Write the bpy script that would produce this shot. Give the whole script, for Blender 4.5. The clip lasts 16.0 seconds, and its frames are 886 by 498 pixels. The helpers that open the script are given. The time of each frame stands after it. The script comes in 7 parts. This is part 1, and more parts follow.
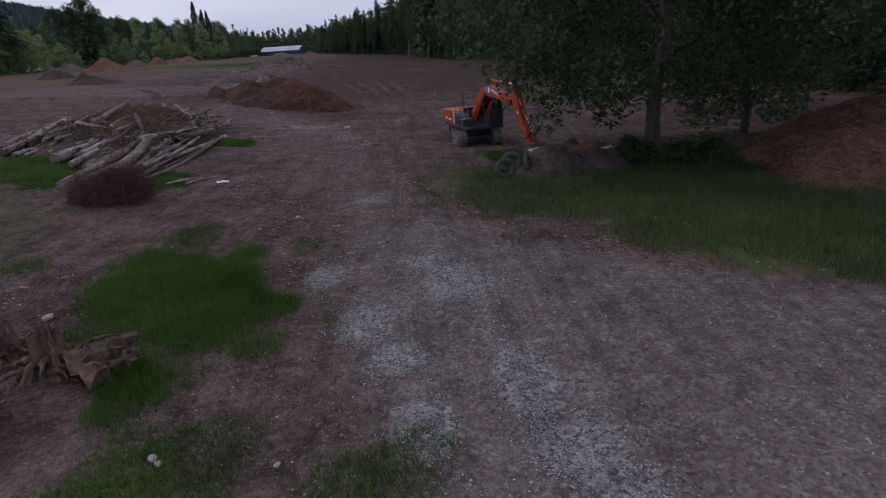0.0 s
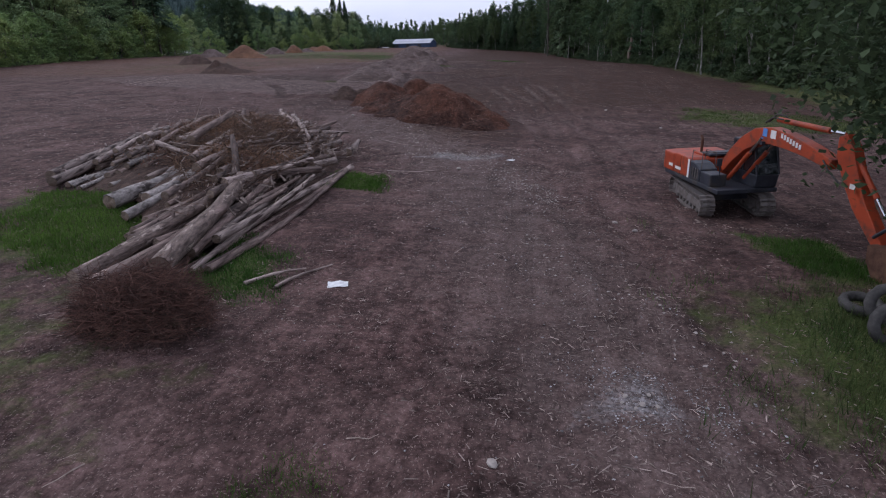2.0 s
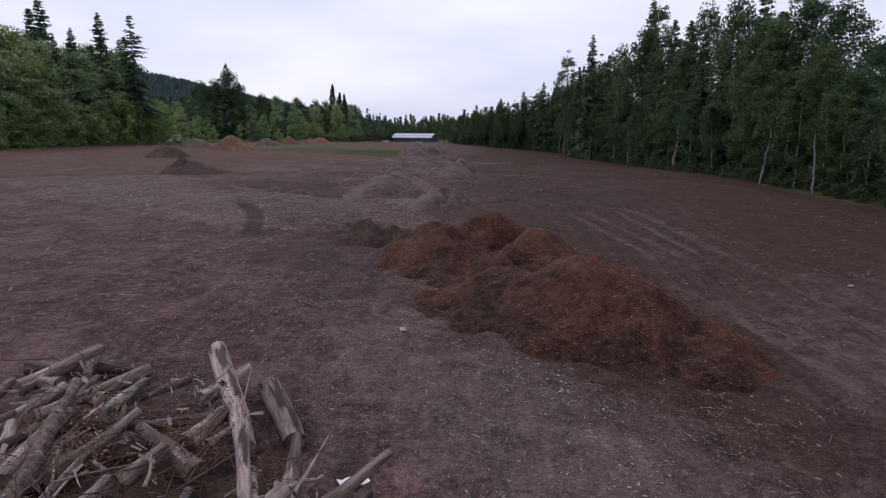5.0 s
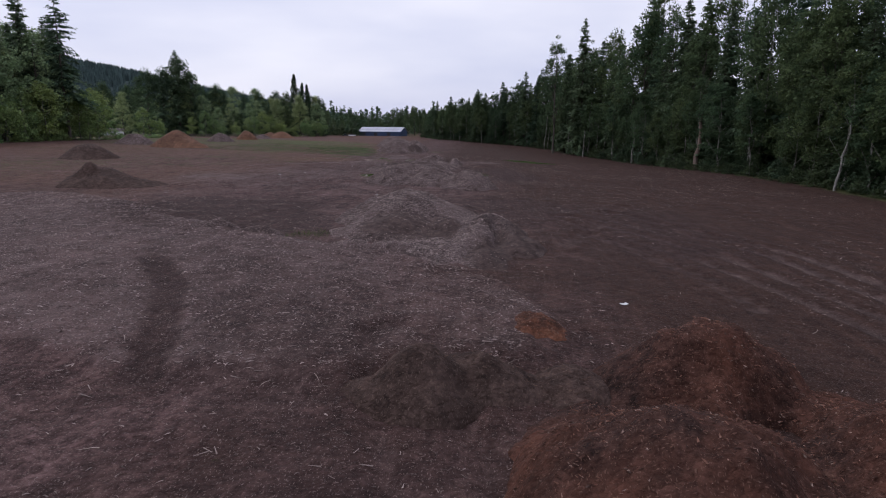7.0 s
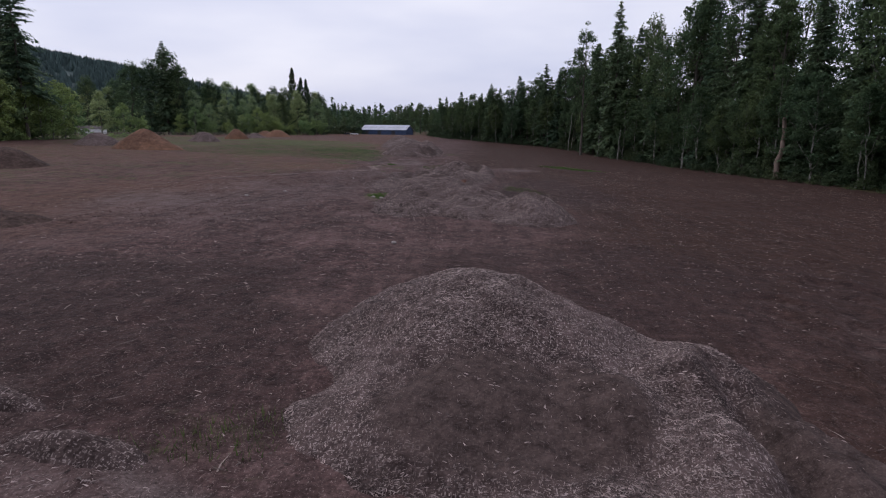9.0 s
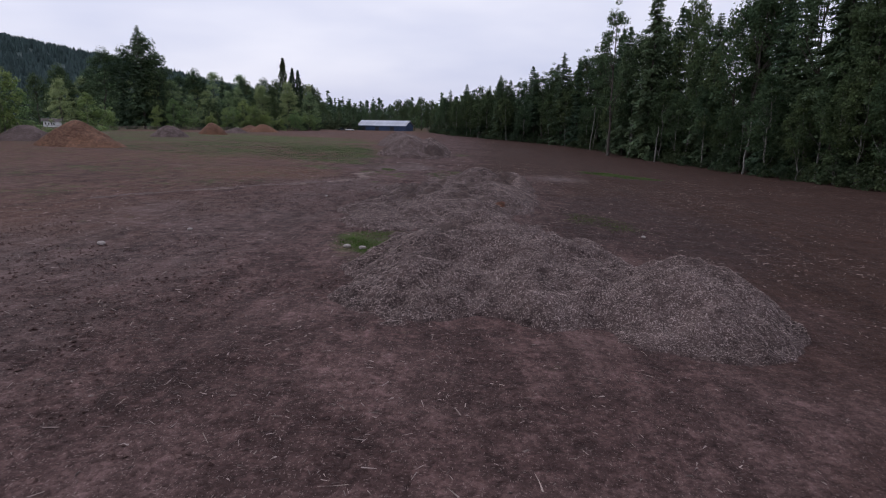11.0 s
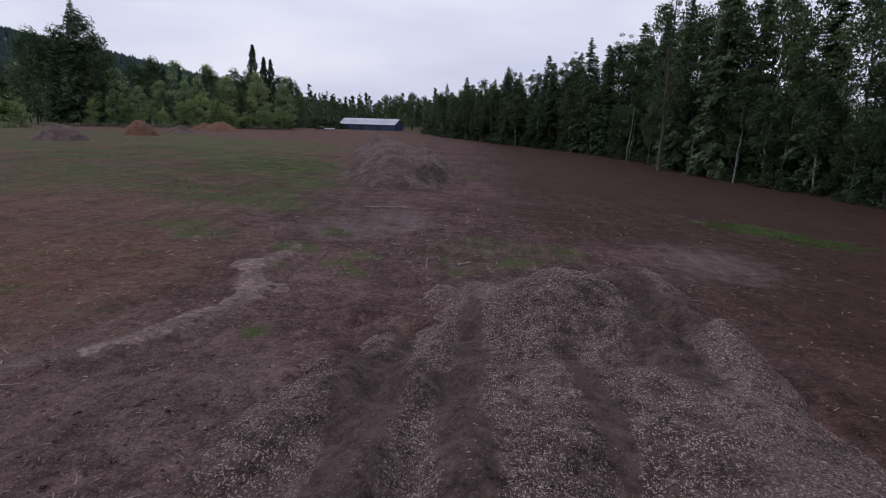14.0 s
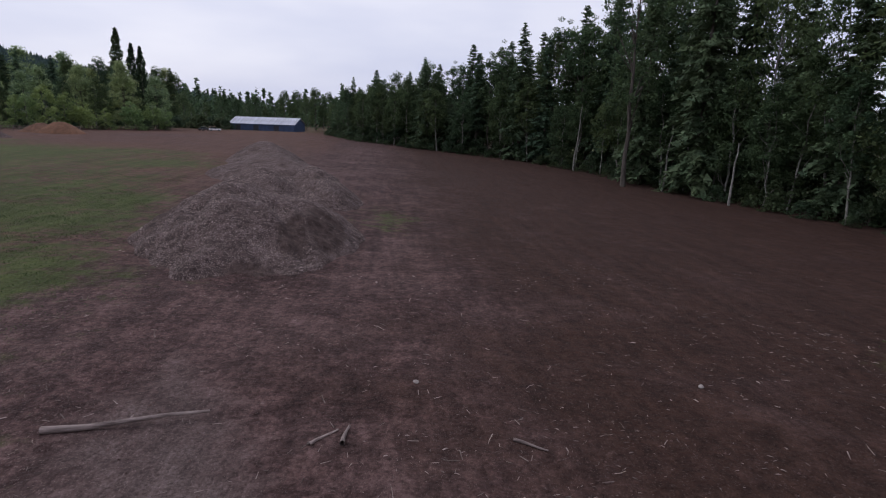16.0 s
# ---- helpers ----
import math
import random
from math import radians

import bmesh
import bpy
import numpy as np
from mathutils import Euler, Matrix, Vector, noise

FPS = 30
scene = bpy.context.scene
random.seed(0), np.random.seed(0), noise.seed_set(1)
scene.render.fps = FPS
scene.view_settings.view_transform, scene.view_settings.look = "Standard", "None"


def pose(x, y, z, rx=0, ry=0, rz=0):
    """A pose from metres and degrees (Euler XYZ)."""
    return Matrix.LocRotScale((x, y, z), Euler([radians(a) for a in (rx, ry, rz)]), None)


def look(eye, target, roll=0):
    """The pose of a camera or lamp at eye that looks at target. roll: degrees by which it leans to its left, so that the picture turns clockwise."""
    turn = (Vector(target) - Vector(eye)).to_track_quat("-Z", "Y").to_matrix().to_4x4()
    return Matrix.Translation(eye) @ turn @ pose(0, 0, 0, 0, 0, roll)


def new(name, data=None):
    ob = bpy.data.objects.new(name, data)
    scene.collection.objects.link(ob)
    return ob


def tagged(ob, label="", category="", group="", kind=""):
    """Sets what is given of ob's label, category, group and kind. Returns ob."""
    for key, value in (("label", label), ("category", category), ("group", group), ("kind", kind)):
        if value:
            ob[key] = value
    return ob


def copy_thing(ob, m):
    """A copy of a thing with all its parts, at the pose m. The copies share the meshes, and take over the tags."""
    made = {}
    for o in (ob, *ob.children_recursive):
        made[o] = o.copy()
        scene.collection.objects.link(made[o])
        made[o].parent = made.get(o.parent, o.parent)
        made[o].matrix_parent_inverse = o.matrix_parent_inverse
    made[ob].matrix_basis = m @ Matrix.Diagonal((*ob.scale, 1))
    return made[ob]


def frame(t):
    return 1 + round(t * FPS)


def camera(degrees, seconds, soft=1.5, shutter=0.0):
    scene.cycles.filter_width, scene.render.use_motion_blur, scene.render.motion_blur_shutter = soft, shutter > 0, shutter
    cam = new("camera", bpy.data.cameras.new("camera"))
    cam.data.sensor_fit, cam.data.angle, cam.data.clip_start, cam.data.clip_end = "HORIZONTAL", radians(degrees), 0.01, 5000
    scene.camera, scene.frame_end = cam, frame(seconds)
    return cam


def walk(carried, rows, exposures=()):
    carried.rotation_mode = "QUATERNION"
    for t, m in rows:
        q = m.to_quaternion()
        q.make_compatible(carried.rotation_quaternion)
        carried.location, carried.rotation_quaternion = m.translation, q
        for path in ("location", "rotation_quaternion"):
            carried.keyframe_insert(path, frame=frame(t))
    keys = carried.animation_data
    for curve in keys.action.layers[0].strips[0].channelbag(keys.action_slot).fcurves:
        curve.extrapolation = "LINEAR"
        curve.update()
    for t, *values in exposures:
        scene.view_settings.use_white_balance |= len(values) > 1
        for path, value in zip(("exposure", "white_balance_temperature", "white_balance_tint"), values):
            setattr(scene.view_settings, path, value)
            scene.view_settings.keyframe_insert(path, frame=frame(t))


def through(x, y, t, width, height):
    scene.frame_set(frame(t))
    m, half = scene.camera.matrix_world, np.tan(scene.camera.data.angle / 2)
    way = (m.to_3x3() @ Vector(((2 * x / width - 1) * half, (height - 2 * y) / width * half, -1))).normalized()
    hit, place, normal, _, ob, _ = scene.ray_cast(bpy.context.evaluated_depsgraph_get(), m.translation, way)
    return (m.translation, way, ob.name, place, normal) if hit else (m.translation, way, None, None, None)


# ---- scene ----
cam = camera(73.8, 16.0, soft=1.15)
PATH = [
    (0, (3.925, -7.459, 6.197), (3.998, -5.578, 5.52), -3.7),
    (0.5, (2.966, -4.102, 6.026), (2.94, -2.219, 5.353), -3.3),
    (1, (1.883, -0.465, 6.099), (1.723, 1.413, 5.429), -2.5),
    (1.5, (0.804, 3.494, 6.285), (0.539, 5.359, 5.613), -1.8),
    (2, (-0.515, 7.745, 6.683), (-0.8, 9.607, 6.009), -1.6),
    (2.5, (-2.006, 12.272, 6.835), (-2.294, 14.131, 6.157), -1.3),
    (3, (-3.652, 17.038, 7.032), (-3.943, 18.901, 6.364), -0.9),
    (3.5, (-5.459, 22.058, 7.267), (-5.76, 23.973, 6.774), -0.4),
    (4, (-7.469, 27.229, 7.354), (-7.778, 29.168, 6.969), -0.3),
    (4.5, (-9.568, 32.528, 7.447), (-9.881, 34.465, 7.06), 0.1),
    (5, (-11.651, 37.875, 7.539), (-11.902, 39.821, 7.15), 0.3),
    (5.2, (-12.512, 40.002, 7.569), (-12.681, 41.956, 7.181), 0.3),
    (7.3, (-21.127, 64.351, 7.762), (-21.255, 66.304, 7.351), 0.3),
    (7.5, (-21.623, 66.768, 7.733), (-21.753, 68.721, 7.323), 0.3),
    (8, (-22.994, 72.825, 7.837), (-23.128, 74.777, 7.423), 0.2),
    (8.5, (-24.395, 79.632, 7.78), (-24.528, 81.585, 7.366), 0.4),
    (9, (-25.648, 86.101, 7.787), (-25.783, 88.053, 7.37), 0.4),
    (11.3, (-29.903, 116.566, 7.087), (-30.034, 118.515, 6.66), 0.9),
    (11.5, (-30.237, 119.157, 7.101), (-30.37, 121.107, 6.677), 0.9),
    (12, (-31.199, 125.937, 7.182), (-31.328, 127.887, 6.756), 1.0),
    (12.5, (-31.932, 132.793, 7.367), (-32.059, 134.743, 6.938), 1.0),
    (13, (-32.684, 140.315, 7.492), (-32.805, 142.264, 7.061), 1.2),
    (13.5, (-33.31, 147.963, 7.556), (-33.425, 149.913, 7.124), 1.5),
    (14, (-33.867, 155.921, 7.777), (-33.963, 157.871, 7.343), 1.6),
    (14.5, (-34.138, 163.775, 7.91), (-34.226, 165.726, 7.476), 1.7),
    (15, (-34.38, 172.149, 7.963), (-34.38, 174.102, 7.529), 1.7),
    (15.5, (-34.348, 180.688, 8.056), (-34.327, 182.64, 7.617), 1.5),
    (16, (-34.367, 188.886, 8.228), (-34.175, 190.83, 7.797), 1.8),
]
EXPOSURES = [(0.0, -0.28, 6150, 11), (1.0, 0.02, 6150, 10), (2.0, 0.19, 6200, 10), (3.5, 0.3, 6350, 12), (5.0, 0.14, 6500, 12), (7.5, 0.02, 6450, 12.5), (9.0, -0.01, 6500, 12), (12.5, 0.0, 6450, 12), (14.5, -0.1, 6450, 12), (16.0, -0.02, 6500, 11.5)]
walk(cam, [(t, look(e, g, r)) for t, e, g, r in PATH], EXPOSURES)

# ---- light ----
SUN_ELEV, SUN_AZ = 46.0, 300.0  # degrees; azimuth clockwise from +y
world = bpy.data.worlds.new("overcast_sky")
scene.world = world
world.use_nodes = True
wt = world.node_tree
wn, wl = wt.nodes, wt.links
wback = wn["Background"]
wsky = wn.new("ShaderNodeTexSky")
wsky.sky_type = "NISHITA"
wsky.sun_disc = False
wsky.sun_elevation, wsky.sun_rotation = radians(SUN_ELEV), radians(SUN_AZ)
wsky.air_density, wsky.dust_density = 1.0, 2.0
wscale = wn.new("ShaderNodeVectorMath")
wscale.operation = "SCALE"
wscale.inputs["Scale"].default_value = 0.1
wl.new(wsky.outputs[0], wscale.inputs[0])
wco = wn.new("ShaderNodeTexCoord")
wmap = wn.new("ShaderNodeMapping")
wmap.inputs["Scale"].default_value = (1.0, 1.0, 3.4)
wl.new(wco.outputs["Generated"], wmap.inputs[0])
wnoise = wn.new("ShaderNodeTexNoise")
wnoise.inputs["Scale"].default_value = 2.3
wnoise.inputs["Detail"].default_value = 4.0
wnoise.inputs["Roughness"].default_value = 0.45
wl.new(wmap.outputs[0], wnoise.inputs["Vector"])
wramp = wn.new("ShaderNodeValToRGB")
wramp.color_ramp.elements[0].position, wramp.color_ramp.elements[0].color = 0.34, (0.69, 0.73, 0.95, 1)
wramp.color_ramp.elements[1].position, wramp.color_ramp.elements[1].color = 0.66, (0.97, 0.98, 1.12, 1)
wl.new(wnoise.outputs[0], wramp.inputs[0])
wmix = wn.new("ShaderNodeMixRGB")
wmix.inputs[0].default_value = 0.88
wl.new(wscale.outputs[0], wmix.inputs[1])
wl.new(wramp.outputs[0], wmix.inputs[2])
wl.new(wmix.outputs[0], wback.inputs["Color"])
wback.inputs["Strength"].default_value = 0.93

sun_data = bpy.data.lights.new("sun", "SUN")
sun_data.energy, sun_data.angle, sun_data.color = 0.95, radians(24), (0.98, 0.96, 1.0)
sun = new("sun", sun_data)
sun.matrix_world = pose(0, 0, 60, 90 - SUN_ELEV, 0, -SUN_AZ + 180)

# ---- materials ----
def nodes_of(name):
    m = bpy.data.materials.new(name)
    m.use_nodes = True
    return m, m.node_tree.nodes, m.node_tree.links, m.node_tree.nodes["Principled BSDF"]


def noise_node(n, l, vec, scale, detail=4.0, rough=0.55, stretch=None):
    if stretch:
        mp = n.new("ShaderNodeMapping")
        mp.inputs["Scale"].default_value = stretch
        l.new(vec, mp.inputs[0])
        vec = mp.outputs[0]
    t = n.new("ShaderNodeTexNoise")
    t.inputs["Scale"].default_value, t.inputs["Detail"].default_value, t.inputs["Roughness"].default_value = scale, detail, rough
    l.new(vec, t.inputs["Vector"])
    return t.outputs[0]


def ramp_node(n, l, fac, a, ca, b, cb):
    r = n.new("ShaderNodeValToRGB")
    r.color_ramp.elements[0].position, r.color_ramp.elements[0].color = a, (*ca, 1)
    r.color_ramp.elements[1].position, r.color_ramp.elements[1].color = b, (*cb, 1)
    l.new(fac, r.inputs[0])
    return r.outputs[0]


def mix_node(n, l, fac, a, b, kind="MIX"):
    x = n.new("ShaderNodeMixRGB")
    x.blend_type = kind
    for k, v in ((0, fac), (1, a), (2, b)):
        if hasattr(v, "is_output"):
            l.new(v, x.inputs[k])
        else:
            x.inputs[k].default_value = v if k == 0 else (*v, 1)
    return x.outputs[0]


def bump_node(n, l, bsdf, height, strength, distance=0.05):
    b = n.new("ShaderNodeBump")
    b.inputs["Strength"].default_value, b.inputs["Distance"].default_value = strength, distance
    l.new(height, b.inputs["Height"])
    l.new(b.outputs[0], bsdf.inputs["Normal"])


def material(name, dark, light, scale=3.0, rough=0.85, metal=0.0, bump=0.3, wear=None, wear_scale=1.2, wear_at=(0.52, 0.68), stretch=None, vary=0.0, spec=0.25):
    """Two-tone noise, worn patches in a third colour, a bump, and a spread of brightness from piece to piece."""
    m, n, l, bsdf = nodes_of(name)
    vec = n.new("ShaderNodeTexCoord").outputs["Object"]
    fine = noise_node(n, l, vec, scale, 6.0, 0.62, stretch)
    col = ramp_node(n, l, fine, 0.33, dark, 0.68, light)
    if wear:
        w = noise_node(n, l, vec, wear_scale, 4.0, 0.6, stretch)
        col = mix_node(n, l, ramp_node(n, l, w, wear_at[0], (0, 0, 0), wear_at[1], (1, 1, 1)), col, wear)
    if vary:
        g = n.new("ShaderNodeNewGeometry").outputs["Random Per Island"]
        o = n.new("ShaderNodeObjectInfo").outputs["Random"]
        add = n.new("ShaderNodeMath")
        add.operation = "ADD"
        l.new(g, add.inputs[0])
        l.new(o, add.inputs[1])
        fr = n.new("ShaderNodeMath")
        fr.operation = "FRACT"
        l.new(add.outputs[0], fr.inputs[0])
        v = ramp_node(n, l, fr.outputs[0], 0.0, (1 - vary,) * 3, 1.0, (1 + vary,) * 3)
        col = mix_node(n, l, 1.0, col, v, "MULTIPLY")
    l.new(col, bsdf.inputs["Base Color"])
    bsdf.inputs["Roughness"].default_value, bsdf.inputs["Metallic"].default_value = rough, metal
    bsdf.inputs["Specular IOR Level"].default_value = spec
    if bump:
        bump_node(n, l, bsdf, noise_node(n, l, vec, scale * 2.5, 5.0, 0.6, stretch), bump)
    return m


def leaf_material(name, dark, light, vary=0.4, through=0.4):
    """Leaves: a matt side and light that shines through them."""
    m, n, l, bsdf = nodes_of(name)
    vec = n.new("ShaderNodeTexCoord").outputs["Object"]
    col = ramp_node(n, l, noise_node(n, l, vec, 0.35, 3.0, 0.6), 0.35, dark, 0.65, light)
    add = n.new("ShaderNodeMath")
    l.new(n.new("ShaderNodeNewGeometry").outputs["Random Per Island"], add.inputs[0])
    l.new(n.new("ShaderNodeObjectInfo").outputs["Random"], add.inputs[1])
    fr = n.new("ShaderNodeMath")
    fr.operation = "FRACT"
    l.new(add.outputs[0], fr.inputs[0])
    col = mix_node(n, l, 1.0, col, ramp_node(n, l, fr.outputs[0], 0.0, (1 - vary,) * 3, 1.0, (1 + vary,) * 3), "MULTIPLY")
    tint = ramp_node(n, l, n.new("ShaderNodeObjectInfo").outputs["Random"], 0.0, (0.82, 0.9, 0.95), 1.0, (1.2, 1.08, 0.95))
    col = mix_node(n, l, 1.0, col, tint, "MULTIPLY")
    l.new(col, bsdf.inputs["Base Color"])
    bsdf.inputs["Roughness"].default_value, bsdf.inputs["Specular IOR Level"].default_value = 0.65, 0.15
    tr = n.new("ShaderNodeBsdfTranslucent")
    l.new(col, tr.inputs["Color"])
    mx = n.new("ShaderNodeMixShader")
    mx.inputs[0].default_value = through
    l.new(bsdf.outputs[0], mx.inputs[1])
    l.new(tr.outputs[0], mx.inputs[2])
    l.new(mx.outputs[0], n["Material Output"].inputs["Surface"])
    return m


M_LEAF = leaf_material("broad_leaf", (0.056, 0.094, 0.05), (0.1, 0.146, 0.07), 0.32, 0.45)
M_LEAF_LIGHT = leaf_material("young_alder_leaf", (0.17, 0.25, 0.1), (0.26, 0.35, 0.145))
# maple and poplar leaf; on the foot bushes its darkness stands for shade
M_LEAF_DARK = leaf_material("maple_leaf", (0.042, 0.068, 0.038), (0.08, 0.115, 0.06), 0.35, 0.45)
# lighter copy of the broad leaf; west-side light and haze are in its colour
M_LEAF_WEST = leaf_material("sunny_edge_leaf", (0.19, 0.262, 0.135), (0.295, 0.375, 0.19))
M_NEEDLE = leaf_material("fir_needle", (0.068, 0.115, 0.072), (0.118, 0.172, 0.1), 0.4, 0.35)
M_FAR_LEAF = leaf_material("distant_foliage", (0.0633, 0.103, 0.0552), (0.0978, 0.144, 0.0713), 0.35, 0.3)
# distance haze is mixed into the hill's leaf colour as pale blue
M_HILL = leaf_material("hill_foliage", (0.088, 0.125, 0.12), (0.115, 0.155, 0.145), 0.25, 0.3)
M_TRUNK = material("tree_bark", (0.05, 0.042, 0.035), (0.12, 0.105, 0.09), 3.0, 0.9, bump=0.5, stretch=(1, 1, 0.25))
M_TRUNK_PALE = material("alder_bark", (0.13, 0.125, 0.11), (0.3, 0.29, 0.26), 2.0, 0.85, bump=0.3, wear=(0.05, 0.045, 0.04), stretch=(1, 1, 0.6))
M_SNAG = material("bare_snag_wood", (0.13, 0.095, 0.078), (0.27, 0.2, 0.165), 2.0, 0.85, bump=0.4, stretch=(1, 1, 0.2))
M_BARK = material("log_bark", (0.04, 0.027, 0.024), (0.23, 0.168, 0.15), 7.0, 0.9, bump=1.0, wear=(0.36, 0.275, 0.24), wear_scale=5.0, wear_at=(0.62, 0.67), stretch=(1, 1, 0.16), vary=0.5)
M_BIRCH = material("birch_bark", (0.11, 0.094, 0.088), (0.42, 0.375, 0.355), 5.0, 0.85, bump=0.6, wear=(0.05, 0.04, 0.037), wear_scale=2.2, wear_at=(0.46, 0.62), stretch=(1, 1, 0.5), vary=0.25)
M_BLEACHED = material("peeled_wood", (0.11, 0.082, 0.075), (0.44, 0.352, 0.32), 7.0, 0.85, bump=0.9, wear=(0.05, 0.033, 0.029), wear_scale=4.0, wear_at=(0.5, 0.6), stretch=(1, 1, 0.14), vary=0.4)
M_CUT_OLD = material("weathered_cut_wood", (0.1, 0.075, 0.06), (0.25, 0.19, 0.15), 6.0, 0.88, bump=0.4, wear=(0.09, 0.05, 0.035), vary=0.35)
M_TORN = material("torn_wood", (0.035, 0.022, 0.018), (0.14, 0.09, 0.066), 6.0, 0.88, bump=0.9, wear=(0.24, 0.125, 0.06), wear_scale=3.0, wear_at=(0.56, 0.68), stretch=(1, 1, 0.2))
M_TWIG = material("dry_twig", (0.04, 0.024, 0.018), (0.1, 0.062, 0.046), 3.0, 0.9, bump=0.2, vary=0.5)
M_BRUSH = material("dead_brush", (0.05, 0.025, 0.02), (0.125, 0.066, 0.052), 3.0, 0.9, bump=0.2, vary=0.6)
M_DEADLEAF = leaf_material("dead_leaf", (0.115, 0.064, 0.043), (0.215, 0.128, 0.084), 0.6, 0.3)
M_RUSTLEAF = leaf_material("rusty_dead_leaf", (0.115, 0.05, 0.036), (0.2, 0.098, 0.066), 0.6, 0.25)
M_CHIP = material("wood_chip", (0.1, 0.071, 0.065), (0.4, 0.318, 0.292), 2.0, 0.85, bump=0, vary=0.65)
M_SCRAP = material("field_splinter", (0.1, 0.074, 0.066), (0.35, 0.28, 0.252), 2.0, 0.88, bump=0, vary=0.6)
M_PEELING = material("peeling_bark", (0.05, 0.035, 0.03), (0.24, 0.18, 0.158), 8.0, 0.88, bump=1.0, wear=(0.36, 0.29, 0.255), wear_scale=6.0, wear_at=(0.6, 0.65), stretch=(1, 1, 0.25))
M_BARKBIT = material("bark_shred", (0.045, 0.021, 0.015), (0.185, 0.092, 0.064), 1.2, 0.88, bump=0, wear=(0.24, 0.17, 0.14), wear_scale=6.0, wear_at=(0.56, 0.62), vary=0.7)
M_STICK = material("pale_stick", (0.13, 0.098, 0.086), (0.33, 0.265, 0.23), 3.0, 0.85, bump=0.2, vary=0.5)
M_STONE = material("crushed_stone", (0.13, 0.122, 0.124), (0.35, 0.335, 0.34), 4.0, 0.8, bump=0.2, vary=0.55)
M_WHITE_ROCK = material("pale_rock", (0.22, 0.19, 0.175), (0.41, 0.365, 0.335), 3.0, 0.8, bump=0.5)
M_PAPER = material("scrap_sheet", (0.55, 0.55, 0.56), (0.75, 0.75, 0.76), 3.0, 0.7, bump=0.2)
M_GRASS = leaf_material("grass_blade", (0.036, 0.084, 0.014), (0.072, 0.14, 0.03), 0.5, 0.4)
M_GRASS_DULL = leaf_material("verge_grass", (0.042, 0.074, 0.024), (0.082, 0.112, 0.042), 0.5, 0.35)
M_ORANGE = material("orange_paint", (0.28, 0.04, 0.014), (0.4, 0.06, 0.02), 1.5, 0.5, bump=0.05, wear=(0.12, 0.04, 0.028), wear_scale=2.6, wear_at=(0.5, 0.7), spec=0.4)
M_BLACK = material("dark_machine_paint", (0.019, 0.021, 0.029), (0.038, 0.041, 0.055), 3.0, 0.5, bump=0.1, wear=(0.06, 0.05, 0.045), spec=0.4)
M_STEEL = material("muddy_track_steel", (0.09, 0.075, 0.068), (0.22, 0.19, 0.18), 3.0, 0.6, 0.25, bump=0.3, wear=(0.2, 0.185, 0.18), wear_scale=4.0)
M_CHROME = material("chrome_rod", (0.6, 0.6, 0.62), (0.75, 0.75, 0.77), 2.0, 0.18, 1.0, bump=0)
M_RUST = material("rusty_steel", (0.07, 0.035, 0.025), (0.15, 0.08, 0.055), 3.0, 0.75, 0.3, bump=0.4)
M_DECAL = material("white_decal", (0.6, 0.6, 0.6), (0.75, 0.74, 0.72), 6.0, 0.6, bump=0)
M_DECAL_BLUE = material("blue_decal", (0.08, 0.2, 0.5), (0.12, 0.27, 0.6), 6.0, 0.6, bump=0)
M_RUBBER = material("tyre_rubber", (0.028, 0.027, 0.027), (0.075, 0.07, 0.068), 5.0, 0.85, bump=0.4)
M_FOIL = material("crumpled_tarp", (0.16, 0.165, 0.18), (0.42, 0.43, 0.46), 5.0, 0.4, bump=0.8)
M_JUNK = material("dark_scrap", (0.022, 0.018, 0.017), (0.07, 0.055, 0.05), 3.0, 0.8, bump=0.6, wear=(0.13, 0.055, 0.04))
M_ROOF = material("galvanised_roof", (0.45, 0.47, 0.52), (0.66, 0.68, 0.74), 0.8, 0.45, 0.3, bump=0, wear=(0.22, 0.2, 0.21), wear_scale=0.35, wear_at=(0.58, 0.7), stretch=(1, 0.25, 0.25), vary=0.28)
M_BARN = material("blue_barn_siding", (0.035, 0.055, 0.11), (0.06, 0.09, 0.165), 0.7, 0.65, bump=0.1)
M_WOODFENCE = material("weathered_rail", (0.12, 0.1, 0.085), (0.24, 0.2, 0.175), 2.0, 0.85, bump=0.3)
M_WHITE = material("white_siding", (0.62, 0.62, 0.63), (0.78, 0.78, 0.78), 1.0, 0.6, bump=0)
M_CARWHITE = material("white_car_paint", (0.7, 0.7, 0.72), (0.8, 0.8, 0.82), 1.0, 0.25, bump=0, spec=0.5)
M_CARDARK = material("dark_car_paint", (0.02, 0.022, 0.028), (0.035, 0.038, 0.045), 1.0, 0.25, bump=0, spec=0.5)
M_GLASS, gn, gl, gb = nodes_of("cab_glass")
gb.inputs["Base Color"].default_value, gb.inputs["Roughness"].default_value = (0.03, 0.036, 0.042, 1), 0.06
gb.inputs["Transmission Weight"].default_value, gb.inputs["IOR"].default_value = 0.35, 1.45


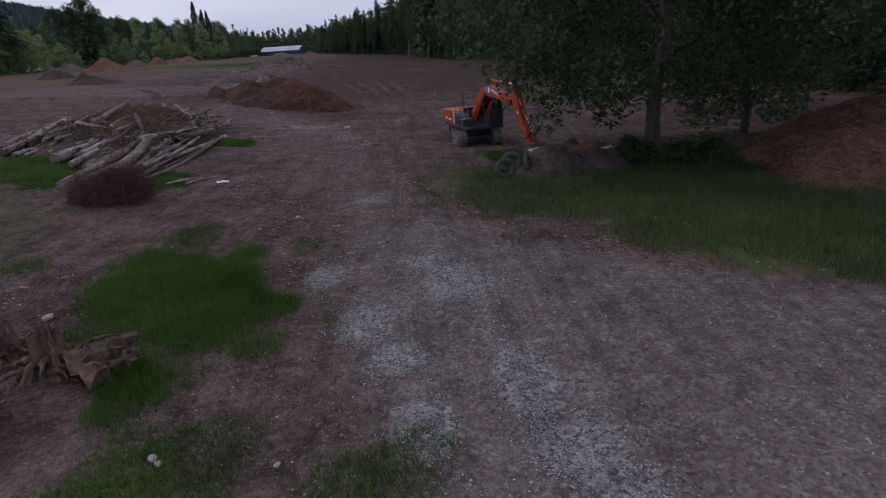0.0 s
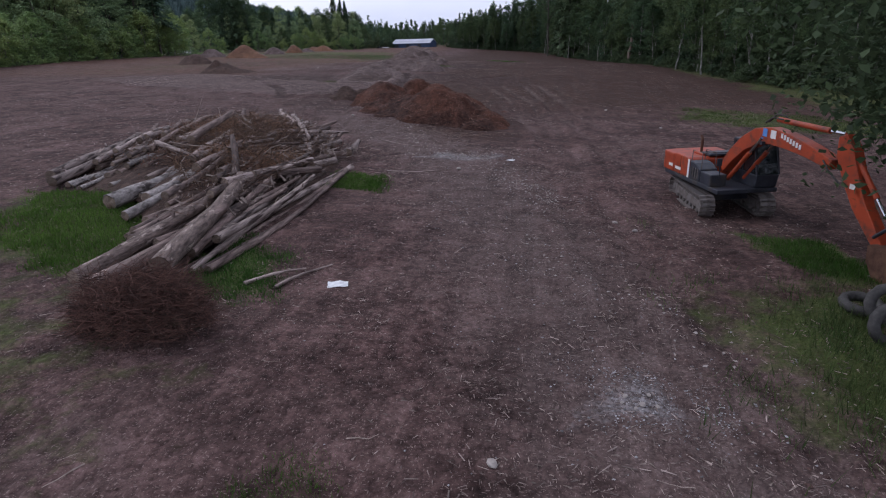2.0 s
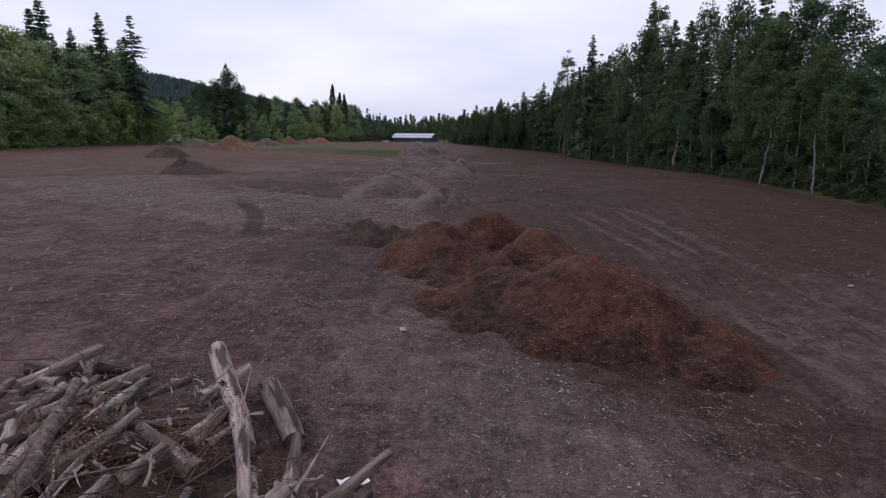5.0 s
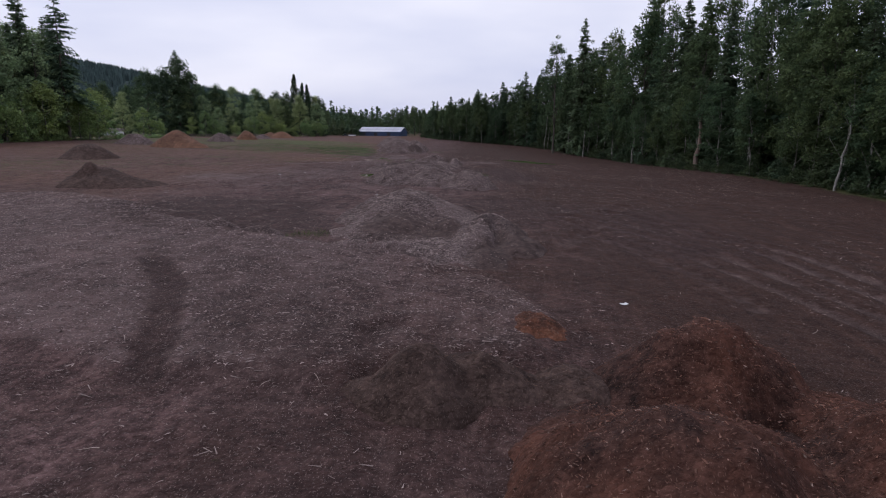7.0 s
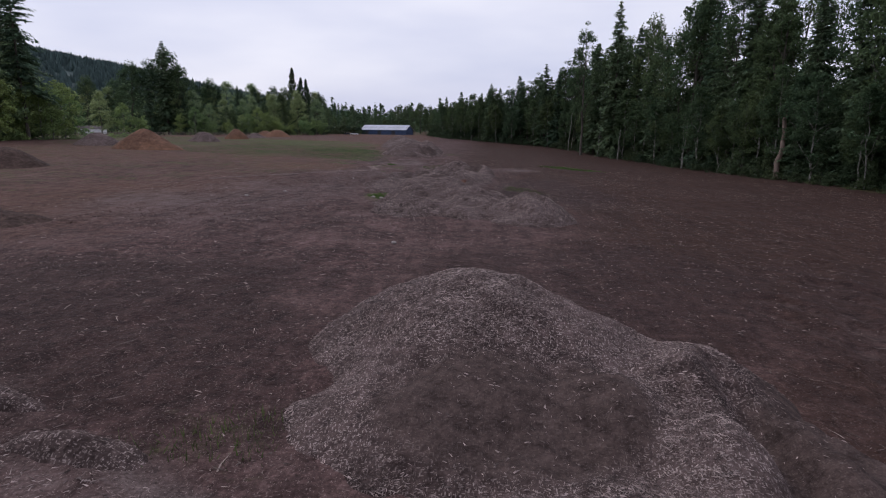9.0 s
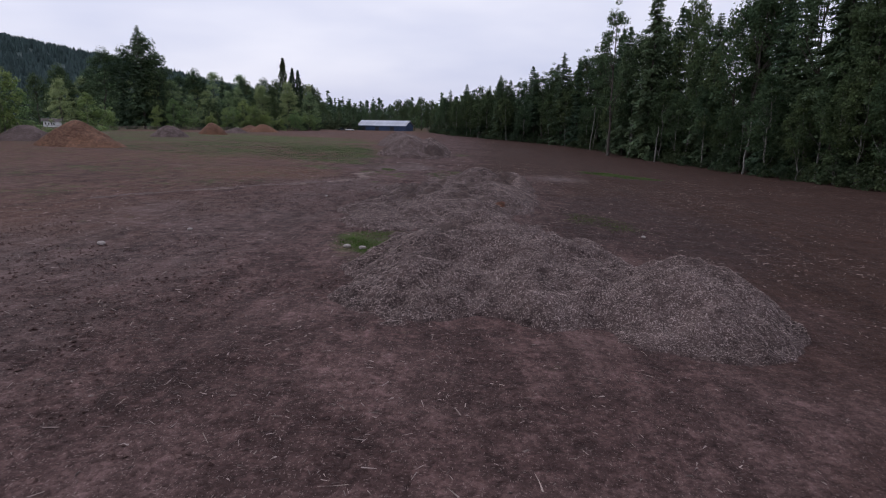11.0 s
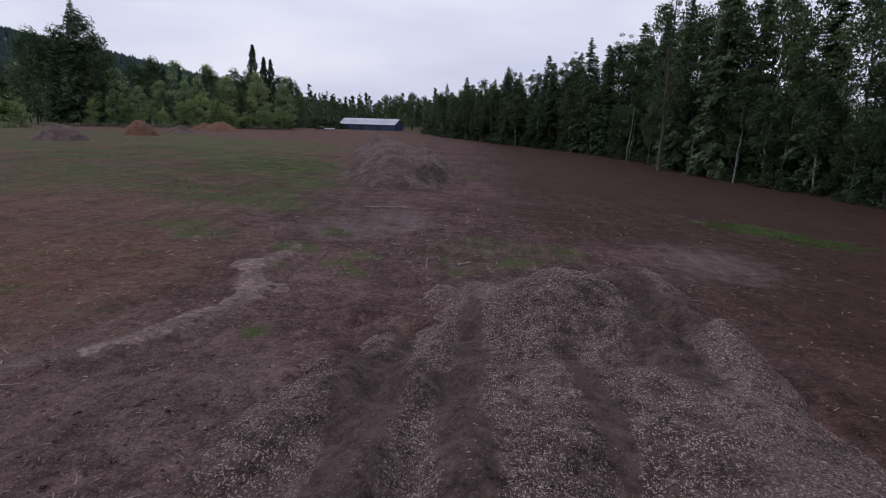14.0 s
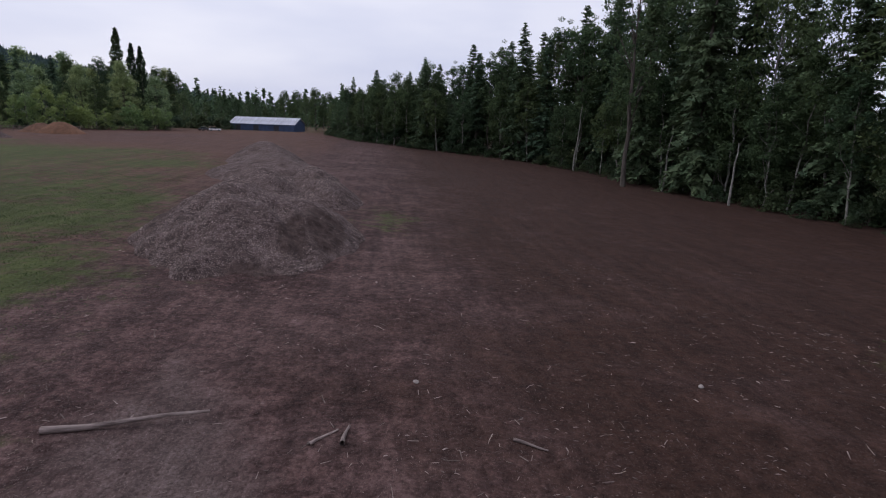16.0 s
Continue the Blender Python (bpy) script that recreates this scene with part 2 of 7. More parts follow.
def soil_material(name, tones, attribute=None, fleck=0.0):
    """Broken earth: clods and dust at several sizes; tones: dark, middle, pale, bits of wood. With an attribute, the ground's zones are laid over it."""
    m, n, l, bsdf = nodes_of(name)
    vec = n.new("ShaderNodeTexCoord").outputs["Object"]
    dark, mid, pale, bits = tones
    broad = noise_node(n, l, vec, 0.16, 6.0, 0.62)
    clod = noise_node(n, l, vec, 2.2, 8.0, 0.72)
    grit = noise_node(n, l, vec, 11.0, 4.0, 0.7)
    col = ramp_node(n, l, clod, 0.38, dark, 0.6, mid)
    col = mix_node(n, l, ramp_node(n, l, broad, 0.42, (0, 0, 0), 0.7, (0.75,) * 3), col, pale)

    patch = noise_node(n, l, vec, 0.55, 7.0, 0.7)
    col = mix_node(n, l, 1.0, col, ramp_node(n, l, patch, 0.36, (0.78, 0.77, 0.76), 0.62, (1.12, 1.12, 1.12)), "MULTIPLY")
    # crumb and lump tones: soil grain, with crevice shade also put into the colour
    crumb = noise_node(n, l, vec, 6.0, 6.0, 0.8)
    lump = n.new("ShaderNodeTexVoronoi")
    lump.inputs["Scale"].default_value, lump.inputs["Randomness"].default_value = 5.5, 1.0
    warp = n.new("ShaderNodeVectorMath")
    warp.operation = "MULTIPLY_ADD"
    tw = n.new("ShaderNodeTexNoise")
    tw.inputs["Scale"].default_value, tw.inputs["Detail"].default_value = 3.0, 4.0
    l.new(vec, tw.inputs["Vector"])
    l.new(tw.outputs["Color"], warp.inputs[0])
    warp.inputs[1].default_value = (0.5, 0.5, 0.5)
    l.new(vec, warp.inputs[2])
    l.new(warp.outputs[0], lump.inputs["Vector"])
    lc = n.new("ShaderNodeSeparateColor")
    l.new(lump.outputs["Color"], lc.inputs[0])
    col = mix_node(n, l, 1.0, col, ramp_node(n, l, lc.outputs[0], 0.0, (0.8, 0.79, 0.78), 1.0, (1.2, 1.21, 1.22)), "MULTIPLY")
    col = mix_node(n, l, 1.0, col, ramp_node(n, l, crumb, 0.38, (0.78, 0.77, 0.76), 0.62, (1.2, 1.21, 1.22)), "MULTIPLY")
    streak = noise_node(n, l, vec, 1.0, 5.0, 0.65, (1.3, 0.3, 0.5))
    col = mix_node(n, l, 1.0, col, ramp_node(n, l, streak, 0.3, (0.82, 0.81, 0.81), 0.7, (1.16, 1.16, 1.16)), "MULTIPLY")

    def zone(src, low, high, warp=1.1, push=1.1):
        """Breaks an edge of a zone with noise."""
        w = noise_node(n, l, vec, warp, 6.0, 0.68)
        a = n.new("ShaderNodeMath")
        a.operation = "MULTIPLY_ADD"
        l.new(w, a.inputs[0])
        a.inputs[1].default_value, a.inputs[2].default_value = push, -push / 2
        b = n.new("ShaderNodeMath")
        l.new(src, b.inputs[0])
        l.new(a.outputs[0], b.inputs[1])
        return ramp_node(n, l, b.outputs[0], low, (0, 0, 0), high, (1, 1, 1))

    litter = 0.5
    if attribute:
        za = n.new("ShaderNodeAttribute")
        za.attribute_name = "zone"
        zs = n.new("ShaderNodeSeparateColor")
        l.new(za.outputs["Color"], zs.inputs[0])
        zb = n.new("ShaderNodeAttribute")
        zb.attribute_name = "zone_more"
        zt = n.new("ShaderNodeSeparateColor")
        l.new(zb.outputs["Color"], zt.inputs[0])
        red = ramp_node(n, l, clod, 0.34, (0.028, 0.0139, 0.0099), 0.64, (0.053, 0.0273, 0.0198))
        col = mix_node(n, l, zone(zs.outputs[2], 0.2, 0.8, 0.25), col, red)
        zr = n.new("ShaderNodeAttribute")
        zr.attribute_name = "zone_rust"
        col = mix_node(n, l, zone(zr.outputs["Fac"], 0.15, 0.9, 0.3, 0.9), col, ramp_node(n, l, clod, 0.34, (0.062, 0.031, 0.021), 0.64, (0.125, 0.067, 0.047)))
        dust = ramp_node(n, l, grit, 0.35, (0.07, 0.049, 0.045), 0.7, (0.165, 0.124, 0.115))
        col = mix_node(n, l, zone(zt.outputs[1], 0.25, 0.85, 1.1, 1.0), col, dust)
        v = n.new("ShaderNodeTexVoronoi")
        v.inputs["Scale"].default_value = 13.0
        l.new(vec, v.inputs["Vector"])
        gr = n.new("ShaderNodeSeparateColor")
        l.new(v.outputs["Color"], gr.inputs[0])
        stones = ramp_node(n, l, gr.outputs[0], 0.1, (0.075, 0.062, 0.06), 0.95, (0.27, 0.25, 0.255))
        col = mix_node(n, l, zone(zs.outputs[1], 0.35, 0.9, 2.4, 1.1), col, stones)
        weeds = ramp_node(n, l, grit, 0.3, (0.034, 0.048, 0.014), 0.7, (0.083, 0.096, 0.031))
        cover = zone(zs.outputs[0], 0.35, 0.8, 0.8, 1.9)
        col = mix_node(n, l, cover, col, weeds)
        darker_earth = ramp_node(n, l, clod, 0.35, (0.023, 0.0128, 0.0113), 0.65, (0.055, 0.0318, 0.028))
        col = mix_node(n, l, zone(zt.outputs[2], 0.2, 0.8, 0.7, 1.3), col, darker_earth)
        litter = ramp_node(n, l, zt.outputs[0], 0.0, (0.12,) * 3, 1.0, (0.5,) * 3)
        litter = mix_node(n, l, cover, litter, (0.03,) * 3)
    if fleck:
        litter = ramp_node(n, l, patch, 0.36, (0.3,) * 3, 0.56, (1, 1, 1))
        sa = n.new("ShaderNodeAttribute")
        sa.attribute_name = "soil_patch"
        bare = zone(sa.outputs["Fac"], 0.3, 0.7, 1.2, 0.9)
        col = mix_node(n, l, bare, col, ramp_node(n, l, clod, 0.36, (0.032, 0.021, 0.0185), 0.62, (0.092, 0.063, 0.056)))
        litter = mix_node(n, l, bare, litter, (0.12,) * 3)
    if attribute:
        drag = noise_node(n, l, vec, 1.0, 4.0, 0.7, (1.5, 0.07, 0.5))
        col = mix_node(n, l, 1.0, col, ramp_node(n, l, drag, 0.36, (0.82, 0.81, 0.81), 0.64, (1.18, 1.18, 1.18)), "MULTIPLY")
        col = mix_node(n, l, 1.0, col, ramp_node(n, l, crumb, 0.38, (0.84, 0.835, 0.83), 0.62, (1.16, 1.165, 1.17)), "MULTIPLY")
        col = mix_node(n, l, 1.0, col, ramp_node(n, l, patch, 0.36, (0.84, 0.83, 0.83), 0.62, (1.14, 1.14, 1.14)), "MULTIPLY")
    # flecks of shredded wood and straw
    spots = None
    for size, long in ((5.0, (3.2, 1, 1)), (5.5, (1, 3.4, 1)), (9.0, (2.2, 1, 1)), (15.0, (1, 1.8, 1))):
        v = n.new("ShaderNodeTexVoronoi")
        v.inputs["Scale"].default_value = size
        mp = n.new("ShaderNodeMapping")
        mp.inputs["Scale"].default_value = long
        mp.inputs["Rotation"].default_value = (0, 0, size * 0.37)
        l.new(vec, mp.inputs[0])
        l.new(mp.outputs[0], v.inputs["Vector"])
        s = ramp_node(n, l, v.outputs["Distance"], 0.14 + 0.03 * fleck, (1, 1, 1), 0.23 + 0.07 * fleck, (0, 0, 0))
        keep = n.new("ShaderNodeSeparateColor")
        l.new(v.outputs["Color"], keep.inputs[0])
        s = mix_node(n, l, 1.0, s, ramp_node(n, l, keep.outputs[1], 0.5 - 0.3 * fleck, (0, 0, 0), 0.58, (1, 1, 1)), "MULTIPLY")
        spots = s if spots is None else mix_node(n, l, 1.0, spots, s, "LIGHTEN")
    spots = mix_node(n, l, 1.0, spots, (litter,) * 3 if isinstance(litter, float) else litter, "MULTIPLY")
    col = mix_node(n, l, spots, col, bits)
    l.new(col, bsdf.inputs["Base Color"])
    bsdf.inputs["Roughness"].default_value, bsdf.inputs["Specular IOR Level"].default_value = 0.92, 0.15
    h = mix_node(n, l, 0.45, clod, grit)
    h = mix_node(n, l, 0.35, h, ramp_node(n, l, lump.outputs["Distance"], 0.0, (1, 1, 1), 0.9, (0, 0, 0)))
    bump_node(n, l, bsdf, h, 1.0, 0.2)
    return m


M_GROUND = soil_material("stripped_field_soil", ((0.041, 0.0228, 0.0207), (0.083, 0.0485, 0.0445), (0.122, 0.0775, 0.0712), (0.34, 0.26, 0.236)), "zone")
M_CHIPHEAP = soil_material("shredded_wood_heap", ((0.034, 0.022, 0.0205), (0.095, 0.066, 0.061), (0.125, 0.09, 0.084), (0.38, 0.305, 0.28)), fleck=1.0)
M_DUSTHEAP = soil_material("pale_dry_soil", ((0.07, 0.048, 0.042), (0.185, 0.136, 0.12), (0.24, 0.18, 0.16), (0.38, 0.3, 0.27)))
M_FRESHBARK = soil_material("fresh_bark_spill", ((0.045, 0.018, 0.011), (0.125, 0.05, 0.028), (0.165, 0.068, 0.038), (0.26, 0.165, 0.12)))
M_DARKHEAP = soil_material("dark_soil_heap", ((0.0294, 0.018, 0.01472), (0.0756, 0.048, 0.03895), (0.0945, 0.063, 0.05225), (0.1785, 0.13, 0.1045)))
M_REDHEAP = soil_material("rotten_bark_heap", ((0.019, 0.0105, 0.009), (0.064, 0.032, 0.0245), (0.135, 0.052, 0.031), (0.2, 0.118, 0.088)))
M_ORANGEHEAP = soil_material("orange_bark_heap", ((0.08, 0.042, 0.028), (0.16, 0.085, 0.055), (0.2, 0.105, 0.063), (0.26, 0.18, 0.13)))

M_CLOD = soil_material("dry_clod", ((0.06, 0.035, 0.031), (0.105, 0.064, 0.057), (0.145, 0.094, 0.084), (0.22, 0.165, 0.145)))


# ---- geometry tools ----
rng = np.random.default_rng(7)


class Geo:
    """Points and faces gathered into one mesh."""

    def __init__(self):
        self.v, self.f, self.n = [], [], 0

    def add(self, verts, faces):
        verts = np.asarray(verts, float).reshape(-1, 3)
        self.v.append(verts)
        self.f.append(np.asarray(faces, int) + self.n)
        self.n += len(verts)
        return self

    def box(self, c, s, turn=0.0, taper=1.0):
        x, y, z = (k / 2 for k in s)
        v = np.array([(sx * x * (taper if sz > 0 else 1), sy * y * (taper if sz > 0 else 1), sz * z) for sz in (-1, 1) for sy in (-1, 1) for sx in (-1, 1)])
        a = radians(turn)
        v = v @ np.array(((math.cos(a), math.sin(a), 0), (-math.sin(a), math.cos(a), 0), (0, 0, 1)))
        return self.add(v + np.array(c), [(0, 2, 3, 1), (4, 5, 7, 6), (0, 1, 5, 4), (2, 6, 7, 3), (0, 4, 6, 2), (1, 3, 7, 5)])

    def tube(self, path, radii, sides=8, caps=True, wobble=0.0):
        path = np.asarray(path, float)
        k = len(path)
        tang = np.gradient(path, axis=0)
        tang /= np.linalg.norm(tang, axis=1, keepdims=True) + 1e-9
        ref = np.array((0, 0, 1.0)) if abs(tang[0][2]) < 0.9 else np.array((1.0, 0, 0))
        side = np.cross(tang, ref)
        side /= np.linalg.norm(side, axis=1, keepdims=True) + 1e-9
        up = np.cross(side, tang)
        a = np.linspace(0, 2 * np.pi, sides, endpoint=False)
        r = np.asarray(radii, float).reshape(-1, 1) * np.ones((k, sides))
        if wobble:
            r = r * (1 + wobble * rng.standard_normal((k, sides)))
        ring = path[:, None, :] + r[..., None] * (np.cos(a)[None, :, None] * side[:, None, :] + np.sin(a)[None, :, None] * up[:, None, :])
        i, j = np.meshgrid(np.arange(k - 1), np.arange(sides), indexing="ij")
        j2 = (j + 1) % sides
        f = np.stack((i * sides + j, i * sides + j2, (i + 1) * sides + j2, (i + 1) * sides + j), -1).reshape(-1, 4)
        self.add(ring.reshape(-1, 3), f)
        if caps:
            for end, row in ((0, 0), (1, k - 1)):
                c = np.vstack((ring[row], path[row][None]))
                t = [(sides, (q + 1) % sides, q) if not end else (sides, q, (q + 1) % sides) for q in range(sides)]
                self.add(c, t)
        return self

    def prism(self, outline, y0, y1):
        """An outline in x and z pushed from y0 to y1."""
        n = len(outline)
        v = [(x, y0, z) for x, z in outline] + [(x, y1, z) for x, z in outline]
        self.add(v, [(i, (i + 1) % n, n + (i + 1) % n, n + i) for i in range(n)])
        for off, flip in ((0, True), (n, False)):
            idx = list(range(n))[::-1] if flip else list(range(n))
            self.f.append(np.asarray([[self.n - 2 * n + off + q for q in idx]], int))
        return self

    def mesh(self, name, smooth=False):
        me = bpy.data.meshes.new(name)
        verts = np.vstack(self.v)
        sizes = np.concatenate([np.full(len(f), f.shape[1]) for f in self.f])
        loops = np.concatenate([f.ravel() for f in self.f])
        me.vertices.add(len(verts))
        me.vertices.foreach_set("co", verts.ravel().astype(np.float32))
        me.loops.add(len(loops))
        me.loops.foreach_set("vertex_index", loops.astype(np.int32))
        me.polygons.add(len(sizes))
        me.polygons.foreach_set("loop_start", np.concatenate(([0], np.cumsum(sizes)[:-1])).astype(np.int32))
        me.update(calc_edges=True)
        me.validate()
        me.polygons.foreach_set("use_smooth", np.full(len(me.polygons), smooth))
        return me


def part(name, geo, mat, parent=None, label="", smooth=False, bevel=0.0):
    """Links a gathered mesh (or an existing mesh) as one object, under its thing if one is given."""
    me = geo.mesh(name, smooth) if isinstance(geo, Geo) else geo
    if not me.materials:
        me.materials.append(mat)
    ob = new(name, me)
    if parent:
        ob.parent = parent
    if bevel:
        b = ob.modifiers.new("edge", "BEVEL")
        b.width, b.segments, b.limit_method, b.angle_limit = bevel, 2, "ANGLE", radians(40)
    return tagged(ob, label)


def thing(name, m, label, category, group=""):
    ob = new(name)
    ob.empty_display_size = 0.1
    ob.matrix_basis = m
    return tagged(ob, label, category, group)


def placed(x, y, z=0.0, turn=0.0, size=1.0):
    s = size if isinstance(size, tuple) else (size,) * 3
    return Matrix.LocRotScale((x, y, z), Euler((0, 0, radians(turn))), s)


def lattice(ix, iy, seed):
    h = (ix.astype(np.int64) * 374761393 + iy.astype(np.int64) * 668265263 + seed * 974711) & 0x7FFFFFFF
    h = ((h ^ (h >> 13)) * 1274126177) & 0x7FFFFFFF
    return ((h ^ (h >> 16)) & 0xFFFF) / 65535.0


def vnoise(x, y, scale, seed=0, octaves=4, gain=0.5):
    """Smooth noise from -1 to 1 over x and y."""
    x, y = np.asarray(x, float), np.asarray(y, float)
    out, amp, tot = 0.0, 1.0, 0.0
    for o in range(octaves):
        u, v = x / scale * 2**o + 17.3 * o, y / scale * 2**o + 5.7 * o
        iu, iv = np.floor(u), np.floor(v)
        fu, fv = u - iu, v - iv
        fu, fv = fu * fu * (3 - 2 * fu), fv * fv * (3 - 2 * fv)
        a, b = lattice(iu, iv, seed + o), lattice(iu + 1, iv, seed + o)
        c, d = lattice(iu, iv + 1, seed + o), lattice(iu + 1, iv + 1, seed + o)
        out = out + amp * ((a * (1 - fu) + b * fu) * (1 - fv) + (c * (1 - fu) + d * fu) * fv)
        tot += amp
        amp *= gain
    return out / tot * 2 - 1


def bell(x, y, cx, cy, r, h):
    return h * np.exp(-((x - cx) ** 2 + (y - cy) ** 2) / (r * r))


def terrain(x, y):
    """The lie of the land without its clods."""
    x, y = np.asarray(x, float), np.asarray(y, float)
    far = 1 / (1 + np.exp(np.clip((y - 340) / 50, -50, 50)))
    z = -1.6 * np.tanh((x + 12) / 40) * far + 0.3 * (1 - far)
    return z + bell(x, y, 14, 52, 26, -0.55) + bell(x, y, -17, 58, 9, 0.6) + bell(x, y, 10, 300, 75, -1.6) + bell(x, y, -36, 190, 25, -0.35) + bell(x, y, -22, 33, 10, 0.35) + bell(x, y, 22, 235, 45, -1.0) + bell(x, y, 9, 35, 10, -0.28) + 1.3 * np.clip((-60 - x) / 90, 0, 1) * far


def seg_dist(x, y, pts):
    """Distance from a chain of points."""
    best = np.full(np.shape(x), 1e9)
    for (ax, ay), (bx, by) in zip(pts[:-1], pts[1:]):
        dx, dy = bx - ax, by - ay
        t = np.clip(((x - ax) * dx + (y - ay) * dy) / (dx * dx + dy * dy), 0, 1)
        best = np.minimum(best, np.hypot(x - ax - t * dx, y - ay - t * dy))
    return best


RUTS = [  # wheel and crawler tracks: chain, half gauge, depth, width
    ([(5.5, 2), (4.5, 14), (2.5, 30), (1.5, 48), (1.0, 66), (4, 90), (6, 120)], 1.0, 0.1, 0.4),
    ([(7.5, 0), (7.0, 12), (5.0, 26), (3.0, 44), (4.5, 62), (9, 84), (12, 110)], 0.9, 0.06, 0.4),
    ([(5.7, 48), (5.4, 56), (3.6, 66), (2.2, 78), (-0.6, 100), (-8, 116)], 1.1, 0.16, 0.4),
    ([(4, 50), (1.3, 55), (-0.6, 66), (-2, 80), (-6, 98), (-13, 112)], 1.1, 0.15, 0.4),
    ([(-15.3, 98.1), (-10.6, 109.5), (-5.7, 121.8)], 0.3, 0.13, 0.35),
    ([(-12.5, 105), (-10.6, 99.8), (-8.4, 92.7), (-7.7, 87)], 0.3, 0.11, 0.35),
    ([(-13, 47), (-17.5, 56), (-19.5, 66), (-23, 80)], 1.1, 0.16, 0.4),
    ([(-19, 62), (-30, 74), (-38, 90), (-36, 110)], 1.0, 0.07, 0.5),
    ([(-40, 120), (-37.5, 136), (-41, 150), (-46, 160)], 1.0, 0.06, 0.5),
    ([(-35, 158), (-33.5, 168), (-33, 178), (-34, 190)], 1.1, 0.17, 0.45),
    ([(-40.5, 157.4), (-39.7, 159.7), (-38.4, 163.3), (-36.5, 169.2), (-35.5, 175.0)], 0.0, 0.26, 0.55),
    ([(-35.7, 157.8), (-35.1, 160.5), (-34.1, 164.1), (-34.0, 168.1), (-36.0, 172.2), (-37.2, 175.6)], 0.9, 0.22, 0.4),
    ([(-14, 120), (-10, 150), (-9, 180), (-16, 205), (-22, 240)], 1.1, 0.07, 0.5),
]

ROW = [(-57, 153), (-53, 160), (-50.6, 163.8), (-49.1, 166.2), (-47.6, 167.7), (-46.1, 170.1), (-44.4, 172.3), (-43.6, 173.8), (-42.7, 176.6), (-42.6, 178), (-43.4, 180.2), (-44.0, 182.3), (-43.6, 186.0)]  # crest of the pale row
BARE_RUTS = [  # dark ruts pressed through the chips
    [(-40.8, 157.1), (-39.4, 158.4), (-37.6, 160.9), (-36.3, 162.8), (-36.1, 166.6), (-37.2, 173.5)],
    [(-36.0, 157.1), (-35.6, 159.1), (-34.4, 162.1), (-33.7, 165.6), (-34.3, 171.6)],
    [(-37.0, 88.9), (-33.5, 84.5), (-31.8, 80.7), (-30.6, 78.0), (-29.8, 76.0)]]


def ground_z(x, y):
    x, y = np.asarray(x, float), np.asarray(y, float)
    near = np.exp(-np.clip(np.hypot((x + 15) / 90, (y - 100) / 170) - 0.6, 0, 9) * 2)
    z = terrain(x, y) + near * (0.12 * vnoise(x, y, 7, 3, 3) + 0.13 * vnoise(x, y, 1.5, 5, 3, 0.7) * (0.6 + 0.6 * vnoise(x, y, 11, 6, 2)) + 0.06 * vnoise(x, y, 0.9, 8, 2, 0.8))
    return z + rut_z(x, y)


def rut_z(x, y):
    z = np.zeros(np.shape(x))
    for chain, gauge, depth, width in RUTS:
        d = seg_dist(x, y, chain)
        z = z - depth * np.exp(-(((d - gauge) / width) ** 2)) + depth * 0.5 * np.exp(-(((d - gauge - 2 * width) / width) ** 2))
    z = z + 0.3 * soft_in(x + 0.9 * vnoise(x, y, 4, 131, 3), y + 0.9 * vnoise(x, y, 4, 137, 3), TERRACE, 1.4)
    z = z + 0.08 * np.exp(-((seg_dist(x, y, ROW) / 0.6) ** 2)) - 0.12 * np.exp(-((seg_dist(x, y, BARE_RUTS[2]) / 0.7) ** 4))
    return z


TERRACE = [(-60, 113.5), (-50, 108.8), (-46, 105.6), (-42.6, 104), (-43, 101.5), (-39.5, 99.6), (-37.6, 99.0), (-35.6, 96.9), (-33.2, 96.7), (-30.8, 94.9), (-28.4, 94.6), (-24.9, 95.4), (-22.4, 91.5), (-19.6, 89.4), (-17.2, 83), (-19, 78), (-30, 76), (-52, 84), (-75, 100)]


def gz(x, y):
    return float(ground_z(np.array([x]), np.array([y]))[0])


def soft_in(x, y, pts, edge):
    """1 inside a polygon, falling to 0 over edge metres outside it."""
    inside = np.zeros(np.shape(x), bool)
    n = len(pts)
    for k in range(n):
        (ax, ay), (bx, by) = pts[k], pts[(k + 1) % n]
        hit = ((ay > y) != (by > y)) & (x < (bx - ax) * (y - ay) / ((by - ay) or 1e-9) + ax)
        inside ^= hit
    d = seg_dist(x, y, list(pts) + [pts[0]])
    return np.clip(0.5 + np.where(inside, d, -d) / edge, 0, 1)


# stretches of growth and of stone, in plan
GRASS_START = [(-5.9, 5.2), (-5.5, 7.5), (-6.2, 10), (-5.6, 10.5), (-6, 11.3), (-5.8, 12.8), (-4.7, 12.4), (-3.5, 11.5), (-3, 12.5), (-2.2, 13.5), (-1.4, 12.9), (-1.1, 11), (-0.5, 9), (-0.2, 7.9), (-0.7, 7.1), (-0.8, 5.4), (-1.6, 5.1), (-1.4, 3.3), (-2.5, 2.7), (-4, 5)]
GRASS_FIELD_2 = [(-43.1, 191.3), (-43.4, 192.8), (-43.3, 194.1), (-42.7, 193.6), (-42.0, 191.3)]
GRASS_TUFTS = [[(-5.4, 13.9), (-4.6, 14), (-3.6, 12.5), (-4.3, 12.2)], [(-4.8, 14.9), (-4.1, 15.5), (-3.2, 13.9), (-4, 13.2)], [(-0.8, 13.7), (0, 13.7), (0.4, 10.3), (-0.2, 10.3)], [(-9.9, 11.4), (-9, 11.8), (-8, 10.6), (-8.9, 10.1)], [(0.6, 8.9), (1.0, 8.9), (1.8, 5.8), (1.1, 5.8)]]
GRASS_START_2 = [(-2.2, 2.3), (0.2, 2.3), (0.8, -0.4), (-1.5, -1.5), (-2.8, 0.2)]
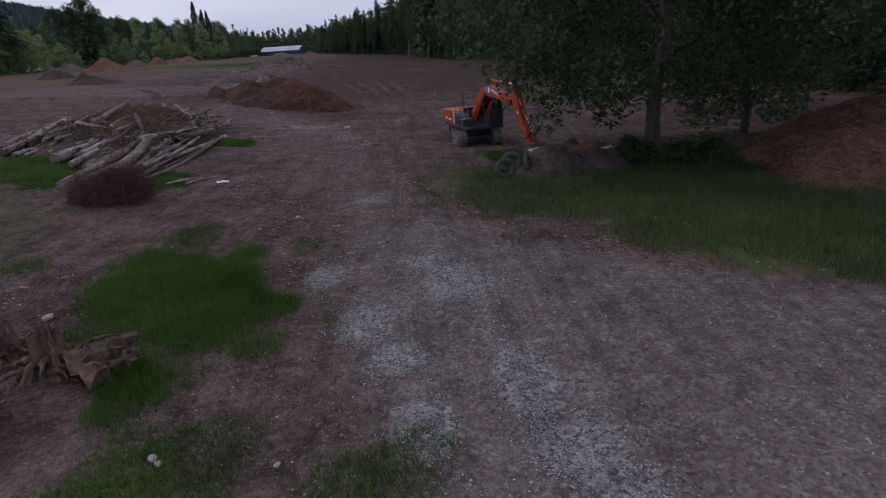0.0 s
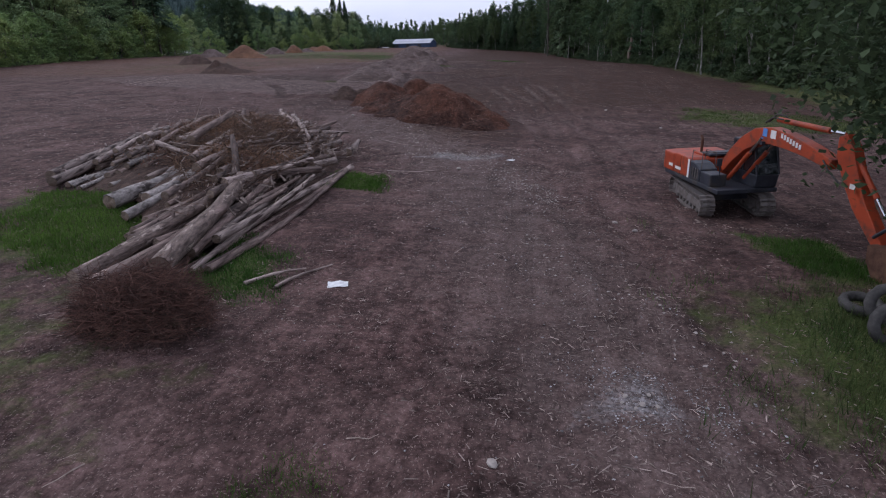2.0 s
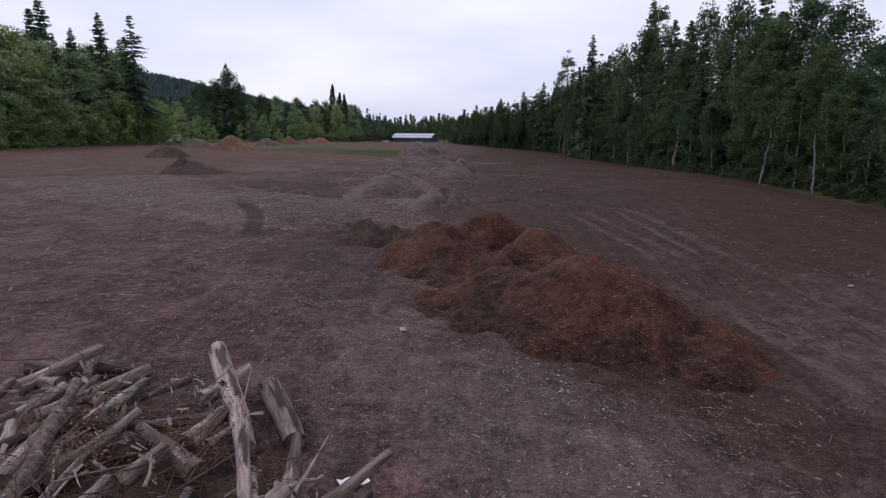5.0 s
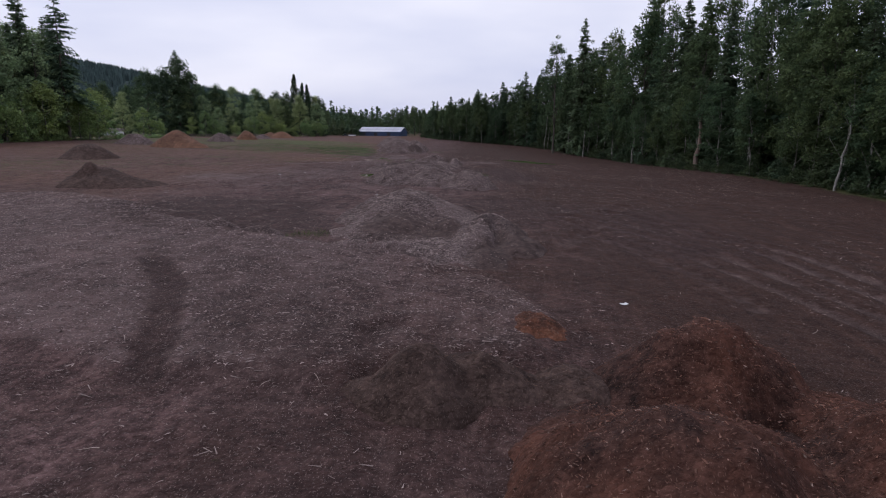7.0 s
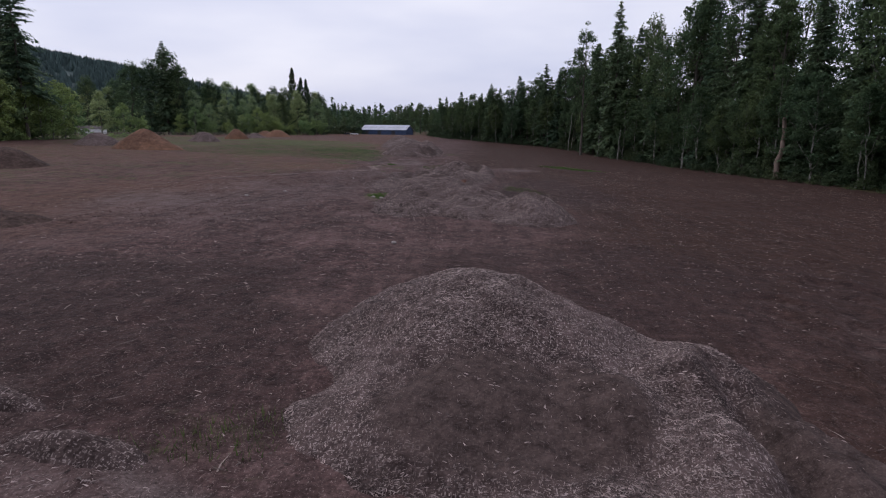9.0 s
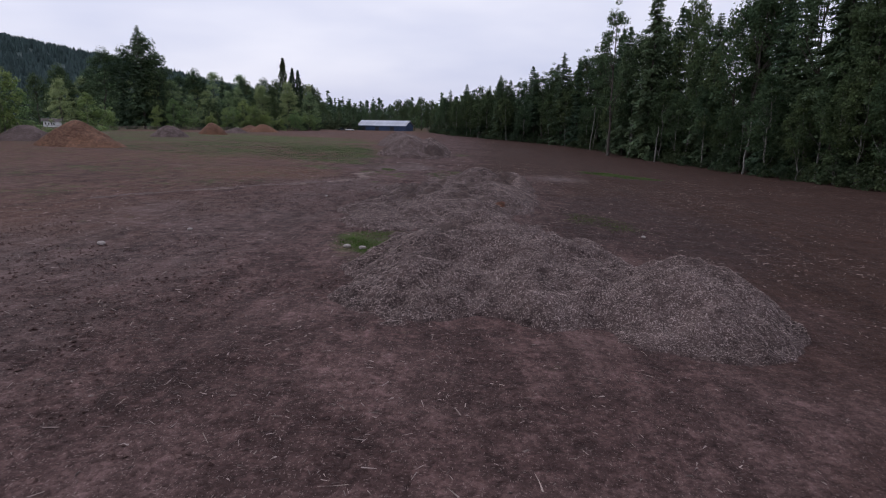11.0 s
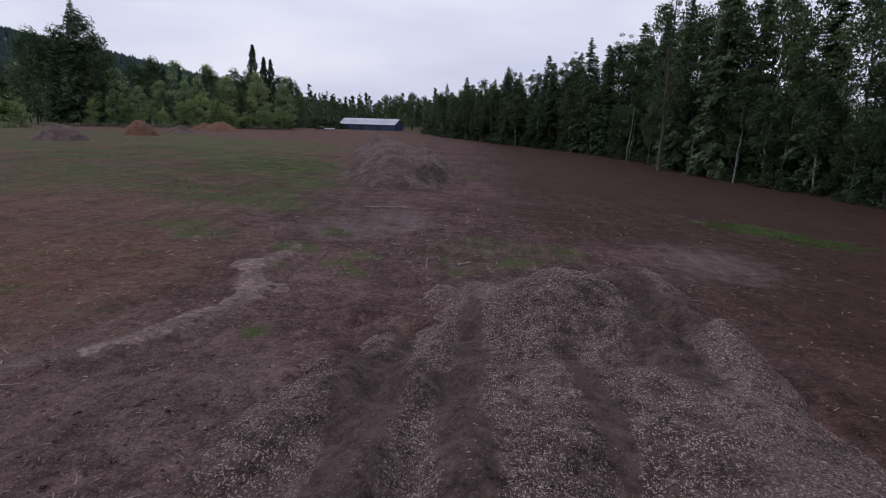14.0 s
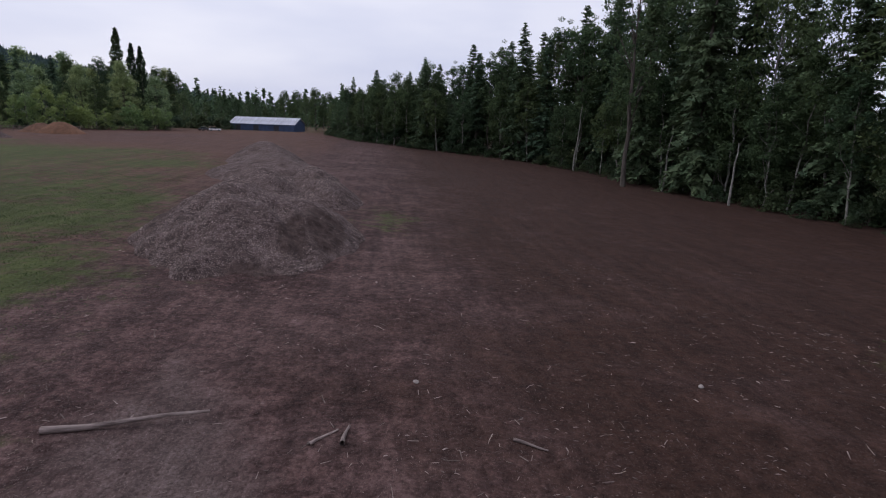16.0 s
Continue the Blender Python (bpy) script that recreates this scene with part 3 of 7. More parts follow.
GRASS_START_3 = [(2.0, 1.2), (3.4, 1.4), (3.8, -1.5), (2.1, -1.5)]
GRASS_VERGE = [(4.3, 24), (5.5, 18.7), (7.5, 14.7), (10.5, 13.3), (11.9, 10.2), (13.4, 8.6), (19, 6.8), (40, 6), (40, 16), (22, 14), (21, 22), (24, 32), (12.5, 27), (9, 26)]
GRASS_LOGS = [(-22.5, 30.5), (-19.2, 24), (-14.4, 22.3), (-11.4, 25), (-14, 28), (-18, 31)]
GRASS_LOGS_2 = [(-10.4, 22), (-8.0, 22.4), (-8.9, 25), (-10.9, 27)]
GRASS_LOGS_3 = [(-10.4, 35), (-7.8, 35.2), (-8.4, 38.4), (-10.4, 38)]
GRASS_TRACK = [(7.6, 32.6), (9.4, 26), (11.3, 27), (11.4, 31.5)]
GRASS_EAST = [(13, 68), (26, 57), (33, 60), (26, 72), (16, 76)]
GRASS_CHIPS = [(-38.1, 144.2), (-36.6, 146.6), (-34, 146.4), (-32.2, 143.6), (-32.2, 138), (-31.4, 134.6), (-32.8, 133.6), (-34.6, 137), (-36.6, 140.4)]
GRASS_HEAP = [(-34.4, 99), (-30.2, 99), (-29.6, 96.2), (-33.6, 96.6)]
GRASS_FAR_E = [(-15, 208), (-7, 198), (-3, 201), (-10, 211)]
GRASS_HEAP_3 = [(-37.5, 232), (-33, 230), (-31, 240), (-36, 246)]
GRASS_FIELD = [(-47.2, 197.1), (-47.5, 199.6), (-45.6, 201.4), (-44.6, 207.1), (-47.6, 219.2), (-52.0, 241.1), (-59.3, 269.2), (-60, 300), (-130, 330), (-190, 300), (-160, 240), (-90, 205), (-62, 198)]
GRASS_HEAP_W = [(-47.4, 199), (-46.6, 209), (-48.4, 222), (-51, 232), (-54, 246), (-62, 251), (-70, 240), (-76, 228), (-70, 214), (-62, 203)]
GRASS_DITCH = [(-24, 153), (-21.5, 150), (-18.5, 150), (-20, 156), (-23, 158)]
GRASS_WEEDS = [(-37, 186), (-33, 184), (-27, 188), (-28, 194), (-35, 195)]
STONE_BEDS = [(0.9, 9.4, 0.6, 1.0), (2.4, 6.2, 0.8, 1.2), (3.2, 4.3, 0.7, 0.9), (3.8, 1.8, 0.65, 1.0), (6.0, 3.4, 0.8, 1.9), (6.5, 1.0, 0.9, 1.3), (7.0, -0.8, 1.0, 1.2), (4.9, 8.6, 1.3, 1.5), (3.9, 10.6, 0.7, 0.8), (4.6, -1.0, 0.5, 0.9)]
GRAVEL = [([(0.6, 10), (2.2, 5.5), (3.2, 2), (3.6, -3), (8, -3), (7.4, 2), (6.4, 6), (5.6, 10), (3, 12)], 1.5), ([(-8.4, 44), (-6, 46.6), (-2.3, 47.4), (-2, 45), (-5.6, 43.8)], 0.8), ([(0.8, 17.6), (2.2, 19.6), (3, 18)], 0.8)]

# ---- ground ----
def spread(lo, hi, step, reach_lo, reach_hi):
    """Grid lines: even from lo to hi, then ever wider."""
    mid = list(np.arange(lo, hi + step / 2, step))
    out, s = [], step
    p = hi
    while p < reach_hi:
        s *= 1.16
        p += s
        out.append(p)
    left, s, p = [], step, lo
    while p > reach_lo:
        s *= 1.16
        p -= s
        left.append(p)
    return np.array(left[::-1] + mid + out)


gx, gy = spread(-56, 26, 0.36, -3000, 3000), spread(-6, 212, 0.36, -600, 4200)
X, Y = np.meshgrid(gx, gy, indexing="ij")
Z = ground_z(X, Y)
I, J = np.meshgrid(np.arange(len(gx) - 1), np.arange(len(gy) - 1), indexing="ij")
w = len(gy)
geo = Geo()
geo.add(np.stack((X, Y, Z), -1), np.stack((I * w + J, (I + 1) * w + J, (I + 1) * w + J + 1, I * w + J + 1), -1).reshape(-1, 4))
ground_mesh = geo.mesh("ground", True)
gxf, gyf = X.ravel(), Y.ravel()
grass = np.zeros(gxf.shape)
wob_x, wob_y = vnoise(gxf, gyf, 9, 61, 4), vnoise(gxf, gyf, 9, 67, 4)
for poly, e, k in ((GRASS_START, 1.6, 0.55), (GRASS_START_2, 1.5, 0.62), (GRASS_START_3, 1.5, 0.62), (GRASS_VERGE, 3, 0.95), (GRASS_LOGS, 3, 0.9), (GRASS_LOGS_2, 1, 0.9), (GRASS_LOGS_3, 1, 0.9), (GRASS_TRACK, 1, 1), (GRASS_EAST, 5, 0.75), (GRASS_CHIPS, 2.2, 0.8), (GRASS_HEAP, 1.2, 0.35), (GRASS_FAR_E, 4, 0.8), (GRASS_HEAP_3, 5, 0.6), (GRASS_HEAP_W, 5, 0.74), (GRASS_FIELD, 14, 0.72), (GRASS_FIELD_2, 1.5, 0.8), (GRASS_DITCH, 2, 0.55), (GRASS_WEEDS, 3, 0.42)):
    grass = np.maximum(grass, k * soft_in(gxf + 0.35 * e * wob_x, gyf + 0.35 * e * wob_y, poly, e))
for cx, cy, r in ((-43.3, 183.4, 1.2), (-43.5, 188, 1.8), (-40.6, 184.8, 1.2), (-39.3, 183.4, 1.0), (-39.5, 186.6, 1.3), (-34.2, 184.9, 1.0), (-31.3, 187, 1.4), (-28.2, 191, 1.4), (-40.8, 174.2, 0.7), (-49.4, 189.5, 2.2), (-52, 192, 3.0)):
    grass = np.maximum(grass, 0.8 * np.exp(-(np.hypot(gxf - cx + wob_x, gyf - cy + wob_y) / r) ** 2))
grass = grass * np.where(gyf > 192, np.clip(0.9 + 1.1 * vnoise(gxf, gyf * 1.5, 12, 73, 6, 0.78), 0.1, 1.4), 1)
grass = np.maximum(grass, np.clip(0.3 + 0.5 * vnoise(gxf, gyf * 1.4, 11, 75, 6, 0.8), 0, 0.75) * soft_in(gxf + 4 * wob_x, gyf + 4 * wob_y, [(-150, 300), (-60, 300), (-47, 200), (-44, 176), (-58, 150), (-90, 140), (-130, 190)], 10))
grass = np.maximum(grass, 0.62 * np.clip((-150 - gxf) / 30, 0, 1) + 0.5 * np.clip((gyf - 430) / 40, 0, 1))
grass = np.maximum(grass, 0.45 * np.clip(1 - np.abs(gxf + 85) / 45, 0, 1) * np.clip(1 - np.abs(gyf - 150) / 90, 0, 1))
grass = np.maximum(grass, 0.62 * np.clip(1 - np.hypot(gxf + 15.5, (gyf - 16) * 0.8) / 9, 0, 1) ** 0.5)
grass = np.maximum(grass, np.clip((gxf + 2.5 * wob_x - 28 + 0.08 * np.clip(gyf - 190, 0, 400)) / 5, 0, 1) * 0.8 * np.clip((gyf - 62 + 14 * wob_y) / 16, 0, 1))
gravel = np.zeros(gxf.shape)
for cx, cy, ra, rb in STONE_BEDS:
    gravel = np.maximum(gravel, 1.2 * np.exp(-(((gxf - cx) / ra) ** 2 + ((gyf - cy) / rb) ** 2) ** 1.5))
for poly, e in GRAVEL[1:]:
    gravel = np.maximum(gravel, np.clip(0.8 + 1.2 * vnoise(gxf, gyf, 1.6, 151, 3), 0, 1.15) * soft_in(gxf + 0.5 * wob_x, gyf + 0.5 * wob_y, poly, e * 2))
gravel = np.maximum(gravel, 0.5 * soft_in(gxf, gyf, [(0.6, 13.5), (1.3, 7), (2.2, 1), (2.5, -5), (22, -5), (20, 6), (11.5, 10), (8.5, 13), (5, 17)], 2.2))
wide_x, wide_y = vnoise(gxf, gyf, 34, 81, 4), vnoise(gxf, gyf, 34, 87, 4)
red = 0.95 * np.clip((gxf + 10 * wide_x + 21 + 0.055 * np.clip(gyf - 60, 0, 400)) / 12, 0, 1) * np.clip((gyf + 14 * wide_y - 52) / 30, 0, 1)
red = np.maximum(red, 0.55 * np.exp(-(((gxf + 22) / 9) ** 2 + ((gyf - 76) / 12) ** 2)))
red = np.maximum(red, 0.85 * np.exp(-(((gxf + 7) / 7) ** 2 + ((gyf - 58) / 9) ** 2)))
red = red * (1 - 0.12 * np.clip((gyf - 185) / 15, 0, 1))
red = np.maximum(red, 0.8 * np.clip((gxf + 40 + 5 * wob_x) / 14, 0, 1) * np.clip((gyf - 188 + 5 * wob_y) / 14, 0, 1))
red = np.maximum(red, 1.0 * np.exp(-(((gxf + 8.8) / 2.6) ** 2 + ((gyf - 54.6) / 3.2) ** 2)))
dust = 0.62 * np.exp(-((seg_dist(gxf, gyf, [(4, -5), (3.5, 14), (-1, 30), (-5, 45), (-12, 54)]) / 5) ** 2))
dust = np.maximum(dust, 1.3 * np.exp(-(((seg_dist(gxf, gyf, ROW) + 0.3 * wob_x) / np.where(gyf > 173, 0.6, 0.5)) ** 2)))
dust = np.maximum(dust, 0.52 * soft_in(gxf + 0.8 * wob_x, gyf + 0.8 * wob_y, TERRACE, 1.6) * np.clip(1.15 - 0.5 * np.exp(-((gxf + 22) / 5) ** 2), 0, 1))
dust = np.maximum(dust, 0.5 * soft_in(gxf + wob_x, gyf + wob_y, [(-4, 7), (-1, 6), (1.5, 9), (3, 2), (2.5, -4), (-5, -4)], 3))
dust = np.maximum(dust, 0.42 * soft_in(gxf + wob_x, gyf + wob_y, [(-20, 18), (-12, 16), (-7, 20), (-6, 12), (-7, 8), (-16, 6)], 5))
dust = np.maximum(dust, (0.46 + 0.3 * wob_x) * soft_in(gxf + wob_x, gyf + wob_y, [(-58, 120), (-40, 124), (-38, 150), (-37, 172), (-43, 178), (-50, 160), (-60, 140)], 5))
dust = np.maximum(dust, (0.58 + 0.35 * wob_y) * soft_in(gxf + 0.6 * wob_x, gyf + 0.6 * wob_y, [(-48, 197), (-43, 200), (-41, 208), (-38.6, 205), (-36, 198), (-38.5, 193), (-41, 189), (-45, 192)], 2.5))
dust = np.maximum(dust, 0.62 * soft_in(gxf + wob_x, gyf + wob_y, [(-19, 59.6), (-15.5, 60), (-12, 55), (-8, 49), (-5, 44), (-9, 43), (-15, 51)], 3))
dust = np.maximum(dust, 0.72 * soft_in(gxf + wob_x, gyf + wob_y, [(3, 12), (8.5, 12), (12, 8.5), (22, 5), (22, -5), (2.6, -5)], 3))
rim = seg_dist(gxf, gyf, TERRACE[:13])
dust = np.maximum(dust, np.clip(0.75 + 0.9 * vnoise(gxf, gyf, 5, 141, 3), 0, 1.1) * np.exp(-((rim / 0.8) ** 2)))
for chain, gauge, depth, width in RUTS:
    if depth <= 0.2:
        dust = np.maximum(dust, min(0.8, depth * 3.4) * (0.7 + 0.6 * wob_x) * np.exp(-(((seg_dist(gxf, gyf, chain) - gauge) / 0.6) ** 2)))
dust = np.maximum(dust, 0.5 * np.exp(-((seg_dist(gxf, gyf, [(-27, 78), (-35, 80), (-50, 84)]) / 3) ** 2)))
dust = np.maximum(dust, 0.8 * np.exp(-(((gxf + 19.5) / 4.5) ** 2 + ((gyf - 191) / 6) ** 2)))
litter = 0.35 + 0.65 * np.clip(np.exp(-(((gxf + 38) / 16) ** 2 + ((gyf - 150) / 60) ** 2)) + np.exp(-(((gxf + 30) / 22) ** 2 + ((gyf - 84) / 16) ** 2)), 0, 1)
litter = np.maximum(litter, 1.0 * soft_in(gxf, gyf, TERRACE, 2))
litter = np.maximum(litter, 0.9 * soft_in(gxf, gyf, [(-30, 66), (-12, 5), (0, -4), (8, -4), (6, 30), (3, 50), (-8, 60)], 4))
litter = litter * (1 - 0.75 * np.clip((gyf - 186) / 10, 0, 1) * np.clip((gxf + 42) / 5, 0, 1))
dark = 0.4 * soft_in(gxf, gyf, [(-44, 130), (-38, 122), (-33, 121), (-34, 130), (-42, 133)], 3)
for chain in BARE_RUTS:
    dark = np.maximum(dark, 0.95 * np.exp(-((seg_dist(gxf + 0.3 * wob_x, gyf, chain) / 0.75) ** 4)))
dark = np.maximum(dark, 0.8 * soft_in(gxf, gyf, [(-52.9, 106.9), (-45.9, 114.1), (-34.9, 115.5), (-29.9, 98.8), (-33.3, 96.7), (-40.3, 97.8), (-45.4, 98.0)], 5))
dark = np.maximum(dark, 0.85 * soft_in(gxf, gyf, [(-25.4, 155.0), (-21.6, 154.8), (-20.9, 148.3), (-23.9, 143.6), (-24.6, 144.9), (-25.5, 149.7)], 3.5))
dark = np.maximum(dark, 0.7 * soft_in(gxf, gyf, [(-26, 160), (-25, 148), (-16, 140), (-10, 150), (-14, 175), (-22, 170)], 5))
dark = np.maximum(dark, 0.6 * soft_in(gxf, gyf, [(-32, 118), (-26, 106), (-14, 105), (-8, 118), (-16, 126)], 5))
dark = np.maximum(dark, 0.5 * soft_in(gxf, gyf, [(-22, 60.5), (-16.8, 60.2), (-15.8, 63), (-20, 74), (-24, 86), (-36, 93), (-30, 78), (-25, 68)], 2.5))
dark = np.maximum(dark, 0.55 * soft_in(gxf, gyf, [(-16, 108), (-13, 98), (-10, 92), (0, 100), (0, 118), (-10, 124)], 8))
rust = 0.95 * np.exp(-((((gxf + 55) / 9.5) ** 2 + ((gyf - 180) / 11) ** 2) ** 2))
rust = np.maximum(rust, (0.6 + 0.5 * wide_x) * np.clip((-42 - gxf + 5 * wob_y) / 14, 0, 1) * np.clip((gyf - 98 + 6 * wob_x) / 20, 0, 1))
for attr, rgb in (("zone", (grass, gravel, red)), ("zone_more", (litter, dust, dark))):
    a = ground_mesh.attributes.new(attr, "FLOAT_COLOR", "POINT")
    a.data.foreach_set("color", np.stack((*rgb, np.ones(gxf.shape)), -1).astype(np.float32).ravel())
ground_mesh.attributes.new("zone_rust", "FLOAT", "POINT").data.foreach_set("value", rust.astype(np.float32).ravel())
tagged(part("ground", ground_mesh, M_GROUND), "bare brown stripped field with ruts, chips and weeds", "ground", kind="structure")


# ---- heaps ----
CUTS = [  # gullies and pits worn into the heaps: chain, half width, depth
    ([(-41.0, 225.0), (-39.8, 222.4), (-38.4, 219.8)], 0.55, 0.5), ([(-47.4, 230), (-47.9, 226.5)], 0.45, 0.3), ([(-41.4, 217.4), (-39.6, 218.6)], 0.8, 0.5), ([(-45.4, 224.6), (-44.2, 219.5)], 0.5, 0.35),
    ([(-12.4, 65.4), (-10.9, 67.6)], 1.3, 1.2), ([(-14.4, 67.2), (-12.6, 66.2)], 0.9, 0.7), ([(-12.6, 72.0), (-12.4, 75)], 1.0, 0.9), ([(-8.2, 66.4), (-7.8, 69)], 0.7, 0.8),
    ([(-19.3, 101.5), (-19.0, 97.6), (-19.6, 94.6)], 0.45, 0.55), ([(-17.9, 100), (-17.4, 96.6)], 0.4, 0.4), ([(-20.6, 95.4), (-21.4, 92.2)], 0.45, 0.45), ([(-26.6, 100.6), (-25.2, 97.8)], 1.2, 0.25),
    ([(-27.2, 179.8), (-26.7, 176.6), (-26.4, 173)], 0.6, 0.5), ([(-31, 146), (-29.9, 141.6)], 0.9, 0.4), ([(-26.4, 141), (-24.0, 136)], 0.7, 0.4)]


def heap_height(x, y, lobes, seed, rough):
    """Lobes: centre x, y, radius across, radius along, height, turn in degrees."""
    low, sumd = np.full(np.shape(x), -0.6), np.zeros(np.shape(x))
    ruffle = 0.13 * vnoise(x, y, 3.2, seed, 3) - 0.173
    for cx, cy, ra, rb, top, turn in lobes:
        a = radians(turn)
        u = ((x - cx) * math.cos(a) + (y - cy) * math.sin(a)) / ra
        v = (-(x - cx) * math.sin(a) + (y - cy) * math.cos(a)) / rb
        d = np.sqrt(u * u + v * v + 0.03) + ruffle
        q = top * np.where(d < 1, 1 - np.clip(d, 0, 1) ** 1.2, 1.9 * (1 - d))
        low = np.maximum(low, q)
        sumd = sumd + np.clip(q, 0, None) ** 5
    h = np.where(low > 0, np.maximum(low, sumd ** 0.2), low)
    for chain, width, depth in CUTS:
        if abs(chain[0][0] - lobes[0][0]) < 40 and abs(chain[0][1] - lobes[0][1]) < 40:
            h = h - depth * np.exp(-((seg_dist(x, y, chain) / width) ** 2)) * np.clip(h / 0.6, 0, 1)
    return h + rough * vnoise(x, y, 1.1, seed + 9, 4, 0.6) + rough * 1.4 * vnoise(x, y, 3.0, seed + 4, 2)


HEAPS = {}


def strip(chain, r):
    """Round patches of open soil, one after the other along a rut."""
    out = []
    for (ax, ay), (bx, by) in zip(chain[:-1], chain[1:]):
        k = max(1, int(math.hypot(bx - ax, by - ay) / (0.8 * r)))
        out += [(ax + (bx - ax) * i / k, ay + (by - ay) * i / k, r, r) for i in range(k)]
    return out



def heap(name, lobes, mat, label, seed, step=0.3, rough=0.09, group="heaps on the field", bits=0, bit_mat=None, bit_len=(0.06, 0.22), soil=()):
    cx, cy = np.mean([q[0] for q in lobes]), np.mean([q[1] for q in lobes])
    x0, x1 = min(q[0] - 1.5 * max(q[2:4]) for q in lobes) - 1.2, max(q[0] + 1.5 * max(q[2:4]) for q in lobes) + 1.2
    y0, y1 = min(q[1] - 1.5 * max(q[2:4]) for q in lobes) - 1.2, max(q[1] + 1.5 * max(q[2:4]) for q in lobes) + 1.2
    ax, ay = np.arange(x0, x1, step), np.arange(y0, y1, step)
    X, Y = np.meshgrid(ax, ay, indexing="ij")
    H = heap_height(X, Y, lobes, seed, rough)
    Z = terrain(X, Y) + H + rut_z(X, Y) * np.clip(1.6 - H, 0, 1)
    keep = H > -0.5
    I, J = np.meshgrid(np.arange(len(ax) - 1), np.arange(len(ay) - 1), indexing="ij")
    ok = keep[:-1, :-1] | keep[1:, :-1] | keep[:-1, 1:] | keep[1:, 1:]
    w = len(ay)
    f = np.stack((I * w + J, (I + 1) * w + J, (I + 1) * w + J + 1, I * w + J + 1), -1)[ok]
    used = np.unique(f)
    back = np.zeros(X.size, int)
    back[used] = np.arange(len(used))
    P = np.stack((X - cx, Y - cy, Z), -1).reshape(-1, 3)[used]
    g = Geo().add(P, back[f])
    root = thing(name, placed(cx, cy), label, "heap", group)
    body = g.mesh("heap_body", True)
    part("heap_body", body, mat, root)

    def bare(x, y):
        """Where soil lies open between the chips."""
        out = np.zeros(np.shape(x))
        for sx, sy, ra, rb in soil:
            out = np.maximum(out, 1.25 * np.exp(-((((x - sx) / ra) ** 2 + ((y - sy) / rb) ** 2) ** 1.5)))
        return np.clip(out, 0, 1)

    if soil:
        body.attributes.new("soil_patch", "FLOAT", "POINT").data.foreach_set("value", bare(P[:, 0] + cx, P[:, 1] + cy).astype(np.float32))
    HEAPS[name] = (lobes, seed, rough)
    if bits:
        bx, by = rng.uniform(x0, x1, bits * 6), rng.uniform(y0, y1, bits * 6)
        hh = heap_height(bx, by, lobes, seed, rough)
        sel = np.where((hh > 0.03) & (1.3 * vnoise(bx, by, 3.2, seed + 2, 4, 0.6) + 0.22 * rng.standard_normal(len(bx)) + 0.12 + 2.2 * bare(bx, by) * (rng.uniform(0, 1, len(bx)) > 0.06) * -1 > 0.0))[0][:bits]
        g2 = (flakes if bit_mat in (M_CHIP, M_BARKBIT) else slivers)(bx[sel] - cx, by[sel] - cy, (terrain(bx, by) + hh + rut_z(bx, by) * np.clip(1.6 - hh, 0, 1))[sel] + 0.012, bit_len)
        tagged(part("chip_cover", g2, bit_mat, root, "pale splintered wood shreds"), kind="stuff")
    return root


def slivers(x, y, z, lengths, tilt=0.5, thick=0.22):
    """Long thin broken bits lying about, one wedge each."""
    n = len(x)
    L = rng.uniform(*lengths, n) * rng.uniform(0.6, 1.3, n)
    W = L * rng.uniform(0.1, thick, n)
    a, b = rng.uniform(0, 2 * np.pi, n), rng.normal(0, tilt * 0.5, n)
    d = np.stack((np.cos(a) * np.cos(b), np.sin(a) * np.cos(b), np.sin(b)), -1)
    s = np.stack((-np.sin(a), np.cos(a), np.zeros(n)), -1)
    u = np.cross(d, s)
    c = np.stack((x, y, z), -1)
    corners = []
    for e, k in ((-0.5, 1.0), (0.5, rng.uniform(0.2, 1.0, (n, 1)))):
        base = c + d * (L * e)[:, None]
        corners += [base + s * (W / 2)[:, None] * k, base - s * (W / 2)[:, None] * k, base + u * (W * 0.55)[:, None] * k]
    V = np.stack(corners, 1)
    o = (np.arange(n) * 6)[:, None]
    g = Geo()
    g.add(V.reshape(-1, 3), np.concatenate([o + np.array(q) for q in ((0, 1, 4, 3), (1, 2, 5, 4), (2, 0, 3, 5))]))
    g.f.append(np.concatenate([o + np.array((0, 2, 1)), o + np.array((3, 4, 5))]))
    return g


def flakes(x, y, z, lengths):
    """Small flat splinters: a low three-sided pyramid each."""
    n = len(x)
    L = rng.uniform(0, 1, n) ** 1.3 * (lengths[1] - lengths[0]) + lengths[0]
    W = L * rng.uniform(0.09, 0.26, n)
    a = rng.uniform(0, 2 * np.pi, n)
    d, s2 = np.stack((np.cos(a), np.sin(a)), -1), np.stack((-np.sin(a), np.cos(a)), -1)
    c = np.stack((x, y), -1)
    corners = [(c - d * (L / 2)[:, None] + s2 * (W / 2)[:, None], 0), (c - d * (L / 2)[:, None] - s2 * (W / 2)[:, None], 0), (c + d * (L / 2)[:, None], 0), (c, 1)]
    V = np.stack([np.concatenate((p, (z + k * W * 0.5 + (0 if k else -0.01))[:, None]), 1) for p, k in corners], 1)
    V[:, :3, 2] += rng.normal(0, 0.22, (n, 3)) * W[:, None]
    o = (np.arange(n) * 4)[:, None]
    return Geo().add(V.reshape(-1, 3), np.concatenate([o + np.array(q) for q in ((0, 1, 3), (1, 2, 3), (2, 0, 3))]))


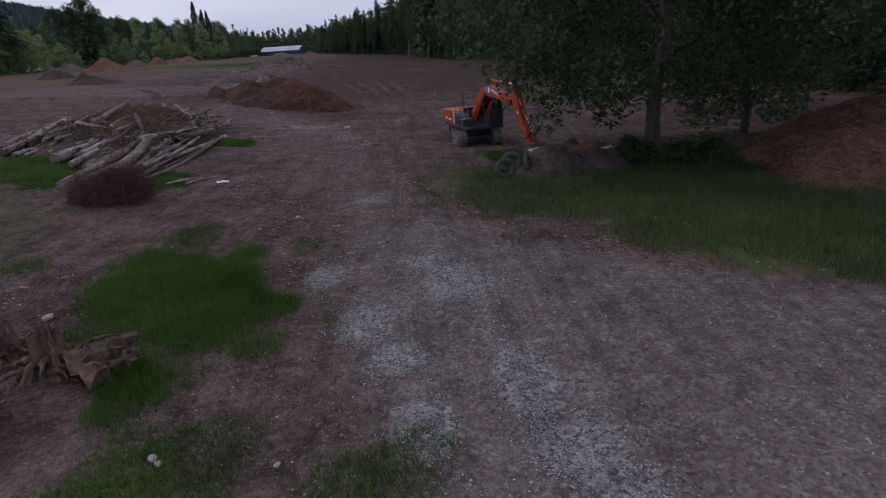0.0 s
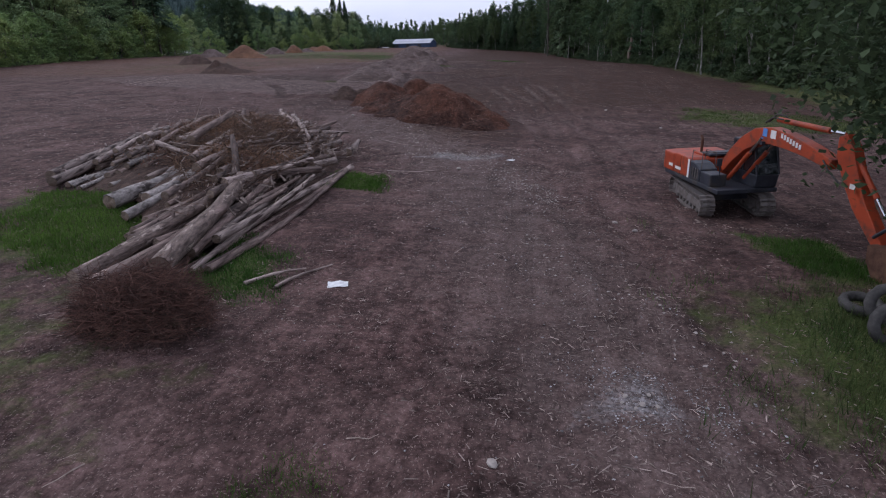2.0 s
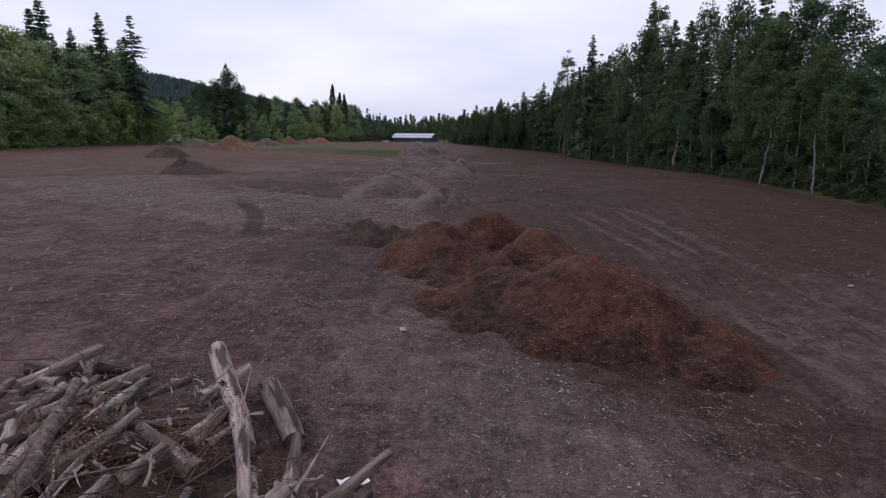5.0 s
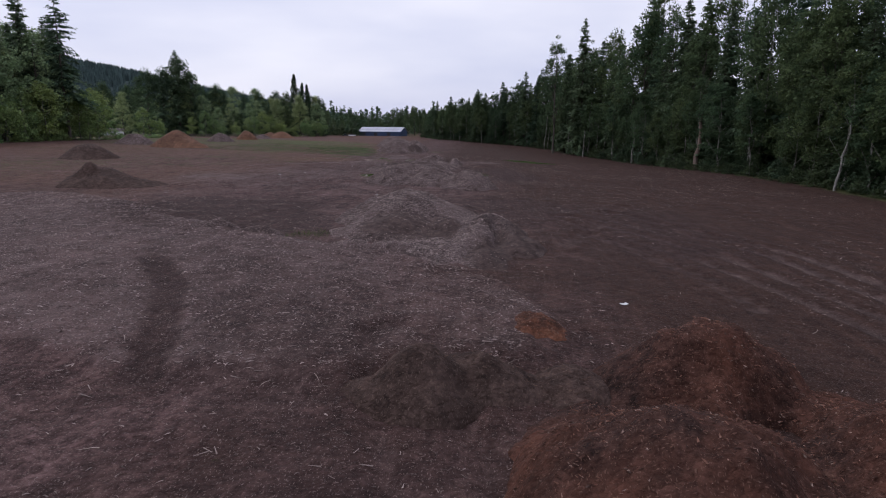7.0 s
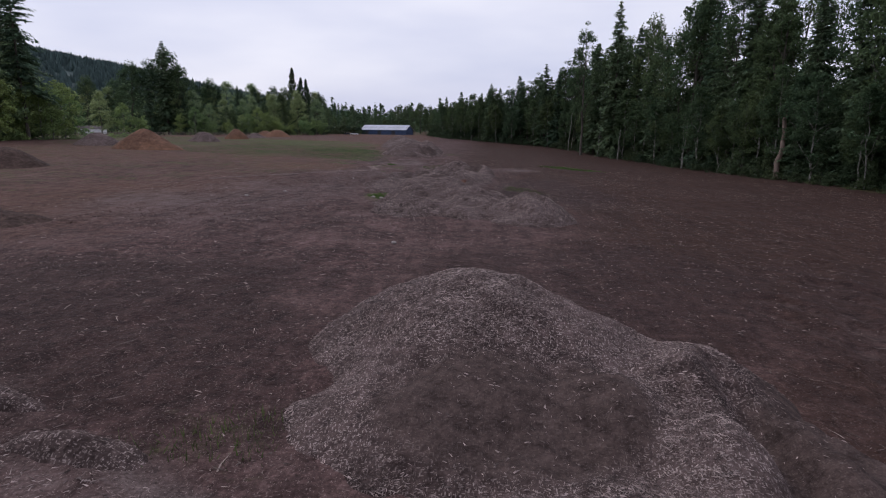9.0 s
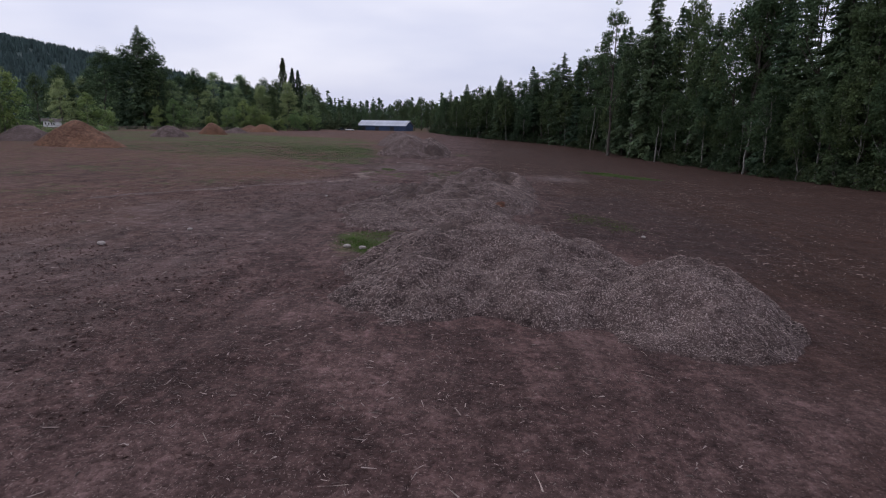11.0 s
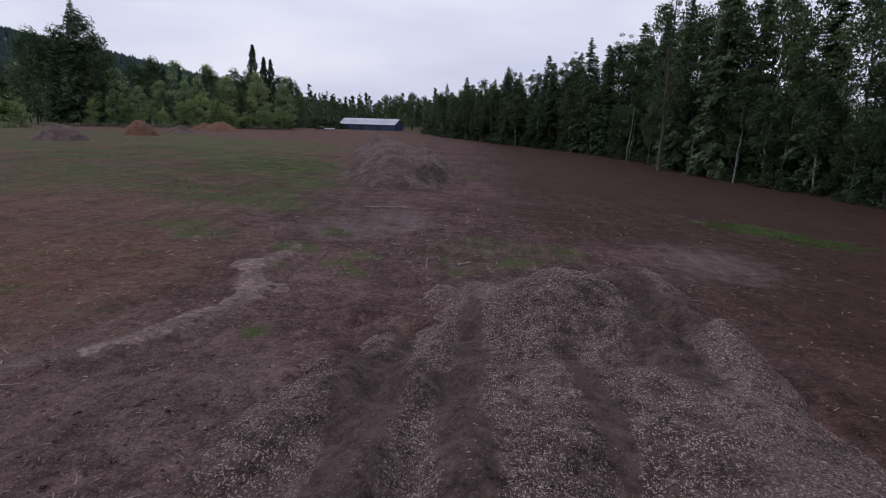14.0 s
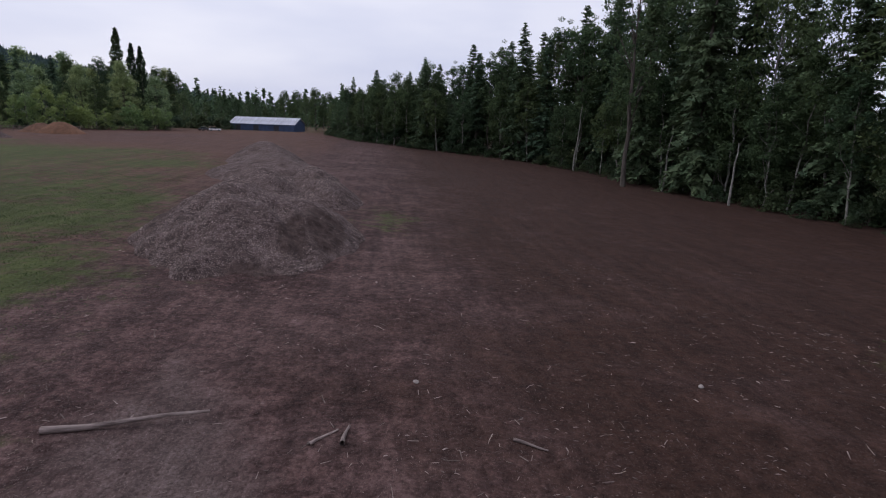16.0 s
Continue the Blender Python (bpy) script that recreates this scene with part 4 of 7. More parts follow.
heap("bark_heap", [(-8.9, 61.9, 3.7, 4.6, 2.9, 0), (-15.9, 70.5, 3.2, 5.0, 2.0, 12), (-10.6, 72.6, 3.2, 4.4, 2.2, 0), (-12.4, 63.4, 3.2, 4.2, 1.1, 0), (-6.9, 64.0, 2.6, 4.2, 2.0, 0), (-13.6, 77.0, 2.8, 2.8, 2.0, 0), (-13.4, 67.0, 3.0, 3.8, 1.25, 0), (-9.6, 67.6, 2.2, 3.0, 1.7, 20), (-5.2, 61.0, 2.4, 3.4, 0.9, 0)], M_REDHEAP, "reddish-brown heap of rotten bark and roots on bare soil", 11, 0.17, 0.42, bits=18000, bit_mat=M_BARKBIT, bit_len=(0.04, 0.2))
heap("root_heap", [(-21.9, 76.4, 1.9, 1.6, 1.2, 0), (-20.0, 76.9, 1.7, 1.3, 0.9, 0), (-17.6, 77.4, 1.6, 1.4, 0.8, 0)], M_DARKHEAP, "small dark heap of roots and soil", 15, 0.16, 0.3, bits=420, bit_mat=M_TWIG)
heap("chip_heap", [(-26.0, 104.8, 4.6, 5.4, 2.7, 0), (-22.8, 103.6, 3.2, 3.6, 1.7, 0), (-19.8, 101.8, 2.4, 3.0, 1.6, 0), (-22.4, 95.4, 2.2, 2.8, 0.55, 0), (-26.0, 100.2, 3.6, 3.8, 1.35, 0), (-22.4, 100.2, 2.2, 3.2, 1.25, 0), (-20.4, 98.0, 1.7, 3.4, 1.15, -12), (-18.2, 98.4, 1.6, 3.4, 1.0, 12), (-20.0, 93.6, 1.4, 2.4, 0.7, 0)], M_CHIPHEAP, "grey-brown rounded heap of shredded wood chips and soil", 21, 0.2, 0.2, bits=42000, bit_mat=M_CHIP, bit_len=(0.04, 0.17), soil=[(-25.0, 98.9, 3.2, 2.3), (-23.2, 99.2, 1.6, 2.0), (-17.8, 97.6, 1.7, 3.6), (-18.8, 93.6, 2.3, 3.4), (-17.2, 101.5, 1.1, 2.5)])
heap("chip_fan", [(-25.4, 94.2, 2.0, 0.7, 0.36, 0), (-27.9, 94.2, 1.6, 0.7, 0.42, 0), (-34.0, 96.6, 1.3, 0.7, 0.55, 0), (-37.9, 98.6, 1.2, 0.5, 0.5, 0), (-41.6, 101.0, 2.0, 1.1, 0.2, 0)], M_CHIPHEAP, "thin pale spill of wood chips on soil", 25, 0.16, 0.2, bits=7000, bit_mat=M_CHIP, bit_len=(0.04, 0.17))
heap("chip_row", [((ax + bx) / 2, (ay + by) / 2, 0.5, 0.75 * math.hypot(bx - ax, by - ay) + 0.4, 0.075, math.degrees(math.atan2(by - ay, bx - ax)) - 90) for (ax, ay), (bx, by) in zip(ROW[1:-1], ROW[2:])], M_DUSTHEAP, "curved pale row of dry soil and chips", 27, 0.15, 0.11, bits=2600, bit_mat=M_CHIP, bit_len=(0.04, 0.16))
heap("long_chip_heap", [(-22.4, 133.4, 3.4, 3.6, 1.9, 0), (-26.6, 137.0, 4.6, 5.4, 1.9, 0), (-28.9, 143.5, 4.0, 6.4, 1.5, 10), (-31.0, 136.0, 3.6, 5.2, 1.6, 0), (-31.6, 152.5, 4.6, 8.0, 1.1, 10), (-36.2, 153.0, 2.0, 4.4, 0.35, 0), (-34.6, 159.5, 3.0, 5.0, 0.4, 0), (-29.8, 160.0, 3.8, 7.5, 1.0, 0)], M_CHIPHEAP, "long low heap of pale shredded wood chips", 31, 0.2, 0.44, bits=110000, bit_mat=M_CHIP, bit_len=(0.025, 0.11), soil=[(-34.6, 164.5, 0.6, 4.0), (-27.0, 150.0, 0.7, 4.0), (-31.5, 145.4, 0.6, 2.4), (-31.8, 163.5, 0.45, 4.0), (-31.2, 159.6, 0.7, 3.4), *strip(BARE_RUTS[0], 0.75), *strip(BARE_RUTS[1], 0.6)])
heap("ridged_chip_heap", [(-30.6, 178.2, 4.2, 4.8, 1.2, 0), (-29.6, 178.4, 2.8, 4.2, 2.0, 0), (-26.2, 182.6, 2.2, 2.2, 1.2, 0), (-27.0, 180.8, 1.5, 2.4, 1.4, 30), (-26.0, 178.4, 1.5, 3.0, 1.4, 12), (-25.6, 174.8, 1.5, 3.6, 1.25, 0), (-28.0, 176.5, 2.6, 4.5, 1.1, 0), (-33.0, 167.0, 4.6, 9.0, 0.6, 0), (-28.0, 167.0, 3.0, 8.0, 0.95, 0)], M_CHIPHEAP, "low ridged heap of wood chips and soil", 41, 0.2, 0.28, bits=60000, bit_mat=M_CHIP, bit_len=(0.025, 0.11), soil=[(-26.6, 177.5, 1.3, 3.0), (-27.6, 173.4, 1.2, 3.2), (-24.4, 177.0, 1.0, 4.0), (-33.8, 174.0, 0.45, 6.0), (-36.0, 170.0, 0.5, 6.0), (-30.6, 170.0, 0.4, 5.0), (-27.6, 181.4, 1.8, 2.0), *strip(BARE_RUTS[0], 0.75), *strip(BARE_RUTS[1], 0.6)])
def heap_top(x, y):
    """Height of the tallest heap at a place, over the lie of the land."""
    p, q = np.array([x]), np.array([y])
    return max(float(heap_height(p, q, *v)[0]) for v in HEAPS.values())


for px, py, pr in ((-28.0, 156.6, 1.0), (-17.9, 81.8, 1.0)):  # spills of fresh bark on the chips
    heap("bark_spill", [(px, py, pr, pr * 1.3, max(heap_top(px, py), 0.2) + 0.12, 0)], M_FRESHBARK, "orange-brown spill of fresh bark on chips", 24, 0.1, 0.16, bits=500, bit_mat=M_BARKBIT, bit_len=(0.04, 0.16))
heap("tall_chip_heap", [(-43.4, 226.4, 5.0, 8.6, 3.5, 10), (-40.4, 227.5, 3.8, 7.4, 2.6, 0), (-47.0, 227.0, 2.6, 5.0, 1.9, 10), (-45.5, 234.0, 3.8, 7.5, 2.7, 15), (-46.0, 246.0, 4.6, 7.5, 2.6, 15), (-41.4, 248.0, 3.8, 7.5, 2.8, 10)], M_CHIPHEAP, "tall grey-brown heap of wood chips beside weeds", 51, 0.22, 0.26, bits=46000, bit_mat=M_CHIP, bit_len=(0.04, 0.16), soil=[(-39.6, 222.0, 0.8, 2.2), (-41.0, 217.6, 1.4, 1.2), (-38.0, 225.0, 1.2, 3.0), (-47.8, 227.0, 0.7, 4.0)])
heap("far_chip_heap", [(-49.0, 268.0, 7.0, 11.0, 3.0, 15), (-54.5, 290.0, 5.6, 9.0, 3.4, 15)], M_CHIPHEAP, "brown chip heap toward the barn", 56, 0.5, 0.12, bits=1500, bit_mat=M_CHIP)
heap("stump_heap", [(-60.5, 121.5, 4.0, 3.6, 2.0, 0), (-57.4, 122.0, 2.8, 2.4, 0.9, 0), (-61.2, 120.4, 1.8, 1.5, 2.6, 0)], M_DARKHEAP, "dark brown heap of soil and stump roots", 61, 0.3, 0.13, bits=900, bit_mat=M_TWIG)
heap("soil_heap", [(-88.4, 160, 4.2, 4.2, 2.5, 0)], M_DARKHEAP, "low brown soil heap at the field edge", 66, 0.5, 0.1)
heap("soil_cone", [(-99.5, 211.5, 5.4, 5.4, 4.4, 0), (-95.5, 210.5, 4.0, 4.0, 2.0, 0)], M_ORANGEHEAP, "cone-shaped reddish-brown soil heap", 71, 0.45, 0.12)
heap("orange_cone", [(-116, 299, 3.9, 3.9, 3.7, 0)], M_ORANGEHEAP, "orange-brown cone of fresh bark mulch", 76, 0.45, 0.12)
heap("tan_cone", [(-111.5, 264, 4.2, 4.2, 2.9, 0)], M_CHIPHEAP, "pale tan cone of wood chips", 81, 0.45, 0.12)
heap("tan_heap", [(-117.8, 223, 5.0, 4.6, 2.9, 0)], M_CHIPHEAP, "pale tan heap of wood chips near shrubs", 86, 0.45, 0.12)
heap("brown_heap", [(-123, 362, 5.5, 4.5, 3.2, 0), (-130, 366, 5.0, 4.5, 2.6, 0)], M_ORANGEHEAP, "brown soil heap by the fence", 91, 0.6, 0.12)
heap("small_tan_heap", [(-119.5, 326, 3.6, 3.6, 2.0, 0)], M_CHIPHEAP, "low pale heap of wood chips", 88, 0.45, 0.12)
heap("debris_heap", [(26.6, 20.5, 4.4, 4.8, 2.0, 0), (30.2, 25.5, 4.8, 5.2, 2.6, 0), (25.8, 25.0, 2.6, 3.0, 1.3, 0)], M_ORANGEHEAP, "reddish-brown heap of bark and wood debris", 96, 0.2, 0.4, bits=5000, bit_mat=M_BARKBIT, bit_len=(0.1, 0.4))


# ---- trees ----
rng = np.random.default_rng(11)
def leaf_quads(c, size, droop=0.3, long=1.5):
    """A rhombic leaf or spray at each point, turned at random."""
    n = len(c)
    a, b = rng.uniform(0, 2 * np.pi, n), rng.normal(-droop, 0.5, n)
    d = np.stack((np.cos(a) * np.cos(b), np.sin(a) * np.cos(b), np.sin(b)), -1)
    s = np.stack((-np.sin(a), np.cos(a), rng.normal(0, 0.5, n)), -1)
    s /= np.linalg.norm(s, axis=1, keepdims=True)
    sz = (np.asarray(size) * rng.uniform(0.6, 1.35, n))[:, None]
    V = np.stack((c - d * sz * long / 2, c + s * sz / 2, c + d * sz * long / 2, c - s * sz / 2), 1)
    V += rng.normal(0, 0.08, V.shape) * sz[:, None]
    return V.reshape(-1, 3), np.arange(4 * n).reshape(-1, 4)


def leaf_tris(c, size, droop=0.3):
    """The same with a single triangle each, for trees that stand far off."""
    n = len(c)
    a, b = rng.uniform(0, 2 * np.pi, n), rng.normal(-droop, 0.55, n)
    d = np.stack((np.cos(a) * np.cos(b), np.sin(a) * np.cos(b), np.sin(b)), -1)
    s = np.stack((-np.sin(a), np.cos(a), rng.normal(0, 0.6, n)), -1)
    s /= np.linalg.norm(s, axis=1, keepdims=True)
    sz = (np.asarray(size) * rng.uniform(0.6, 1.4, n))[:, None]
    V = np.stack((c + s * sz * 0.6, c - s * sz * 0.6, c + d * sz * 1.3), 1)
    return V.reshape(-1, 3), np.arange(3 * n).reshape(-1, 3)


def bent(p, q, k=6, sway=0.06):
    p, q = np.asarray(p, float), np.asarray(q, float)
    t = np.linspace(0, 1, k)[:, None]
    path = p + (q - p) * t
    path[1:-1] += rng.normal(0, sway * np.linalg.norm(q - p) / 3, (k - 2, 3))
    return path


def broad_tree(name, height, trunk_r, crown_from, spread_r, clumps, leaves_each, leaf, leaf_mat, bark_mat, label, category="tree", lean=0.0, limbs=5, clump_r=0.22, fine=False):
    root = thing(name, placed(0, 0, -500), label, category)
    top = np.array((lean * height, 0, height * 0.93))
    stem = bent((0, 0, -0.5), top, 9, 0.03)
    radii = trunk_r * (1 - 0.86 * np.linspace(0, 1, 9)) * np.array([1.25] + [1] * 8)
    wood = Geo().tube(stem, radii, 10 if fine else 6, wobble=0.05)
    leafs = Geo()
    base = height * crown_from
    centres = []
    for k in range(clumps):
        t = rng.uniform(0, 1) ** 0.8
        z = base + (height - base) * t * 0.96
        prof = math.sin(math.pi * (0.16 + 0.8 * t)) ** 0.8
        a, r = rng.uniform(0, 2 * np.pi), spread_r * prof * rng.uniform(0.25, 1.0) ** 0.6
        axis = np.array((lean * z, 0, z))
        c = axis + np.array((math.cos(a) * r, math.sin(a) * r, rng.normal(0, 0.03 * height)))
        centres.append(c)
    for k, c in enumerate(centres):
        if k < limbs * 2:
            i = int(np.clip((c[2] - 0.12 * height) / (height * 0.93) * 8, 1, 7))
            wood.tube(bent(stem[i], c, 5, 0.12), np.linspace(radii[i] * 0.55, 0.03, 5), 6 if fine else 3, caps=False)
        cr = clump_r * spread_r * rng.uniform(0.6, 1.4)
        u = rng.standard_normal((leaves_each, 3))
        u /= np.linalg.norm(u, axis=1, keepdims=True)
        p = c + u * (cr * rng.uniform(0.25, 1.0, leaves_each) ** 0.5)[:, None] * np.array((1.15, 1.15, 0.75))
        p[:, 2] = np.maximum(p[:, 2], 0.25)
        leafs.add(*(leaf_quads if fine else leaf_tris)(p, np.full(leaves_each, leaf)))
    part("trunk", wood, bark_mat, root, smooth=True)
    part("crown", leafs, leaf_mat, root)
    return root


def conifer(name, height, trunk_r, spread_r, whorls, label, bare=0.12, thin=0.0, mat=None, droop=0.3):
    """Whorls of drooping boughs, each with narrow hanging sprays on both sides."""
    root = thing(name, placed(0, 0, -500), label, "tree")
    wood = Geo().tube(bent((0, 0, -0.5), (0, 0, height), 9, 0.01), trunk_r * (1 - 0.95 * np.linspace(0, 1, 9)), 6)
    P, A, D, S = [], [], [], []
    for w_ in range(whorls):
        t = (w_ + rng.uniform(0, 0.9)) / whorls
        z = height * (bare + (1 - bare) * t)
        L0 = spread_r * (1 - t) ** 0.72 * rng.uniform(0.75, 1.12) + 0.3
        for b in range(int(rng.integers(5, 8))):
            if rng.uniform() < thin:
                continue
            a, L = rng.uniform(0, 2 * np.pi), L0 * rng.uniform(0.5, 1.12)
            rise = rng.normal(0.3 * t - droop * (1 - t), 0.09)
            o = np.array((math.cos(a), math.sin(a), rise))
            if L > 2.2 and b < 3:
                wood.tube([(0, 0, z), tuple(np.array((0, 0, z)) + o * L * 0.9)], (0.045, 0.012), 3, caps=False)
            m = 4 + int(L * 1.7)
            q = np.linspace(0.2, 1.0, m)
            c = np.array((0, 0, z)) + o * L * q[:, None]
            c[:, 2] -= 0.1 * L * q * q
            for side in (-1, 1):
                P.append(c + rng.normal(0, 0.04 * L + 0.03, (m, 3)) * np.array((1, 1, 0.5)))
                A.append(a + side * rng.uniform(0.35, 0.95, m))
                D.append(rng.normal(-0.35, 0.25, m))
                S.append((0.34 + 0.17 * L * (1.15 - q)) * rng.uniform(0.7, 1.3, m))
    c, a, down, s_ = np.concatenate(P), np.concatenate(A), np.concatenate(D), np.concatenate(S)[:, None]
    n = len(c)
    d = np.stack((np.cos(a) * np.cos(down), np.sin(a) * np.cos(down), np.sin(down)), -1)
    e = np.stack((-np.sin(a), np.cos(a), rng.normal(0, 0.5, n)), -1)
    V = np.stack((c - d * s_ * 0.35 + e * s_ * 0.42, c - d * s_ * 0.35 - e * s_ * 0.42, c + d * s_ * 1.2), 1)
    sprays = Geo().add(V.reshape(-1, 3), np.arange(3 * n).reshape(-1, 3))
    part("trunk", wood, M_TRUNK, root, smooth=True)
    part("crown", sprays, mat or M_NEEDLE, root)
    return root


FIRS = [conifer("fir_tree", 34, 0.42, 5.8, 66, "tall dark green fir in the forest edge", 0.06), conifer("fir_tree", 30, 0.36, 4.8, 60, "narrow dark green fir in the forest edge", 0.06), conifer("fir_tree", 38, 0.45, 6.0, 66, "tall fir with drooping boughs and bare lower trunk", 0.28, 0.08), conifer("bare_fir_tree", 36, 0.4, 6.4, 30, "half-bare fir with sparse drooping boughs", 0.3, 0.15, droop=0.42)]
BROAD = [broad_tree("alder_tree", 20, 0.2, 0.22, 4.2, 84, 58, 0.28, M_LEAF, M_TRUNK_PALE, "leafy green alder with pale trunk at the forest edge", clump_r=0.24), broad_tree("maple_tree", 25, 0.3, 0.12, 6.2, 120, 64, 0.3, M_LEAF, M_TRUNK, "broad dark green maple in the forest", clump_r=0.2), broad_tree("cottonwood_tree", 32, 0.38, 0.3, 5.2, 104, 46, 0.3, M_LEAF, M_TRUNK, "tall cottonwood with open grey-green crown", clump_r=0.19, limbs=9), broad_tree("alder_tree", 17, 0.16, 0.4, 3.2, 64, 52, 0.28, M_LEAF, M_TRUNK_PALE, "slender alder with leaning pale trunk", lean=0.1, clump_r=0.26)]
BROAD_WEST = [broad_tree("maple_tree", 25, 0.3, 0.08, 6.4, 110, 60, 0.36, M_LEAF_WEST, M_TRUNK, "broad maple beyond the field with a lightened, sunlit green")]
YOUNG = [broad_tree("young_alder_tree", 9, 0.1, 0.05, 2.9, 44, 60, 0.25, M_LEAF_LIGHT, M_TRUNK_PALE, "bright green young alder by the field", limbs=4, clump_r=0.3), broad_tree("young_alder_tree", 12, 0.13, 0.12, 3.1, 50, 60, 0.27, M_LEAF_LIGHT, M_TRUNK_PALE, "bright green slender alder by the field", limbs=4, clump_r=0.28)]
# BUSH[0] has the dark leaf: the forest foot's shade put into its colour
BUSH = [broad_tree("bush", 3.0, 0.06, 0.02, 2.3, 22, 44, 0.22, M_LEAF_DARK, M_TRUNK, "dense bush at the forest foot, shade in its dark green", "bush", limbs=2, clump_r=0.3), broad_tree("bush", 2.4, 0.05, 0.02, 2.0, 18, 46, 0.22, M_LEAF_LIGHT, M_TRUNK, "light green bush at the field edge", "bush", limbs=2, clump_r=0.34)]
POPLAR = thing("poplar_tree", placed(0, 0, 0), "tall columnar poplar beyond the field", "tree")
part("trunk", Geo().tube(bent((0, 0, -0.5), (-1.0, 0, 35), 9, 0.01), 0.42 * (1 - 0.93 * np.linspace(0, 1, 9)), 6), M_TRUNK_PALE, POPLAR, smooth=True)
t = rng.uniform(0.12, 1.0, 3400)
a = rng.uniform(0, 2 * np.pi, 3400)
r = 2.3 * np.sin(np.pi * np.clip(0.12 + 0.88 * t, 0, 1)) ** 0.75 * rng.uniform(0.2, 1.0, 3400) ** 0.5 * (1 + 0.35 * np.sin(t * 41 + 2 * a)) + 0.12
part("crown", Geo().add(*leaf_tris(np.stack((np.cos(a) * r - 1.0 * t, np.sin(a) * r, 36 * t), -1), np.full(3400, 0.6), -0.5)), M_LEAF_DARK, POPLAR)
for proto in (*FIRS, *BROAD, *BROAD_WEST, *YOUNG, *BUSH, POPLAR):
    proto.matrix_basis = placed(0, 0, 0)

used_proto = set()


def plant(proto, x, y, size=1.0, tall=1.0, group="", sink=0.1):
    """The first planting takes the tree itself, later ones its copies."""
    s = size * rng.uniform(0.93, 1.07)
    m = placed(x, y, float(terrain(x, y)) - sink, rng.uniform(0, 360), (s, s, s * tall))
    if proto.name in used_proto:
        ob = copy_thing(proto, m)
        ob.matrix_basis = m
    else:
        used_proto.add(proto.name)
        ob = proto
        ob.matrix_basis = m
    return tagged(ob, group=group)


EAST_EDGE = [(52, 34), (46, 60), (38, 92), (33, 112), (32.5, 140), (30, 180), (27, 200), (21, 246), (14, 276), (8, 310), (-3, 335), (-22, 352), (-45, 385), (-58, 430), (-60, 480)]


def along(chain, s):
    for (ax, ay), (bx, by) in zip(chain[:-1], chain[1:]):
        d = math.hypot(bx - ax, by - ay)
        if s <= d:
            return ax + (bx - ax) * s / d, ay + (by - ay) * s / d, -(by - ay) / d, (bx - ax) / d
        s -= d
    return None


TALL = {p.name: h for p, h in zip((*FIRS, *BROAD), (34, 30, 38, 36, 20, 25, 32, 17))}


def grown(proto, x, y, height, group):
    """Planted at a given height; wide crowns keep their width."""
    k = height / TALL[proto.name]
    wide = min(k, 1.0 + 0.3 * (k - 1)) if k > 1 else k
    return plant(proto, x, y, wide, k / wide, group)


HEIGHTS = ([30, 60, 90, 110, 125, 140, 160, 180, 200, 228, 248, 258, 275, 292, 312, 325, 342, 355, 390, 440], [19, 19, 20, 22, 21, 22, 36, 38, 43, 50, 49, 42, 42, 44, 42, 37, 32, 26, 20, 16])
s = 0.0
while True:
    at = along(EAST_EDGE, s)
    if at is None:
        break
    x, y, nx, ny = at
    nx, ny = -nx, -ny
    g = "trees of the east forest"
    H = float(np.interp(y, *HEIGHTS))
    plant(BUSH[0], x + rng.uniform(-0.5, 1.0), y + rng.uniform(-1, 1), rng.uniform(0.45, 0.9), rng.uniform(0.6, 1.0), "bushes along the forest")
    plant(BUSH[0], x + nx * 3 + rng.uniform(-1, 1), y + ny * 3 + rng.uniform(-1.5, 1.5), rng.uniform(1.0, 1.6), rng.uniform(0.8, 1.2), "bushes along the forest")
    if rng.uniform() < 0.8:
        grown(BROAD[int(rng.choice([0, 3, 0]))], x + nx * 2.4 + rng.uniform(-1.2, 1.2), y + ny * 2.4 + rng.uniform(-1.5, 1.5), min(H, 24) * rng.uniform(0.6, 0.9), g)
    firs = 0.0 if y < 150 else 0.2 if 243 < y < 268 else 0.42
    grown(FIRS[int(rng.integers(0, 3))] if rng.uniform() < firs else BROAD[int(rng.choice([0, 1, 1, 2]))], x + nx * 6.5 + rng.uniform(-1.5, 1.5), y + ny * 6.5 + rng.uniform(-2, 2), H * rng.uniform(0.68, 0.92), g)
    if y < 85 or 150 < y < 180 or y > 310 or rng.uniform() < (0.45 if y < 135 else 0.25 if 243 < y < 268 else 0.5):
        grown(FIRS[int(rng.integers(0, 3))] if rng.uniform() < firs else BROAD[int(rng.choice([1, 2, 2]))], x + nx * 11.5 + rng.uniform(-2, 2), y + ny * 11.5 + rng.uniform(-2, 2), H * rng.uniform(0.8, 1.05), g)
    if y > 215:
        grown(BROAD[0], x + nx * 17 + rng.uniform(-2, 2), y + ny * 17 + rng.uniform(-2, 2), min(H, 17) * rng.uniform(0.8, 1.0), g)
    if not 243 < y < 268:
        grown(BROAD[1], x + nx * 19 + rng.uniform(-2, 2), y + ny * 19 + rng.uniform(-2, 2), min(H, 30) * rng.uniform(0.6, 0.85), g)
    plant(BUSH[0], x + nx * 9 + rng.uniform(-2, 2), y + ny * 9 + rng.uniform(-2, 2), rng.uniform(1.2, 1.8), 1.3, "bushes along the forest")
    s += rng.uniform(4.2, 5.8)

